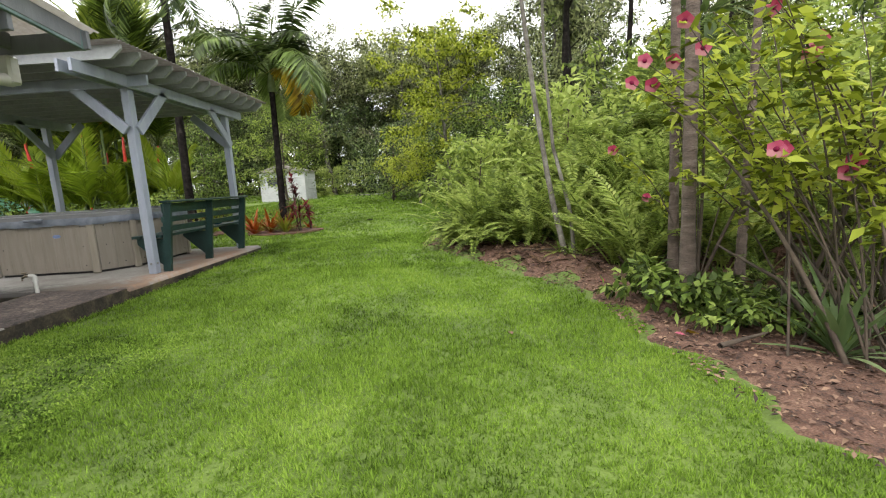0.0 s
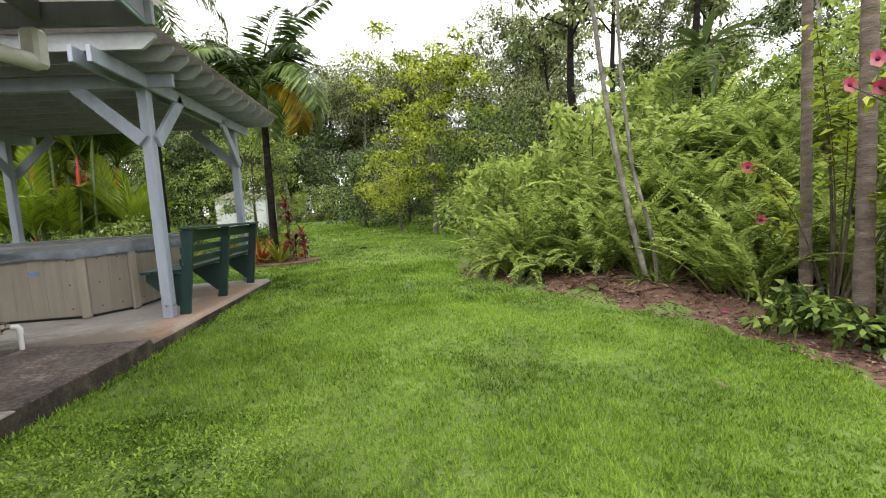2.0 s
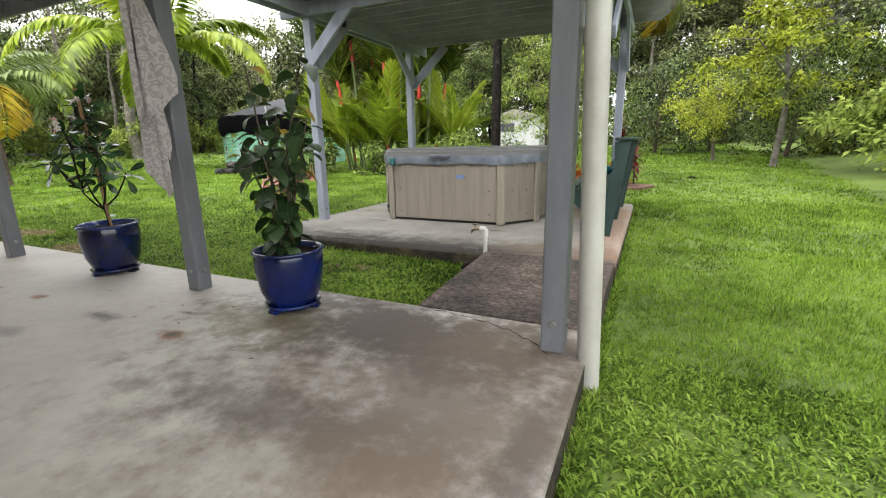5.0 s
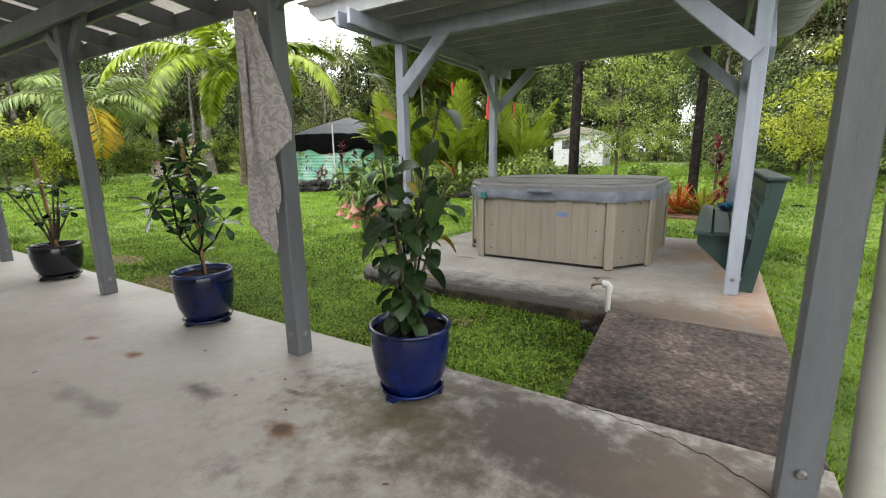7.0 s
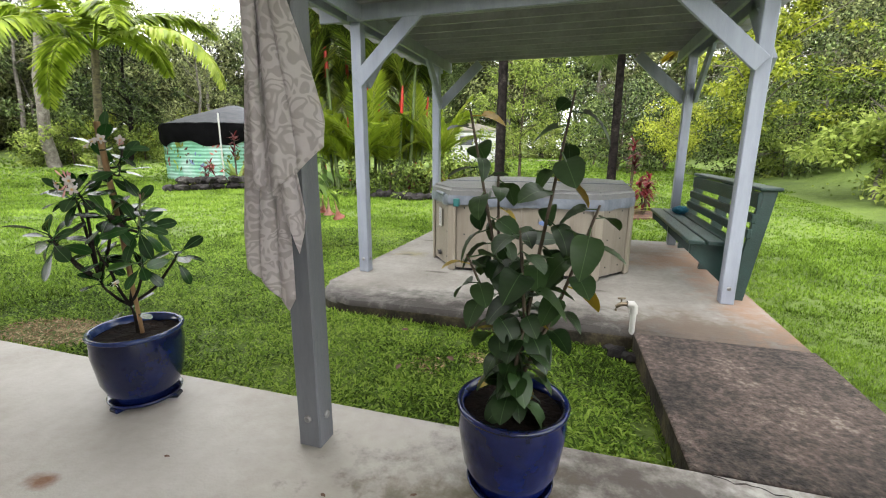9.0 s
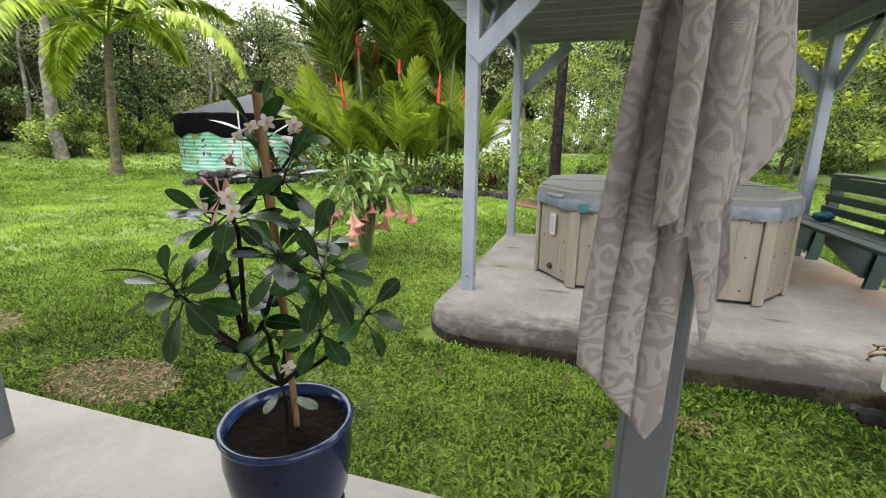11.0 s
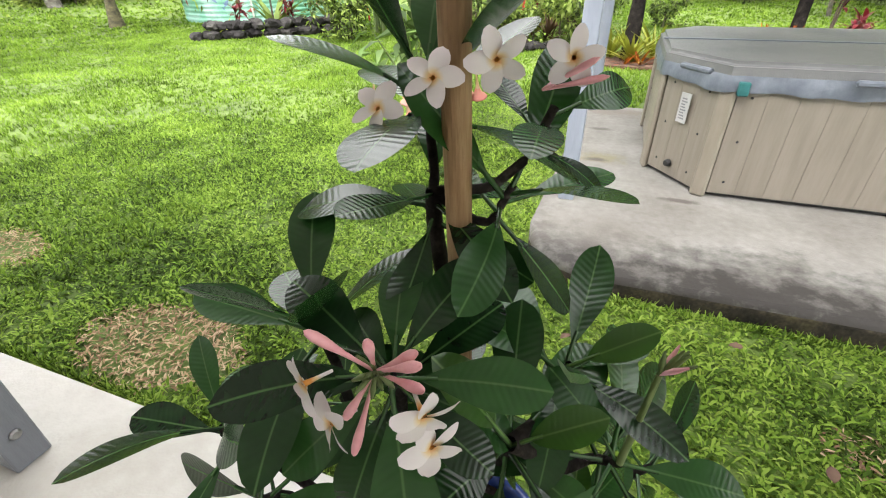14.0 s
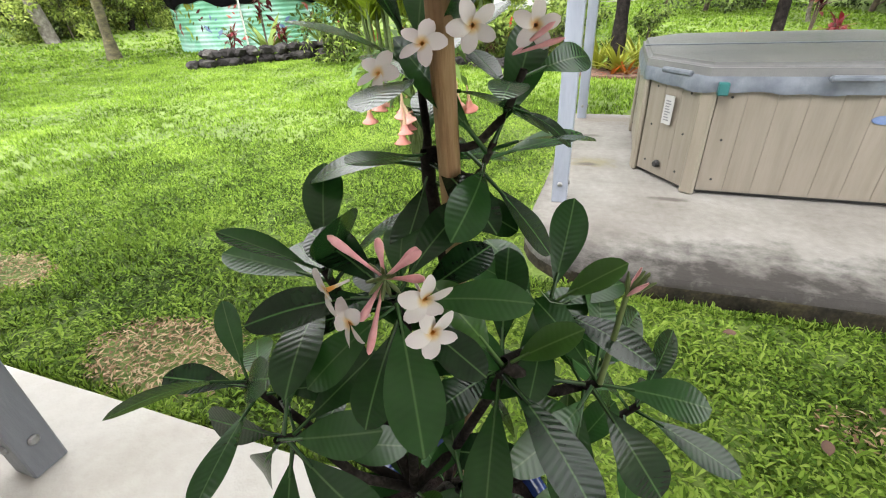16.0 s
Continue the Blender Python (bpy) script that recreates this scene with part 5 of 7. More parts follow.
shed = empty("garden_shed", None, "white lap-sided garden shed with low gable roof", "shed")
SX, SY = -12.9, 34.5
sz = gz(SX, SY)
for k in range(13):
    z = sz + k * 0.17
    bm = bmesh.new()
    box(bm, SX - 1.5 - 0.004 * (k % 2), SX + 1.9 + 0.004 * (k % 2), SY - 1.3 - 0.004 * (k % 2), SY + 1.3, z, z + 0.165, 0.01)
    part("siding_board", bm, M["shed"], shed)
bm = bmesh.new()
w = [bm.verts.new(p) for p in ((SX - 1.65, SY - 1.45, sz + 2.2), (SX + 2.05, SY - 1.45, sz + 2.2), (SX, SY - 1.45, sz + 2.75), (SX - 1.65, SY + 1.45, sz + 2.2), (SX + 2.05, SY + 1.45, sz + 2.2), (SX, SY + 1.45, sz + 2.75))]
for f in ((0, 1, 2), (3, 5, 4), (0, 2, 5, 3), (1, 4, 5, 2), (0, 3, 4, 1)):
    bm.faces.new([w[i] for i in f])
part("roof", bm, M["roof"], shed)
bm = bmesh.new()
box(bm, SX - 0.9, SX + 0.1, SY - 1.33, SY - 1.31, sz + 1.2, sz + 1.8)
part("window", bm, M["greycloth"], shed, "dark grey shed window")
bm = bmesh.new()
box(bm, -9.5, -6.0, 38.0, 38.5, gz(-8, 38) - 0.1, gz(-8, 38) + 0.07, 0.02)
tagged(part("kerb_slab", bm, M["slab"]), "low pale concrete slab at the lawn's end", "slab")

# ---- beds with bromeliads, ti plants and lava stones ----
def strap_plant(name, n, L, W, mat, label, seed, up=(0.35, 1.35), droop=0.5, seg=5, cat="plant"):
    rng = np.random.default_rng(seed)
    th = empty(name, None, label, cat)
    for i in range(n):
        e = rng.uniform(*up)
        a = i * 2.4 + rng.normal(0, 0.2)
        d = np.array([math.cos(a) * math.cos(e), math.sin(a) * math.cos(e), math.sin(e)])
        V, F = blade_leaf((0.01 * math.cos(a), 0.01 * math.sin(a), 0.0), d, [-math.sin(e) * math.cos(a), -math.sin(e) * math.sin(a), math.cos(e)], L * rng.uniform(0.7, 1.15), W, seg, droop * rng.uniform(0.5, 1.2), 0.4, 0, 0.25)
        npmesh("leaf", V, F, mat, th, smooth=True)
    return th


def ti_plant(name, H, heads, label, seed):
    rng = np.random.default_rng(seed)
    th = empty(name, None, label, "ti plant")
    for h in range(heads):
        top = np.array([rng.normal(0, 0.16), rng.normal(0, 0.16), H * (1 - 0.22 * h)])
        V, F = tube_np([(0, 0, -0.05), top * [0.5, 0.5, 0.5], top], [0.022, 0.016, 0.012], 7)
        npmesh("stem", V, F, M["twig"], th, smooth=True)
        for i in range(26):
            a, e = i * 2.4, rng.uniform(-0.5, 1.4)
            d = np.array([math.cos(a) * math.cos(e), math.sin(a) * math.cos(e), math.sin(e)])
            V, F = blade_leaf(top - [0, 0, 0.012 * i], d, [-math.sin(e) * math.cos(a), -math.sin(e) * math.sin(a), math.cos(e)], rng.uniform(0.18, 0.27), 0.055, 4, 0.45, 0.5, 0, 0.2)
            npmesh("leaf", V, F, M["ti"], th, smooth=True)
    return th


br = strap_plant("bromeliad", 38, 0.72, 0.06, M["brom"], "bromeliad with orange and yellow-green strap leaves", 61, (0.45, 1.45), 0.4)
by = strap_plant("bromeliad", 36, 0.68, 0.05, M["bromy"], "bromeliad with yellow-green strap leaves", 62, (0.45, 1.45), 0.4)
place(br, [(-4.95, 11.75), (-5.3, 11.5), (-4.6, 12.0)], (0.85, 1.05), "bromeliads by the palms")
place(by, [(-7.15, 11.75), (-7.5, 12.1), (-6.8, 12.2), (-4.5, 11.6)], (0.85, 1.2), "bromeliads by the palms")
bo = strap_plant("bromeliad", 18, 0.35, 0.05, M["brom"], "small bright orange bromeliad in mulch", 63)
place(bo, [(-7.25, 11.45), (-7.0, 11.5), (-5.1, 13.3), (-4.2, 12.6)], (0.8, 1.1), "small bromeliads")
t_a = ti_plant("ti_plant", 1.65, 2, "red-leaved ti plant on thin stems", 64)
place(t_a, [(-4.35, 12.15), (-16.2, 13.8)], (0.95, 1.05), "ti plants")
t_b = ti_plant("ti_plant", 0.75, 2, "low dark red ti plant", 65)
place(t_b, [(-4.1, 11.65), (-4.0, 12.2), (-15.8, 14.1), (-16.9, 13.2), (-9.9, 13.3), (-9.2, 13.6)], (0.9, 1.2), "ti plants")
for cx_, cy_, rx_, ry_ in ((-4.6, 11.8, 1.0, 0.75), (-7.1, 11.9, 0.95, 0.7)):
    bm = bmesh.new()
    pts = [(cx_ + rx_ * math.cos(u) * (1 + 0.06 * math.sin(5 * u)), cy_ + ry_ * math.sin(u)) for u in np.linspace(0, 2 * math.pi, 28, endpoint=False)]
    prism(bm, pts, gz(cx_, cy_) - 0.05, gz(cx_, cy_) + 0.035)
    tagged(part("planting_bed", bm, M["mulch"]), "small mulched planting bed in the lawn", "bed", kind="structure")
wall = empty("lava_border", None, "low curved border of black lava stones", "stone border")
for k in range(30):
    u = k / 29
    x, y = -17.2 + 2.6 * u, 12.25 + 2.0 * u ** 1.3
    for lv in range(2):
        xx, yy = x + R.gauss(0, 0.05), y + R.gauss(0, 0.08) + lv * 0.12
        rock("stone", xx, yy, gz(xx, yy) + 0.1 + lv * 0.2, R.uniform(0.13, 0.2), M["lava"], wall)
for k in range(22):
    x, y = -10.6 + 0.085 * k * 1.4, 12.45 + 0.25 * math.sin(k * 0.5)
    tagged(rock("lava_stone", x, y, gz(x, y) + 0.06, R.uniform(0.1, 0.2), M["lava"]), "rough black lava stone edging the bed", "stone", "stones edging the bed")
yb = strap_plant("bromeliad", 22, 0.5, 0.06, M["bromy"], "yellow-green bromeliad behind the lava border", 66)
place(yb, [(-17.0, 12.9), (-16.6, 13.3), (-15.4, 14.2)], (0.8, 1.1), "border plants")
bl = strap_plant("heliconia", 12, 1.0, 0.16, M["leaf_mid"], "broad-leaved green plant by the tank", 67, (0.8, 1.4), 0.3)
place(bl, [(-16.4, 14.1), (-15.2, 15.2)], (0.9, 1.2), "broad-leaved plants")

# ---- angel's trumpet ----
ang = empty("angels_trumpet", pose(-9.05, 6.85, gz(-9.05, 6.85)), "angel's trumpet shrub with hanging coral flowers", "shrub")
rg = np.random.default_rng(71)
stems, LP, LD = [], [], []
tips = []
for i in range(12):
    a = i * 2.4
    e = np.array([math.cos(a), math.sin(a), 0]) * rg.uniform(0.15, 0.72) + [0, 0, rg.uniform(0.7, 1.25)]
    stems.append(tube_np([(0.03 * math.cos(a), 0.03 * math.sin(a), -0.05), e * [0.35, 0.35, 0.6], e], [0.018, 0.012, 0.006], 6))
    tips.append(e)
    for j in range(13):
        LP.append(e + rg.normal(0, 0.07, 3) - [0, 0, 0.02 * j])
        b = rg.random() * 6.28
        LD.append([math.cos(b), math.sin(b), rg.uniform(-0.9, 0.2)])
for V, F in stems:
    npmesh("stem", V, F, M["greenstem"], ang, smooth=True)
V, F = leaves(LP, LD, np.tile([0, 0, 1.0], (len(LP), 1)) + rg.normal(0, 0.3, (len(LP), 3)), rg.uniform(0.16, 0.26, len(LP)), rg.uniform(0.06, 0.1, len(LP)), 0.3)
npmesh("foliage", V, F, M["trumpetleaf"], ang)
bm = bmesh.new()
lathe(bm, [(0.006, 0.0), (0.012, -0.09), (0.022, -0.17), (0.052, -0.25), (0.09, -0.272), (0.082, -0.262), (0.045, -0.23)], 12)
for f in bm.faces:
    f.material_index = int(f.calc_center_median().z > -0.16)
tr = part("trumpet_flower", bm, [M["trumpet"], M["trumpetpale"]], ang, "hanging coral pink trumpet flower", True)
for i in range(22):
    e = tips[i % 12] * R.uniform(0.75, 1.2)
    z = min(0.78, e[2]) - R.uniform(0.0, 0.2)
    o = tr if i == 0 else tr.copy()
    if i:
        scene.collection.objects.link(o)
    s = R.uniform(0.75, 1.0)
    o.matrix_basis = pose(e[0] + R.gauss(0, 0.05), e[1] + R.gauss(0, 0.05), z, R.gauss(0, 9), R.gauss(0, 9), 0) @ Matrix.Scale(s, 4)

# ---- pots ----
def pot(name, x, y, r, h, glaze, rim, label, feet=True):
    th = empty(name, pose(x, y, SL), label, "plant pot")
    bm = bmesh.new()
    z0 = 0.03
    lathe(bm, [(0.0, z0), (r * 0.66, z0), (r * 0.7, z0 + 0.01), (r * 0.9, h * 0.35), (r * 1.0, h * 0.72), (r * 0.985, h * 0.88), (r * 0.97, h * 0.93)], 48)
    b = part("body", bm, glaze, th, smooth=True)
    bm = bmesh.new()
    lathe(bm, [(r * 0.97, h * 0.93), (r * 1.03, h * 0.95), (r * 1.045, h * 0.98), (r * 1.0, h), (r * 0.93, h * 0.99), (r * 0.9, h * 0.9)], 48)
    part("rim", bm, rim, th, smooth=True)
    bm = bmesh.new()
    lathe(bm, [(r * 0.9, h * 0.9), (r * 0.6, h * 0.89), (r * 0.3, h * 0.9), (0.0, h * 0.9)], 30)
    for v in bm.verts:
        v.co.z += 0.012 * noise.noise(v.co * 25)
    part("soil", bm, M["soil"], th, "dark crumbly potting soil", True)
    bm = bmesh.new()
    lathe(bm, [(0.0, 0.022), (r * 0.72, 0.022), (r * 0.8, 0.03), (r * 0.83, 0.045), (r * 0.8, 0.048), (r * 0.74, 0.034), (0, 0.03)], 40)
    part("saucer", bm, glaze, th, smooth=True)
    for k in range(3):
        bm = bmesh.new()
        box(bm, r * 0.5, r * 0.82, -0.03, 0.03, 0, 0.024, 0.006)
        bmesh.ops.rotate(bm, matrix=Matrix.Rotation(k * 2.09 + 0.4, 3, "Z"), verts=bm.verts)
        part("foot", bm, glaze, th)
    return th


P1, P2, P3 = (-5.6, 3.22), (-7.52, 3.28), (-10.13, 3.25)
pot("glazed_pot", *P1, 0.2, 0.375, M["bluepot"], M["bluepot"], "cobalt blue glazed pot on the patio edge")
pot("glazed_pot", *P2, 0.205, 0.4, M["navypot"], M["rimshine"], "navy blue glazed pot with pale rim")
pot("glazed_pot", *P3, 0.22, 0.36, M["darkpot"], M["darkpot"], "dark glazed pot on the patio edge")
pot("glazed_pot", -12.35, 3.2, 0.22, 0.36, M["darkpot"], M["darkpot"], "dark glazed pot on the patio edge")

# big leathery leaves: one shared mesh a kind, each leaf an object of its own
def vein_mat(name, dark, light, rib, rough=0.28, vein=130.0):
    dark, light, rib = (tuple(v * 0.62 for v in c) for c in (dark, light, rib))
    m = bpy.data.materials.new(name)
    m.use_nodes = True
    N, L = m.node_tree.nodes, m.node_tree.links
    b = N["Principled BSDF"]
    b.inputs["Roughness"].default_value, b.inputs["Specular IOR Level"].default_value = rough, 0.36
    tc = N.new("ShaderNodeTexCoord")
    sx = N.new("ShaderNodeSeparateXYZ")
    L.new(tc.outputs["Object"], sx.inputs[0])

    def math_node(op, a, c=None, d=None):
        n = N.new("ShaderNodeMath")
        n.operation = op
        for i, v in enumerate((a, c, d)):
            if v is None:
                continue
            if isinstance(v, (int, float)):
                n.inputs[i].default_value = v
            else:
                L.new(v, n.inputs[i])
        return n.outputs[0]
    ay = math_node("ABSOLUTE", sx.outputs["Y"])
    ph = math_node("MULTIPLY", math_node("SUBTRACT", sx.outputs["X"], math_node("MULTIPLY", ay, 0.45)), vein * 6.28)
    wave = math_node("SINE", ph)
    nz = N.new("ShaderNodeTexNoise")
    nz.inputs["Scale"].default_value = 30
    L.new(tc.outputs["Object"], nz.inputs["Vector"])
    oi = N.new("ShaderNodeObjectInfo")
    f = math_node("ADD", math_node("MULTIPLY", oi.outputs["Random"], 0.7), math_node("MULTIPLY_ADD", wave, 0.012, math_node("MULTIPLY", nz.outputs["Fac"], 0.4)))
    r = N.new("ShaderNodeValToRGB")
    r.color_ramp.elements[0].position, r.color_ramp.elements[0].color = 0.1, (*dark, 1)
    r.color_ramp.elements[1].position, r.color_ramp.elements[1].color = 1.0, (*light, 1)
    L.new(f, r.inputs["Fac"])
    mr = N.new("ShaderNodeMapRange")
    mr.inputs["From Min"].default_value, mr.inputs["From Max"].default_value = 0.0017, 0.0004
    L.new(ay, mr.inputs["Value"])
    mx = N.new("ShaderNodeMix")
    mx.data_type = "RGBA"
    mx.inputs["B"].default_value = (*rib, 1)
    L.new(mr.outputs["Result"], mx.inputs["Factor"])
    L.new(r.outputs["Color"], mx.inputs["A"])
    L.new(mx.outputs["Result"], b.inputs["Base Color"])
    bp_ = N.new("ShaderNodeBump")
    bp_.inputs["Strength"].default_value, bp_.inputs["Distance"].default_value = 0.17, 0.0005
    L.new(wave, bp_.inputs["Height"])
    L.new(bp_.outputs["Normal"], b.inputs["Normal"])
    t = N.new("ShaderNodeBsdfTranslucent")
    L.new(mx.outputs["Result"], t.inputs["Color"])
    ms = N.new("ShaderNodeMixShader")
    ms.inputs["Fac"].default_value = 0.12
    L.new(b.outputs[0], ms.inputs[1])
    L.new(t.outputs[0], ms.inputs[2])
    L.new(ms.outputs[0], N["Material Output"].inputs["Surface"])
    return m


M["plum"] = vein_mat("plumeria_leaf", (0.004, 0.018, 0.006), (0.045, 0.14, 0.032), (0.09, 0.19, 0.06), 0.23)
M["plumnew"] = vein_mat("plumeria_new_leaf", (0.03, 0.09, 0.015), (0.08, 0.2, 0.03), (0.16, 0.28, 0.08))
M["hib"] = vein_mat("hibiscus_leaf", (0.01, 0.03, 0.009), (0.055, 0.12, 0.032), (0.11, 0.19, 0.07), 0.42, 60)
M["hibyellow"] = vein_mat("yellowed_leaf", (0.35, 0.22, 0.01), (0.5, 0.36, 0.03), (0.4, 0.3, 0.05), 0.5, 60)


def leaf_mesh(name, L_, W_, mat, seg=18, droop=0.22, widest=0.6, ripple=0.0, cup=0.18, stalk=0.03, blunt=0.55):
    V, F = blade_leaf((stalk, 0, 0), (1, 0, 0), (0, 0, 1), L_, W_, seg, droop, widest, ripple, cup, blunt)
    S, SF = tube_np([(0, 0, 0), (stalk * 0.6, 0, 0), (stalk + 0.02, 0, 0)], [0.0035, 0.003, 0.0025], 5)
    V, F = join([(V, F), (S, SF)])
    ob = npmesh(name, V, F, mat, smooth=True)
    me = ob.data
    bpy.data.objects.remove(ob)
    return me


def put_leaf(me, parent, p, d, roll=0.0, s=1.0, name="leaf", up=(0, 0, 1)):
    """A leaf object at p that points along d, its face to up but for roll (degrees)."""
    d = Vector(d).normalized()
    y = Vector(up).cross(d)
    if y.length < 1e-3:
        y = Vector((0, 1, 0))
    y.normalize()
    z = d.cross(y)
    m = Matrix((d, y, z)).transposed().to_4x4()
    ob = new(name, me)
    ob.parent = parent
    ob.matrix_basis = Matrix.Translation(p) @ m @ pose(0, 0, 0, roll, 0, 0) @ Matrix.Scale(s, 4)
    return ob


PL = [leaf_mesh("leaf", 0.128, 0.056, M["plum"], droop=dr, cup=cu, widest=0.66, blunt=0.6) for dr, cu in ((0.1, 0.08), (0.22, 0.05), (0.34, 0.1), (0.03, 0.14))]
PN = [leaf_mesh("leaf", 0.1, 0.045, M["plumnew"], droop=0.1, cup=0.35)]


def flower_mesh():
    vs, fs, o = [], [], 0
    for k in range(5):
        a = k * 2 * math.pi / 5
        d = np.array([math.cos(a), math.sin(a), 0.35])
        side = np.array([-math.sin(a), math.cos(a), 0.25])
        side /= np.linalg.norm(side)
        t = np.linspace(0, 1, 7)
        w = 0.0125 * np.sin(np.pi * (0.1 + 0.86 * t ** 1.1)) ** 0.6
        c = d * (0.003 + 0.036 * t)[:, None] + np.array([0, 0, 1]) * (0.004 - 0.012 * t ** 2)[:, None]
        V = np.stack([c - side * w[:, None], c, c + side * w[:, None] + np.array([0, 0, 0.002])], 1).reshape(-1, 3)
        i = np.arange(6)
        F = np.concatenate([np.stack([3 * i + j, 3 * i + j + 1, 3 * i + j + 4, 3 * i + j + 3], -1) for j in (0, 1)])
        vs.append(V)
        fs.append(F + o)
        o += len(V)
    S, SF = tube_np([(0, 0, -0.03), (0, 0, -0.01), (0, 0, 0.004)], [0.002, 0.0025, 0.004], 7)
    vs.append(S)
    fs.append(SF + o)
    return np.concatenate(vs), np.concatenate(fs)


pm_ = bpy.data.materials.new("plumeria_petal")
pm_.use_nodes = True
N_, L_ = pm_.node_tree.nodes, pm_.node_tree.links
tc_, ln_, rp_ = N_.new("ShaderNodeTexCoord"), N_.new("ShaderNodeVectorMath"), N_.new("ShaderNodeValToRGB")
ln_.operation = "LENGTH"
L_.new(tc_.outputs["Object"], ln_.inputs[0])
ml_ = N_.new("ShaderNodeMath")
ml_.operation = "MULTIPLY"
ml_.inputs[1].default_value = 25.0
L_.new(ln_.outputs["Value"], ml_.inputs[0])
L_.new(ml_.outputs[0], rp_.inputs["Fac"])
e_ = rp_.color_ramp.elements
e_.new(0.3), e_.new(0.45)
for el_, (p_, c_) in zip(e_, ((0.12, (0.52, 0.2, 0.02, 1)), (0.27, (0.56, 0.42, 0.24, 1)), (0.4, (0.55, 0.51, 0.5, 1)), (0.95, (0.54, 0.48, 0.49, 1)))):
    el_.position, el_.color = p_, c_
L_.new(rp_.outputs["Color"], N_["Principled BSDF"].inputs["Base Color"])
N_["Principled BSDF"].inputs["Roughness"].default_value = 0.55
M["budpink"] = ramp_mat("pink_bud", [(0.3, (0.66, 0.25, 0.28)), (0.7, (0.84, 0.46, 0.49))], 40, 0.5, 0, albedo=0.85)


def stem(parent, pts, r0, r1, mat, name="stem", n=9):
    P = np.array(pts, float)
    t = np.linspace(0, 1, len(P))
    u = np.linspace(0, 1, max(4, 3 * len(P)))
    Q = np.stack([np.interp(u, t, P[:, j]) for j in range(3)], -1)
    V, F = tube_np(Q, r0 + (r1 - r0) * u, n)
    return npmesh(name, V, F, mat, parent, smooth=True)


plum = empty("plumeria", None, "potted plumeria with dark leathery leaves and white flowers", "plumeria")
bz = SL + 0.36
base = Vector((P2[0], P2[1], bz))
stem(plum, [(P2[0] + 0.03, P2[1] + 0.01, bz - 0.06), (-7.486, 3.255, 1.4), (-7.49, 3.228, 1.905)], 0.0095, 0.0132, M["stake"], "support_stake", 14)
# each shoot: tip, axis, leaves, lift from and to, leaf size, shoot that it grows from
NODES = {
    "base": ((-7.535, 3.28, 1.02), (-0.1, -0.2, 1), 4, -0.2, 0.5, 0.8, None), "low": ((-7.541, 3.16, 1.19), (0, -0.3, 1), 7, 0.2, 1.0, 0.75, "base"),
    "low_back": ((-7.5, 3.3, 1.36), (0.1, 0.3, 1), 7, -0.5, 0.6, 0.95, "base"), "mid": ((-7.52, 3.255, 1.7), (0.1, -0.3, 1), 8, -0.55, 0.5, 0.9, "low_back"),
    "top": ((-7.525, 3.26, 1.805), (0, -0.1, 1), 9, -0.1, 1.3, 0.95, "mid"), "top_right": ((-7.415, 3.27, 1.785), (0.4, 0, 1), 4, 0.0, 0.6, 0.6, "mid"),
    "mid_right": ((-7.445, 3.27, 1.71), (0.45, -0.1, 1), 7, -0.5, 1.2, 0.9, "mid"), "front": ((-7.507, 3.11, 1.6), (0.05, -0.5, 0.85), 13, -0.45, 0.5, 0.82, "low"),
    "left": ((-7.63, 3.17, 1.575), (-0.3, -0.15, 1), 8, -0.1, 1.1, 0.95, "low"), "left_mid": ((-7.763, 3.12, 1.4), (-0.4, -0.3, 1), 8, -0.25, 1.1, 1.0, "low"),
    "low_left": ((-7.67, 3.06, 1.384), (-0.15, -0.75, 0.65), 9, -0.35, 0.2, 1.0, "low"), "right": ((-7.406, 3.15, 1.5), (0.15, -0.35, 1), 10, -0.5, 0.95, 0.95, "low"),
    "far_right": ((-7.365, 3.25, 1.52), (0.4, -0.2, 1), 9, -0.1, 1.1, 0.9, "right"), "right_low": ((-7.3, 3.2, 1.45), (0.5, -0.5, 0.8), 10, -0.5, 0.5, 0.95, "right"),
    "right_bottom": ((-7.326, 3.2, 1.28), (0.3, -0.6, 0.8), 8, -0.4, 0.6, 0.95, "base"), "side_right": ((-7.23, 3.32, 1.3), (0.7, 0, 1), 7, -0.4, 0.8, 0.95, "base"),
    "low_front": ((-7.45, 3.12, 1.3), (0.1, -0.6, 0.8), 3, -0.2, 0.6, 0.8, "base"), "left_back": ((-7.7, 3.28, 1.3), (-0.5, 0.1, 1), 7, -0.4, 0.7, 0.95, "low"),
}
rl = random.Random(5)
for key, (p, ax, n, e0, e1, size, root) in NODES.items():
    q_ = Vector(NODES[root][0]) if root else base + Vector((0, 0, -0.05))
    p, A = Vector(p), Vector(ax).normalized()
    mid_ = (p + q_) / 2 + Vector((0, 0.01, -0.04))
    stem(plum, [q_, mid_, p - A * 0.05, p], {"mid": 0.0055, "low_back": 0.011}.get(root, 0.008), {"mid": 0.004, "low_back": 0.008}.get(root, 0.005), M["darkbark"], "branch")
    turn = Vector((0, 0, 1)).rotation_difference(A)
    for i in range(n):
        a = i * 2.4 + rl.gauss(0, 0.12)
        e = e0 + (e1 - e0) * (i + 0.5) / n
        d = turn @ Vector((math.cos(a) * math.cos(e), math.sin(a) * math.cos(e), math.sin(e)))
        if p.y + d.y * 0.14 < 2.98:
            d.y = -0.1
        young = i >= n - 2 and key in ("right", "far_right", "right_bottom", "low")
        put_leaf(PN[0] if young else PL[rl.randrange(4)], plum, p - A * (0.04 * (1 - i / n)), d, rl.gauss(0, 12), rl.uniform(0.8, 1.12) * size, up=A)
V, F = flower_mesh()
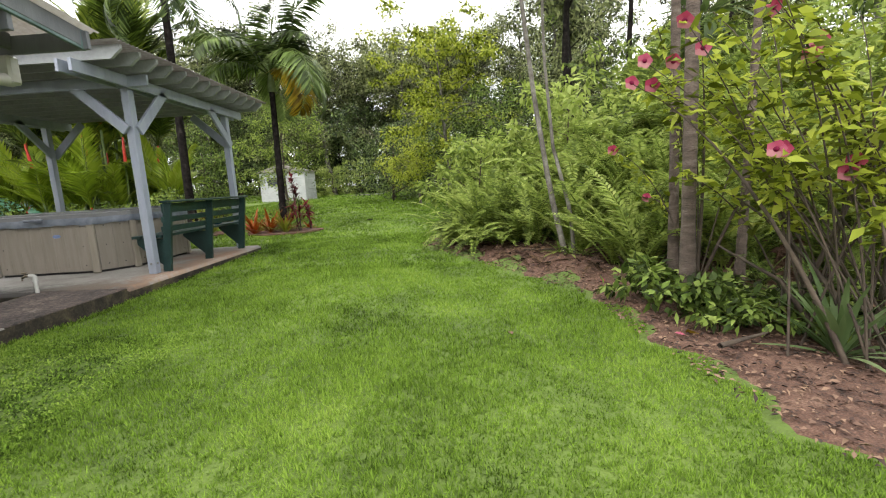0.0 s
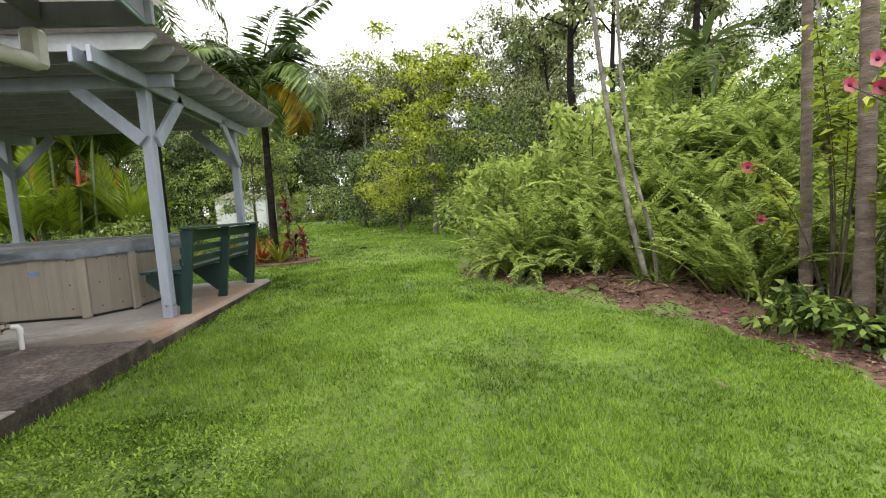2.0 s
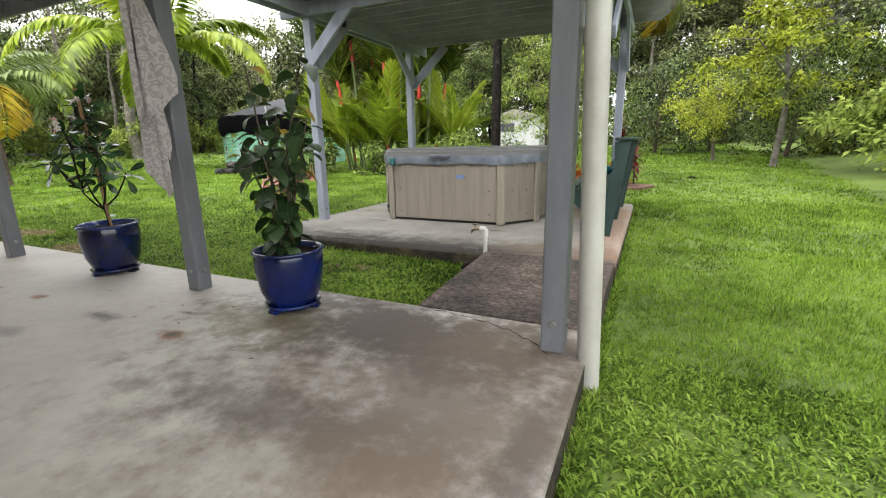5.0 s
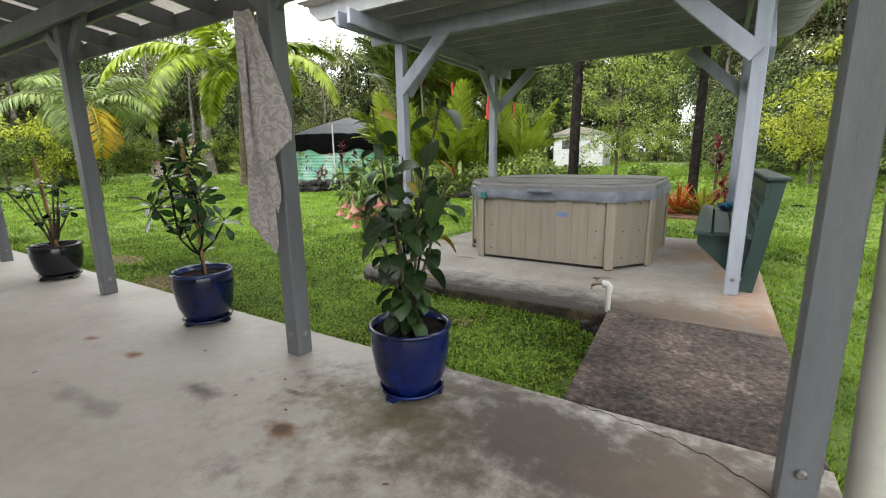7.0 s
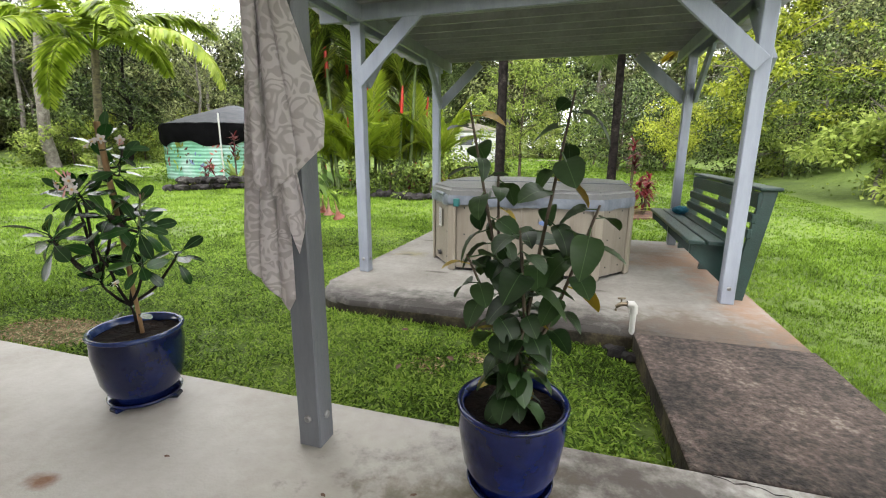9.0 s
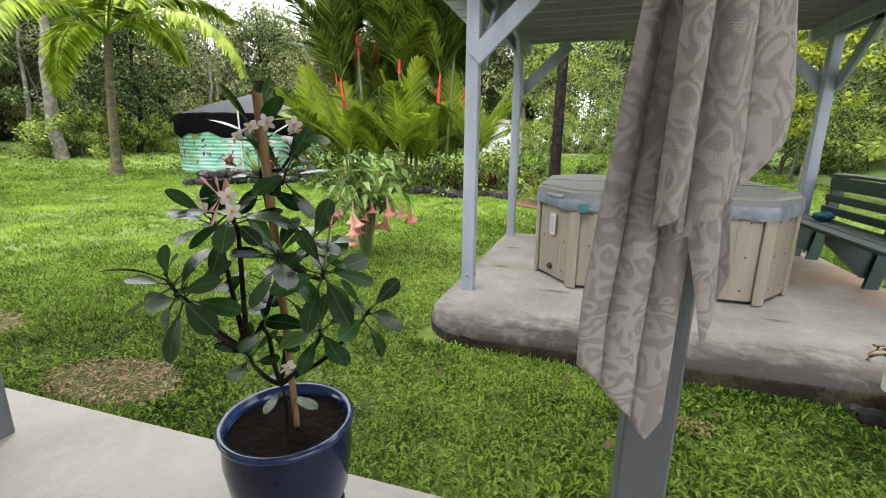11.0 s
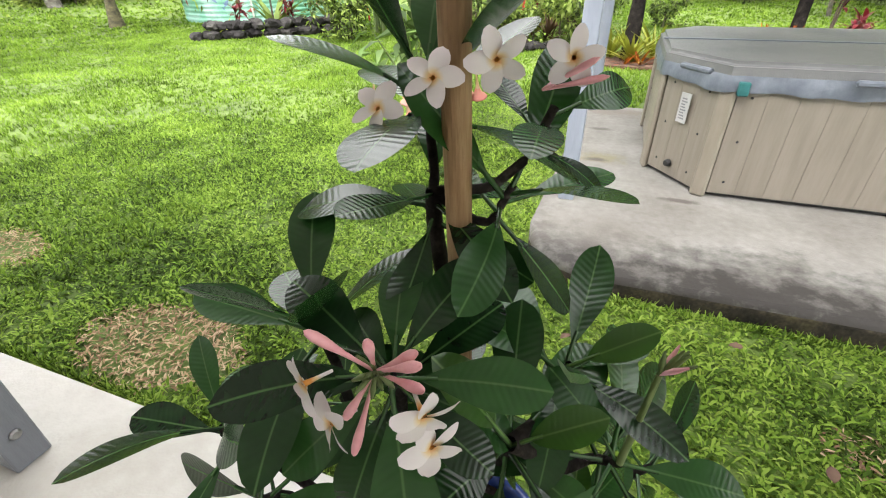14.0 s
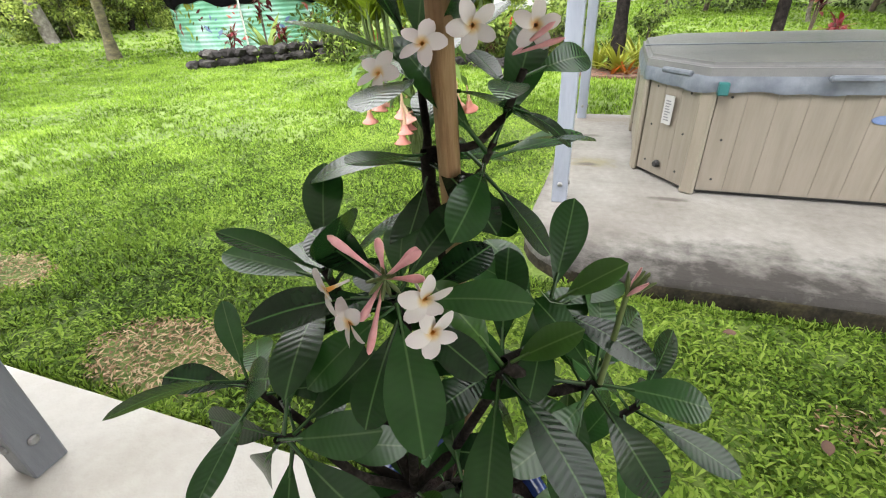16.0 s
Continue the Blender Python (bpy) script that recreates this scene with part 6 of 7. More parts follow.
fo = npmesh("flower", V, F, pm_, plum, "white plumeria flower with yellow throat", True)
FL = [((-7.495, 3.2, 1.815), 0), ((-7.452, 3.21, 1.83), 40), ((-7.541, 3.2, 1.79), 70), ((-7.534, 3.05, 1.645), 20), ((-7.514, 3.045, 1.618), 55), ((-7.447, 3.045, 1.657), 10), ((-7.445, 3.05, 1.62), 36), ((-7.405, 3.26, 1.825), 10), ((-7.36, 3.1, 1.2), 30)]
for i, (p, a) in enumerate(FL):
    o = fo if i == 0 else fo.copy()
    if i:
        scene.collection.objects.link(o)
    d = (Vector((-7.4 + 0.25 * math.sin(i * 2), 2.6, 2.0 + 0.3 * math.cos(i * 3))) - Vector(p)).normalized()
    if p[1] < 3.06 and p[2] > 1.5:
        d = Vector(((p[0] + 7.49) * 16, -0.75, 0.15 * (-1) ** i)).normalized()
    o.matrix_basis = Matrix.Translation(p) @ d.to_track_quat("Z", "Y").to_matrix().to_4x4() @ pose(0, 0, 0, 0, 0, a) @ Matrix.Scale(0.6, 4)
hub = Vector((-7.492, 3.07, 1.65))
for e in ((-7.522, 3.045, 1.7), (-7.482, 3.05, 1.7), (-7.446, 3.045, 1.697), (-7.504, 3.045, 1.583), (-7.51, 3.05, 1.615), (-7.447, 3.05, 1.67), (-7.455, 3.06, 1.69)):
    e = Vector(e)
    V, F = tube_np([hub.lerp(e, u) for u in (0, 0.25, 0.45, 0.6, 0.74, 0.87, 0.96, 1)], [0.0012, 0.0014, 0.0018, 0.0026, 0.0036, 0.0036, 0.0024, 0.0001], 12)
    npmesh("bud", V, F, M["budpink"], plum, "pink flower bud", True)
for i in range(14):
    d = Vector((rl.gauss(0, 1), rl.gauss(-0.4, 0.6), rl.gauss(0.2, 0.8))).normalized()
    V, F = tube_np([hub, hub + d * 0.013, hub + d * 0.019], [0.001, 0.0022, 0.001], 6)
    npmesh("small_bud", V, F, M["greenstem"], plum, "green flower bud", True)
hub2 = Vector((-7.287, 3.22, 1.565))
stem(plum, [NODES["right_low"][0], hub2], 0.004, 0.003, M["greenstem"], "flower_stalk")
for i in range(7):
    d = Vector((0.45 + rl.gauss(0, 0.35), rl.gauss(0, 0.4), 1)).normalized()
    V, F = tube_np([hub2, hub2 + d * 0.018, hub2 + d * 0.034], [0.0015, 0.003, 0.001], 7)
    npmesh("bud", V, F, M["budpink"] if i < 2 else M["greenstem"], plum, "pink flower bud", True)
for i, d in enumerate(((0.5, -0.2, 0.35), (0.6, 0.1, 0.5), (0.7, -0.1, 0.2))):
    h = Vector((-7.425, 3.26, 1.8))
    d = Vector(d).normalized()
    V, F = tube_np([h + d * u for u in (0, 0.015, 0.027, 0.038, 0.047, 0.052)], [0.0012, 0.0016, 0.0022, 0.003, 0.0024, 0.0001], 10)
    npmesh("bud", V, F, M["budpink"], plum, "pink flower bud", True)

# small plumeria in the dark pot
pl2 = empty("plumeria", None, "small sparse plumeria tied to a bamboo stake", "plumeria")
stem(pl2, [(P3[0] + 0.05, P3[1], SL + 0.28), (P3[0] - 0.12, P3[1], 1.75)], 0.017, 0.015, M["stake"], "support_stake", 10)
for i in range(9):
    a = i * 2.4
    p = Vector((P3[0] + math.cos(a) * rl.uniform(0.12, 0.36), P3[1] + math.sin(a) * rl.uniform(0.1, 0.3), rl.uniform(1.1, 1.5)))
    stem(pl2, [(P3[0], P3[1], SL + 0.3), (P3[0] + math.cos(a) * 0.06, P3[1] + math.sin(a) * 0.06, 1.0), p], 0.012, 0.007, M["twig"], "branch")
    for j in range(9):
        b = j * 2.4
        e = rl.uniform(-0.4, 0.8)
        put_leaf(PL[j % 4], pl2, p, (math.cos(b) * math.cos(e), math.sin(b) * math.cos(e), math.sin(e)), rl.gauss(0, 12), rl.uniform(0.7, 1.0))
o = fo.copy()
scene.collection.objects.link(o)
o.parent = pl2
o.matrix_basis = pose(P3[0] + 0.12, P3[1] - 0.08, 1.5, 60, 0, 20) @ Matrix.Scale(1.3, 4)

# hibiscus in the near blue pot
HL = [leaf_mesh("leaf", 0.115, 0.1, M["hib"], 10, dr, 0.4, 0.001, 0.2, 0.04) for dr in (0.3, 0.55, 0.8)]
HY = leaf_mesh("leaf", 0.1, 0.085, M["hibyellow"], 10, 0.5, 0.4, 0.001, 0.2, 0.04)
hib = empty("hibiscus", None, "potted hibiscus with large drooping heart-shaped leaves", "hibiscus")
for i, (ex, ey, ez) in enumerate(((-5.78, 3.22, 1.92), (-5.7, 3.34, 1.7), (-5.45, 3.32, 1.98), (-5.35, 3.2, 1.62), (-5.58, 3.06, 1.55), (-5.62, 3.4, 1.5), (-5.76, 3.12, 1.45))):
    p0 = Vector((P1[0] + 0.03 * math.cos(i), P1[1] + 0.03 * math.sin(i), SL + 0.32))
    e = Vector((ex, ey, ez))
    m_ = (p0 + e) / 2 + Vector((rl.gauss(0, 0.03), rl.gauss(0, 0.03), 0.05))
    stem(hib, [p0, m_, e], 0.009, 0.004, M["twig"], "branch", 7)
    for j in range(22):
        u = 0.08 + 0.92 * (j + 0.5) / 22
        p = p0.lerp(m_, u * 2) if u < 0.5 else m_.lerp(e, u * 2 - 1)
        a = j * 2.4 + i
        me = HY if (j + 3 * i) % 17 == 4 else HL[rl.randrange(3)]
        put_leaf(me, hib, p, (math.cos(a), math.sin(a), rl.uniform(-0.7, 0.35)), rl.gauss(0, 18), rl.uniform(0.55, 1.02))

# ---- towel on the post ----
def towel_sheet(xl, xr, zb, ztop, ydepth, folds, seed, deep=1.0, nu=60, nv=60):
    """A hanging cloth gathered at the top: xl, xr and zb give its sides and lower edge, ydepth its place in depth."""
    U, W = np.meshgrid(np.linspace(0, 1, nu), np.linspace(0, 1, nv), indexing="ij")
    Z = ztop + (zb(U) - ztop) * W
    Lx, Rx = xl(W), xr(W)
    X = Lx + (Rx - Lx) * U
    amp = deep * (0.006 + 0.016 * np.sin(np.pi * np.clip(0.12 + 0.8 * W, 0, 1)))
    pleat = np.abs(np.sin(U * folds * np.pi + seed + 0.5 * W)) ** 0.6 - 0.5
    Y = ydepth(X) - amp * pleat * 1.6 - 0.006 * np.sin(U * 5 + W * 6 + seed)
    V = np.stack([X, Y, Z], -1).reshape(-1, 3)
    i, j = np.meshgrid(np.arange(nu - 1), np.arange(nv - 1), indexing="ij")
    return V, np.stack([i * nv + j, (i + 1) * nv + j, (i + 1) * nv + j + 1, i * nv + j + 1], -1).reshape(-1, 4)


def towel_mat():
    m = ramp_mat("damask_terry_cloth", [(0.3, (0.78, 0.71, 0.72)), (0.6, (0.85, 0.785, 0.795)), (0.8, (0.88, 0.82, 0.83))], 4, 0.95, 0.9, bscale=420, fine=0.2, albedo=0.92)
    N, L = m.node_tree.nodes, m.node_tree.links
    b = N["Principled BSDF"]
    src = b.inputs["Base Color"].links[0].from_socket
    tc = N.new("ShaderNodeTexCoord")
    nz = N.new("ShaderNodeTexNoise")
    nz.inputs["Scale"].default_value, nz.inputs["Detail"].default_value, nz.inputs["Distortion"].default_value = 15, 0, 1.4
    L.new(tc.outputs["Object"], nz.inputs["Vector"])
    sn = N.new("ShaderNodeMath")
    sn.operation = "MULTIPLY"
    sn.inputs[1].default_value = 20
    L.new(nz.outputs["Fac"], sn.inputs[0])
    s2_ = N.new("ShaderNodeMath")
    s2_.operation = "SINE"
    L.new(sn.outputs[0], s2_.inputs[0])
    mr = N.new("ShaderNodeMapRange")
    mr.inputs["From Min"].default_value, mr.inputs["From Max"].default_value = -0.35, 0.55
    mr.inputs["To Max"].default_value = 0.7
    L.new(s2_.outputs[0], mr.inputs["Value"])
    mx = N.new("ShaderNodeMix")
    mx.data_type = "RGBA"
    mx.inputs["B"].default_value = (0.48, 0.42, 0.425, 1)
    L.new(mr.outputs["Result"], mx.inputs["Factor"])
    L.new(src, mx.inputs["A"])
    L.new(mx.outputs["Result"], b.inputs["Base Color"])
    return m


M["towel"] = towel_mat()
tw = empty("towel", None, "grey damask-patterned bath towel hanging from a post hook", "towel")
wid = lambda W: np.clip(W * 1.15, 0, 1) ** 0.85
falls = {
    "back_fall": towel_sheet(lambda W: -6.525 - 0.115 * wid(W), lambda W: -6.455 - 0.005 * W, lambda U: 1.33 - 0.17 * np.clip(U / 0.85, 0, 1) ** 1.2 + 0.05 * np.clip((U - 0.85) / 0.15, 0, 1), 2.43, lambda X: 3.145 - 0.2 * np.clip(-6.5 - X, 0, 1), 2.6, 0.4),
    "lower_fall": towel_sheet(lambda W: -6.5 + 0.01 * W, lambda W: -6.44 + 0.06 * W, lambda U: 1.62 - 0.22 * np.clip(1 - np.abs(U - 0.7) / 0.45, 0, 1), 2.0, lambda X: 3.115 + 0.25 * np.clip(X + 6.46, 0, 1), 1.7, 1.2, 0.8),
    "front_fall": towel_sheet(lambda W: -6.505 + 0.01 * W, lambda W: -6.435 + 0.12 * wid(W), lambda U: 1.63 + 0.17 * U ** 1.3, 2.435, lambda X: 3.085 + 0.75 * np.clip(X + 6.44, 0, 1), 2.2, 2.1),
    "front_pleat": towel_sheet(lambda W: -6.515 - 0.015 * W, lambda W: -6.48 - 0.005 * W, lambda U: 1.64 + 0.03 * U, 2.43, lambda X: 3.062 + 0 * X, 1.0, 0.0, 1.3, 16),
}
for key, (V, F) in falls.items():
    md = npmesh(key, V, F, M["towel"], tw, smooth=True).modifiers.new("thickness", "SOLIDIFY")
    md.thickness = 0.006
bm = bmesh.new()
lathe(bm, [(0.0, 0.0), (0.004, 0.0), (0.004, 0.06), (0.008, 0.062), (0.008, 0.07), (0, 0.07)], 10)
bmesh.ops.transform(bm, matrix=pose(-6.475, 3.19, 2.42, 80, 0, 0), verts=bm.verts)
tagged(part("hook", bm, M["metal"]), "small steel hook screwed into the post", "hook")

# ---- mulch bed plants ----
ag = strap_plant("spider_plant", 34, 0.62, 0.045, M["spider"], "pale green spiky strap-leaved plant in the mulch", 81, (0.25, 1.45), 0.35, 6)
ag.matrix_basis = pose(2.5, 2.85, gz(2.5, 2.85) + 0.01)
ag2 = strap_plant("spider_plant", 16, 0.35, 0.04, M["fern"], "small green strap-leaved plant at a tree's foot", 82, (0.2, 1.2), 0.5)
place(ag2, [(1.55, 6.0), (1.7, 5.9), (1.45, 6.15)], (0.8, 1.1), "plants at the tree's foot")
gc = tree("ground_cover", 0.34, 0.36, 0.01, M["leaf_mid"], M["greenstem"], "low leafy green ground cover in the mulch", 26, 16, 0.09, 0.02, 0.6, 0.02, 83, "ground cover")
place(gc, [(1.95, 3.55), (2.2, 3.4), (2.45, 3.55), (1.9, 4.2), (2.7, 3.3), (2.35, 3.75), (2.1, 4.35)], (0.8, 1.2), "ground cover")
for i, (pts, r) in enumerate((([(1.55, 6.05, 0.2), (1.35, 6.2, 1.3), (1.2, 6.4, 2.6), (1.05, 6.5, 4.2), (1.1, 6.6, 6.0)], 0.042), ([(1.62, 6.0, 0.2), (1.6, 6.1, 1.0), (1.4, 6.2, 1.9), (1.32, 6.3, 3.2), (1.35, 6.4, 5.5)], 0.03))):
    th = empty("sapling", None, "slender pale-barked sapling leaning over the ferns", "tree", "saplings")
    stem(th, pts, r, r * 0.55, M["bark"], "trunk", 10)
    top = np.array(pts[-1])
    n = 260
    o_ = RNG.normal(0, 0.45, (n, 3))
    V, F = leaves(top + o_ + [0, 0, 0.3], unit(o_) - [0, 0, 0.3], RNG.normal(0, 0.5, (n, 3)) + [0, 0, 1], RNG.uniform(0.1, 0.2, n), 0.07)
    npmesh("crown", V, F, M["leaf_olive"], th)

al = empty("allamanda_shrub", None, "sprawling shrub with pink trumpet flowers and yellowing leaves", "flowering shrub")
FLW = [(1.37, 3.46, 2.15), (1.48, 3.36, 2.11), (1.41, 3.33, 2.27), (1.53, 3.01, 2.43), (1.65, 4.63, 1.73), (2.195, 5.1, 1.2), (2.09, 2.7, 2.1), (2.14, 2.72, 2.18), (1.92, 2.7, 1.58), (1.99, 2.75, 1.58), (2.34, 2.7, 1.42), (2.4, 2.72, 1.48), (1.86, 2.7, 2.37), (1.75, 3.2, 2.3), (1.6, 3.3, 2.25)]
rg = np.random.default_rng(91)
LPs, LDs, st = [], [], []
ends = [np.array(p) for p in FLW] + [np.array([rg.uniform(1.7, 3.4), rg.uniform(2.3, 4.2), rg.uniform(1.3, 2.9)]) for _ in range(46)]
for i, e in enumerate(ends):
    b = np.array([2.75 + rg.normal(0, 0.22), 3.0 + rg.normal(0, 0.3), 0.15]) if e[1] < 4 else np.array([2.5, 4.6, 0.2])
    m_ = (b + e) / 2 + [0.1, 0, 0.35 + 0.2 * rg.random()]
    u = np.linspace(0, 1, 9)[:, None]
    C = (1 - u) ** 2 * b + 2 * u * (1 - u) * m_ + u ** 2 * e
    st.append(tube_np(C, np.linspace(0.009 if i % 5 else 0.02, 0.003, 9), 6))
    for j in range(44):
        w = rg.uniform(0.4, 1.0) ** 0.8
        k = w * 8
        p = C[int(k)] + (C[min(8, int(k) + 1)] - C[int(k)]) * (k % 1)
        LPs.append(p + rg.normal(0, 0.035, 3))
        LDs.append(np.append(rg.normal(0, 1, 2), rg.uniform(-0.6, 0.5)))
for V, F in st:
    npmesh("branch", V, F, M["twig"], al, smooth=True)
n = len(LPs)
V, F = leaves(LPs, LDs, rg.normal(0, 0.45, (n, 3)) + [0, 0, 1], rg.uniform(0.07, 0.14, n), rg.uniform(0.035, 0.065, n), 0.2)
npmesh("foliage", V, F, M["leaf_lime"], al)
parts_ = []
for k in range(5):
    a = k * 2 * math.pi / 5
    parts_.append(blade_leaf((0, 0, 0), (math.cos(a), math.sin(a), 0.5), (-0.5 * math.cos(a), -0.5 * math.sin(a), 1), 0.055, 0.055, 4, 0.3, 0.65, 0, 0.1))
parts_.append(tube_np([(0, 0, -0.05), (0, 0, -0.02), (0, 0, 0.004)], [0.005, 0.009, 0.013], 8))
V, F = join(parts_)
ff = npmesh("flower", V, F, M["pink"], al, "pink trumpet flower", True)
V, F = tube_np([(0, 0, 0.004), (0, 0, 0.012), (0, 0, 0.013)], [0.013, 0.016, 0.001], 10)
th_ = npmesh("throat", V, F, M["magenta"], ff, "magenta flower throat", True)
for i, p in enumerate(FLW):
    d = (Vector((0.2, 0.6, 1.6)) - Vector(p)).normalized() + Vector((rl.gauss(0, 0.3), rl.gauss(0, 0.3), rl.gauss(0, 0.2)))
    m_ = Matrix.Translation(p) @ d.to_track_quat("Z", "Y").to_matrix().to_4x4()
    if i == 0:
        ff.matrix_basis = m_
    else:
        c = copy_thing(ff, m_)
# fallen sticks on the bed
for i, pts in enumerate(([(2.6, 3.2, 0.3), (2.45, 3.35, 0.62), (2.2, 3.75, 0.85)], [(2.05, 5.2, 0.35), (1.85, 5.5, 0.7)], [(1.0, 6.5, 0.45), (1.5, 6.2, 0.48), (1.9, 6.3, 0.4)], [(1.75, 2.9, 0.3), (2.2, 3.1, 0.3)])):
    th = empty("fallen_branch", None, "bare grey-brown fallen branch in the bed", "branch", "fallen branches")
    stem(th, pts, 0.02, 0.009, M["twig"], "wood", 7)

# ---- ground litter and grass ----
def mask_free(x, y, margin=0.0):
    """True where lawn grass grows."""
    d = x - np.interp(y, EDGE_Y, EDGE_X) - 0.1 * np.sin(y * 5.3) - 0.07 * np.sin(y * 11 + 1)
    ok = d < 0.02
    ok &= ~((x < -3.86) & (y < 3.54 + margin))
    ok &= ~((x > -4.95) & (x < -3.86) & (y >= 3.5) & (y < 5.0))
    ok &= ~((x > -7.72) & (x < -3.86) & (y > 4.97) & (y < 8.6))
    for cx_, cy_, rx_, ry_ in ((-4.6, 11.8, 1.0, 0.75), (-7.1, 11.9, 0.95, 0.7), (-9.15, 3.85, 0.42, 0.24), (-10.95, 4.15, 0.4, 0.2)):
        ok &= ((x - cx_) / rx_) ** 2 + ((y - cy_) / ry_) ** 2 > 1
    return ok


def blades(zones, lean, per, tri=True):
    """Grass in tufts: per blades spring from each tuft and lean outward from it."""
    vs = []
    for x0, x1, y0, y1, dens, L0, W0 in zones:
        n = int(dens * (x1 - x0) * (y1 - y0) / per)
        cx_, cy_ = np.repeat(RNG.uniform(x0, x1, n), per), np.repeat(RNG.uniform(y0, y1, n), per)
        high = np.repeat(RNG.uniform(0.55, 1.3, n), per)
        n *= per
        a = RNG.uniform(0, 2 * np.pi, n)
        r = L0 * 0.35 * np.sqrt(RNG.random(n))
        x, y = cx_ + r * np.cos(a), cy_ + r * np.sin(a)
        k = mask_free(x, y)
        x, y, a, high = x[k], y[k], a[k], high[k]
        n = len(x)
        a = a + RNG.normal(0, 0.6, n)
        lush = np.sin(x * 1.7 + np.sin(y * 1.3)) * np.sin(y * 1.9 + 1.1 * np.sin(x * 0.8)) + 0.5 * np.sin(x * 5.1 + y * 2) * np.sin(y * 4.7 - x)
        L = L0 * RNG.uniform(0.6, 1.25, n) * high * (1 + 0.25 * lush)
        P = np.stack([x, y, ground_z(x, y) - 0.004], -1)
        e = RNG.uniform(lean[0], lean[1], n)
        D = np.stack([np.cos(a) * np.cos(e), np.sin(a) * np.cos(e), np.sin(e)], -1)
        S = np.stack([-np.sin(a), np.cos(a), np.zeros(n)], -1) * (W0 * RNG.uniform(0.7, 1.3, n))[:, None] / 2
        if tri:
            vs.append(np.stack([P - S, P + S, P + D * L[:, None]], 1))
        else:
            m = P + D * (L * 0.55)[:, None]
            m[:, 2] += L * 0.1
            vs.append(np.stack([P, m + S, P + D * L[:, None] - np.array([0, 0, 0.22]) * L[:, None], m - S], 1))
    V = np.concatenate(vs)
    k = V.shape[1]
    return V.reshape(-1, 3), np.arange(len(V) * k).reshape(-1, k)


V, F = blades([(-9.9, -5.0, 3.54, 5.0, 7600, 0.06, 0.0115), (-10.6, -7.72, 5.0, 7.4, 6400, 0.056, 0.0115), (-12.5, -9.9, 3.54, 7.0, 5000, 0.058, 0.0115), (-10.6, -7.6, 7.4, 9.4, 4200, 0.058, 0.0125), (-3.9, -2.2, 0.6, 3.6, 7500, 0.048, 0.0095)], (0.05, 0.95), 7, False)
tagged(npmesh("grass_broad", V, F, M["grass"]), "broad-bladed green lawn grass by the patio", "grass", kind="stuff")
V, F = blades([(-2.4, 1.8, 0.3, 3.2, 14000, 0.038, 0.0075), (-3.9, 1.6, 3.2, 6.4, 9000, 0.042, 0.0085), (-3.9, 0.9, 6.2, 10.0, 3000, 0.05, 0.015), (-12, 0.5, 8.6, 18.0, 1000, 0.055, 0.02), (-9.9, -3.86, 8.6, 13, 500, 0.07, 0.024),
               (-20, -10.0, 3.6, 14.0, 1700, 0.055, 0.018), (-4.2, 3.0, -2.5, 0.3, 1500, 0.055, 0.012), (-13, 1.5, 18.0, 32.0, 260, 0.08, 0.05), (-32, -20, 4.0, 16.0, 320, 0.08, 0.05), (-20, -12, 14, 22, 260, 0.08, 0.05),
               (-18, 2, 32.0, 43.0, 60, 0.12, 0.08), (-34, -20, 16.0, 26.0, 60, 0.12, 0.08), (-42, -32, 4.0, 18.0, 40, 0.12, 0.08)], (0.3, 1.3), 5)
tagged(npmesh("grass_fine", V, F, M["grassfine"]), "short mown green lawn grass", "grass", kind="stuff")
# taller tufts along the slab edges and trunks
ex, ey = [], []
for (xa, ya), (xb, yb), n in (((-3.83, 2.0), (-3.83, 8.5), 2600), ((-9.9, 3.56), (-4.9, 3.56), 2200), ((-7.75, 4.93), (-4.95, 4.93), 900), ((-4.93, 3.55), (-4.93, 4.9), 500)):
    u = RNG.random(n)
    ex.append(xa + (xb - xa) * u + RNG.normal(0, 0.012, n))
    ey.append(ya + (yb - ya) * u + np.abs(RNG.normal(0, 0.015, n)) * (1 if ya < 4 else -1))
ex, ey = np.concatenate(ex), np.concatenate(ey)
n = len(ex)
V, F = leaves(np.stack([ex, ey, ground_z(ex, ey)], -1), RNG.normal(0, 0.5, (n, 3)) + [0, 0, 0.9], RNG.normal(0, 1, (n, 3)), RNG.uniform(0.03, 0.075, n), 0.008, 0.25)
tagged(npmesh("grass_edge", V, F, M["grass"]), "untrimmed grass tufts along the concrete edges", "grass", kind="stuff")
# dry leaves on the mulch
n = 11000
y = RNG.uniform(0.5, 8.6, n)
x = np.interp(y, EDGE_Y, EDGE_X) + RNG.uniform(-0.08, 2.6, n) ** 1.0
V, F = leaves(np.stack([x, y, ground_z(x, y) + 0.03 + 0.012 * RNG.random(n)], -1), np.append(RNG.normal(0, 1, (n, 2)), RNG.normal(0, 0.15, (n, 1)), 1), RNG.normal(0, 0.25, (n, 3)) + [0, 0, 1], RNG.uniform(0.02, 0.065, n), RNG.uniform(0.01, 0.028, n), 0.1, 0.3)
tagged(npmesh("leaf_litter", V, F, M["litter"]), "dry brown fallen leaves on the mulch", "leaf litter", kind="stuff")
vs = []
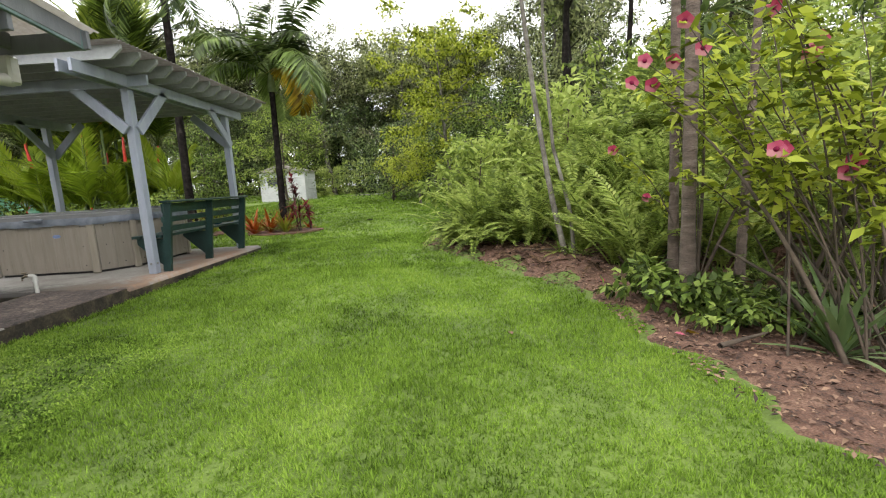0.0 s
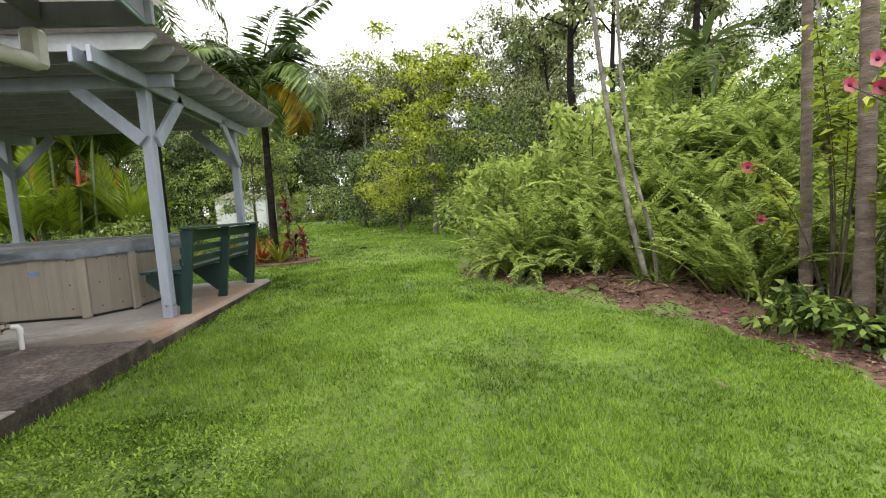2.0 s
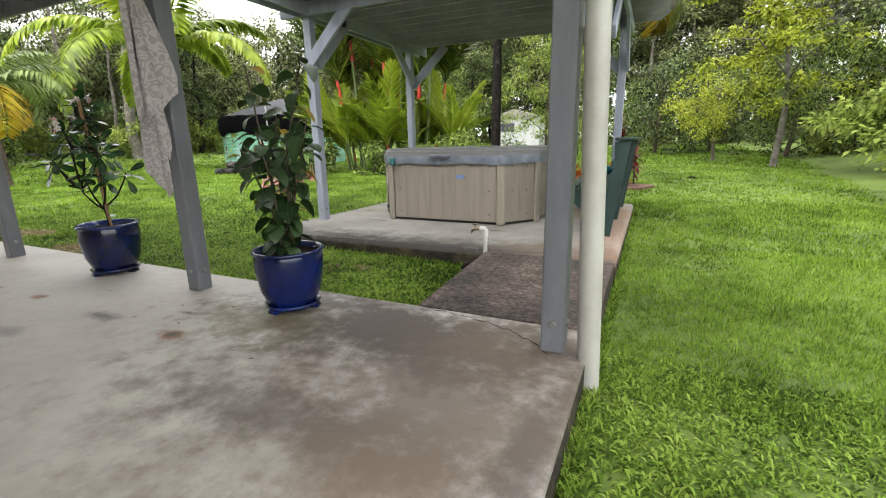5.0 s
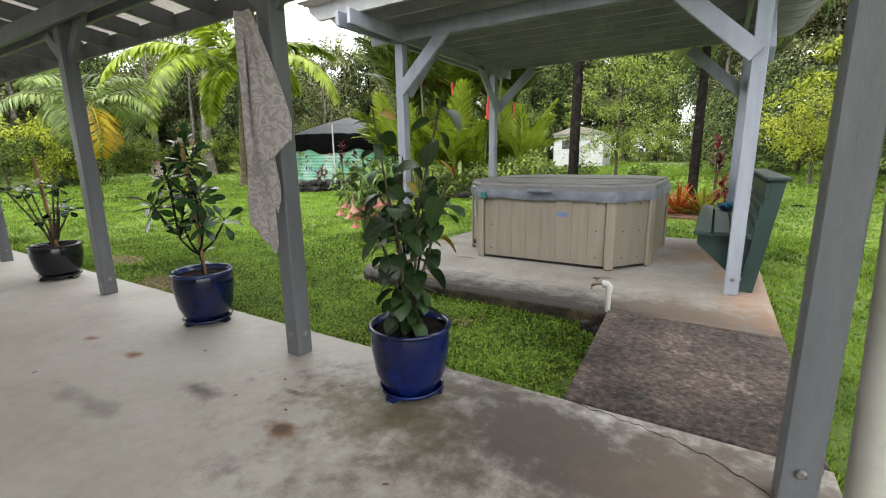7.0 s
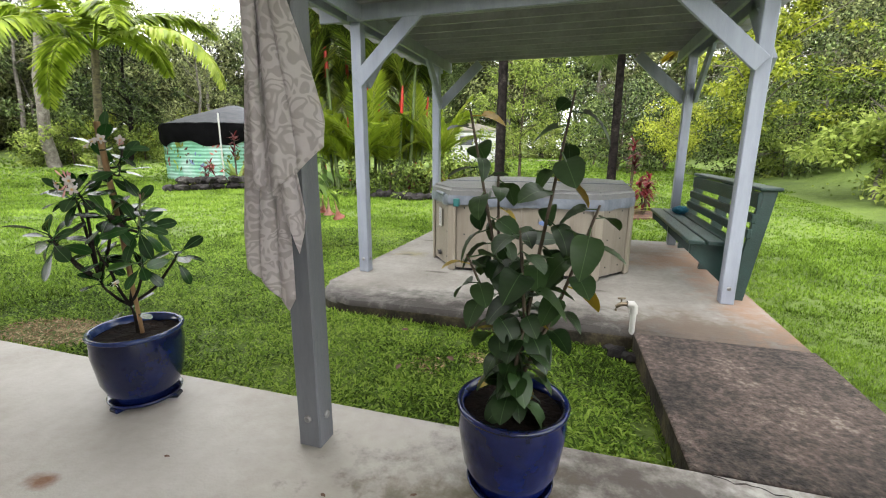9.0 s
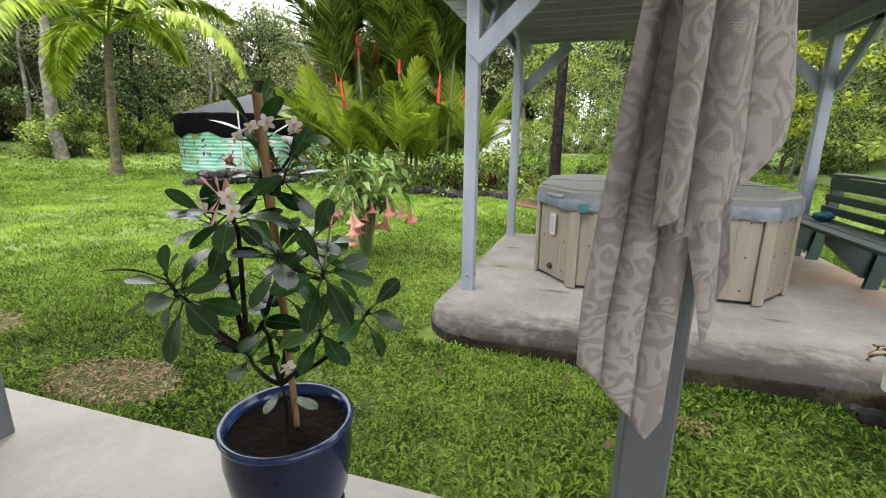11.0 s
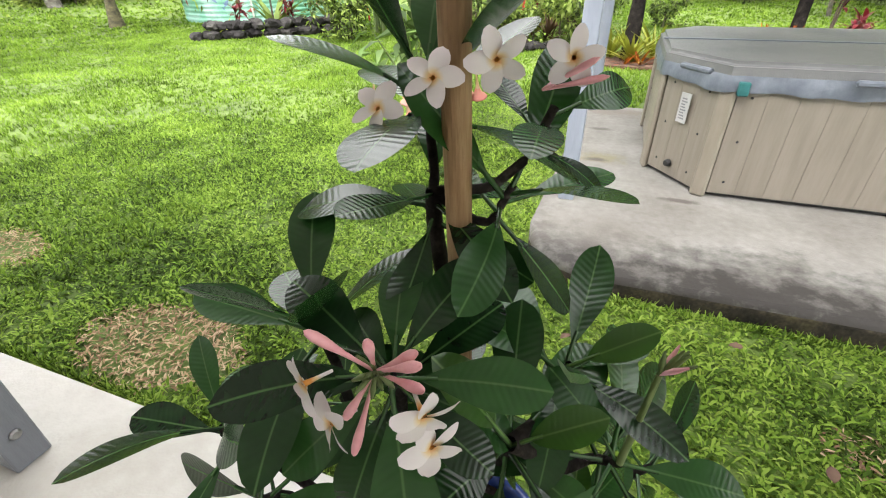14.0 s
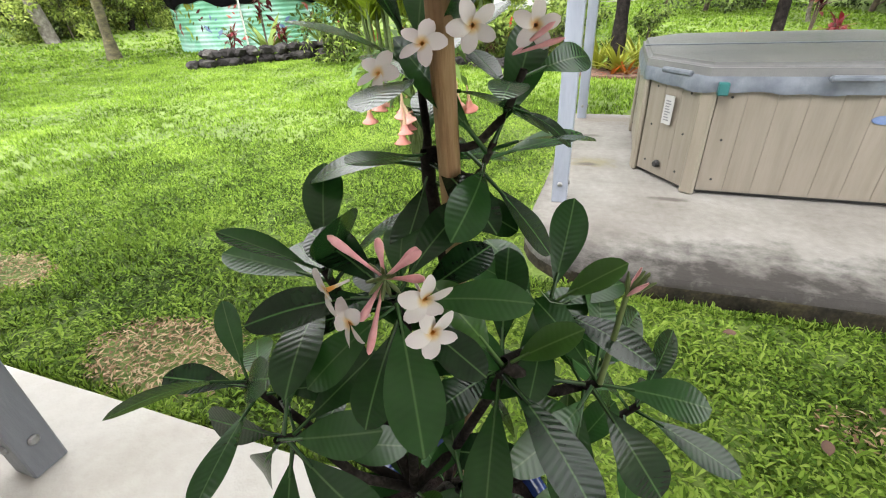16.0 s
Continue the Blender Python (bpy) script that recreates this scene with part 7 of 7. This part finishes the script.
for cx_, cy_, rx_, ry_, k in ((-9.15, 3.85, 0.45, 0.26, 1500), (-10.95, 4.15, 0.45, 0.22, 900), (-6.3, 4.3, 0.14, 0.1, 120), (-6.0, 4.5, 0.1, 0.08, 90)):
    a, r = RNG.uniform(0, 2 * np.pi, k), np.sqrt(RNG.random(k))
    px, py = cx_ + rx_ * r * np.cos(a), cy_ + ry_ * r * np.sin(a)
    vs.append(np.stack([px, py, ground_z(px, py) + 0.01 + 0.02 * RNG.random(k)], -1))
P = np.concatenate(vs)
n = len(P)
V, F = leaves(P, np.append(RNG.normal(0, 1, (n, 2)), RNG.normal(0, 0.2, (n, 1)), 1), RNG.normal(0, 0.3, (n, 3)) + [0, 0, 1], RNG.uniform(0.02, 0.06, n), RNG.uniform(0.004, 0.012, n), 0.1)
tagged(npmesh("dead_thatch", V, F, M["straw"]), "dead straw-coloured thatch where grass has died", "thatch", kind="stuff")


def fallen(x, y, L, W, mat, label):
    V, F = blade_leaf((0, 0, 0), (1, 0, 0.1), (0, 0, 1), L, W, 6, 0.15, 0.5, 0.002, 0.3)
    o = npmesh("fallen_leaf", V, F, mat, smooth=True)
    o.matrix_basis = pose(x, y, gz(x, y) + 0.05, R.gauss(0, 12), R.gauss(0, 12), R.random() * 360)
    tagged(o, label, "leaf", "fallen leaves")


fallen(1.78, 3.22, 0.12, 0.09, M["palmyellow"], "large yellow fallen leaf on the bed's edge")
fallen(1.62, 3.25, 0.07, 0.04, M["pink"], "faded pink fallen petal on the bed")
fallen(1.6, 4.9, 0.06, 0.05, M["pink"], "faded pink fallen petal on the bed")
for x, y in ((-6.61, 4.72), (-6.45, 4.11), (-6.2, 4.4), (-5.9, 4.6), (-7.4, 4.5), (0.4, 3.3), (-2.2, 4.2), (-8.3, 5.0)):
    fallen(x, y, 0.06, 0.038, M["litter"], "curled dry brown leaf on the grass")
bm = bmesh.new()
bmesh.ops.create_icosphere(bm, subdivisions=2, radius=0.12)
for v in bm.verts:
    v.co *= 1 + 0.4 * noise.noise(v.co * 9)
    v.co.z *= 0.35
bmesh.ops.translate(bm, vec=(-2.7, 14.1, gz(-2.7, 14.1) + 0.01), verts=bm.verts)
tagged(part("soil_mound", bm, M["soil"]), "small dark mound of soil on the lawn", "mound")

cy = strap_plant("croton", 26, 0.75, 0.11, M["bromy"], "mottled yellow-green broad-leaved garden plant", 68, (0.5, 1.45), 0.3)
place(cy, [(-9.3, 14.4), (-10.2, 15.2), (-8.7, 15.2)], (0.9, 1.4), "garden plants behind the stones")
cr = strap_plant("cordyline", 26, 0.6, 0.09, M["fernbrown"], "bronze-leaved garden plant by the stones", 69, (0.5, 1.45), 0.3)
place(cr, [(-9.9, 14.2), (-8.3, 14.3), (-8.9, 13.9)], (0.9, 1.3), "bronze garden plants")

# bits of dry leaf on the patio
for x, y in ((-6.25, 2.95), (-6.1, 2.9), (-5.95, 3.05), (-6.35, 2.7), (-7.6, 2.3), (-5.3, 2.6), (-6.0, 2.75), (-7.0, 2.95)):
    V, F = blade_leaf((0, 0, 0), (1, 0, 0.05), (0, 0, 1), 0.03, 0.014, 4, 0.1, 0.5, 0.001, 0.3)
    o = npmesh("leaf_bit", V, F, M["litter"], smooth=True)
    o.matrix_basis = pose(x, y, SL + 0.004, 0, 0, R.random() * 360)
    tagged(o, "tiny dry leaf bit on the concrete", "leaf", "leaf bits on the patio")
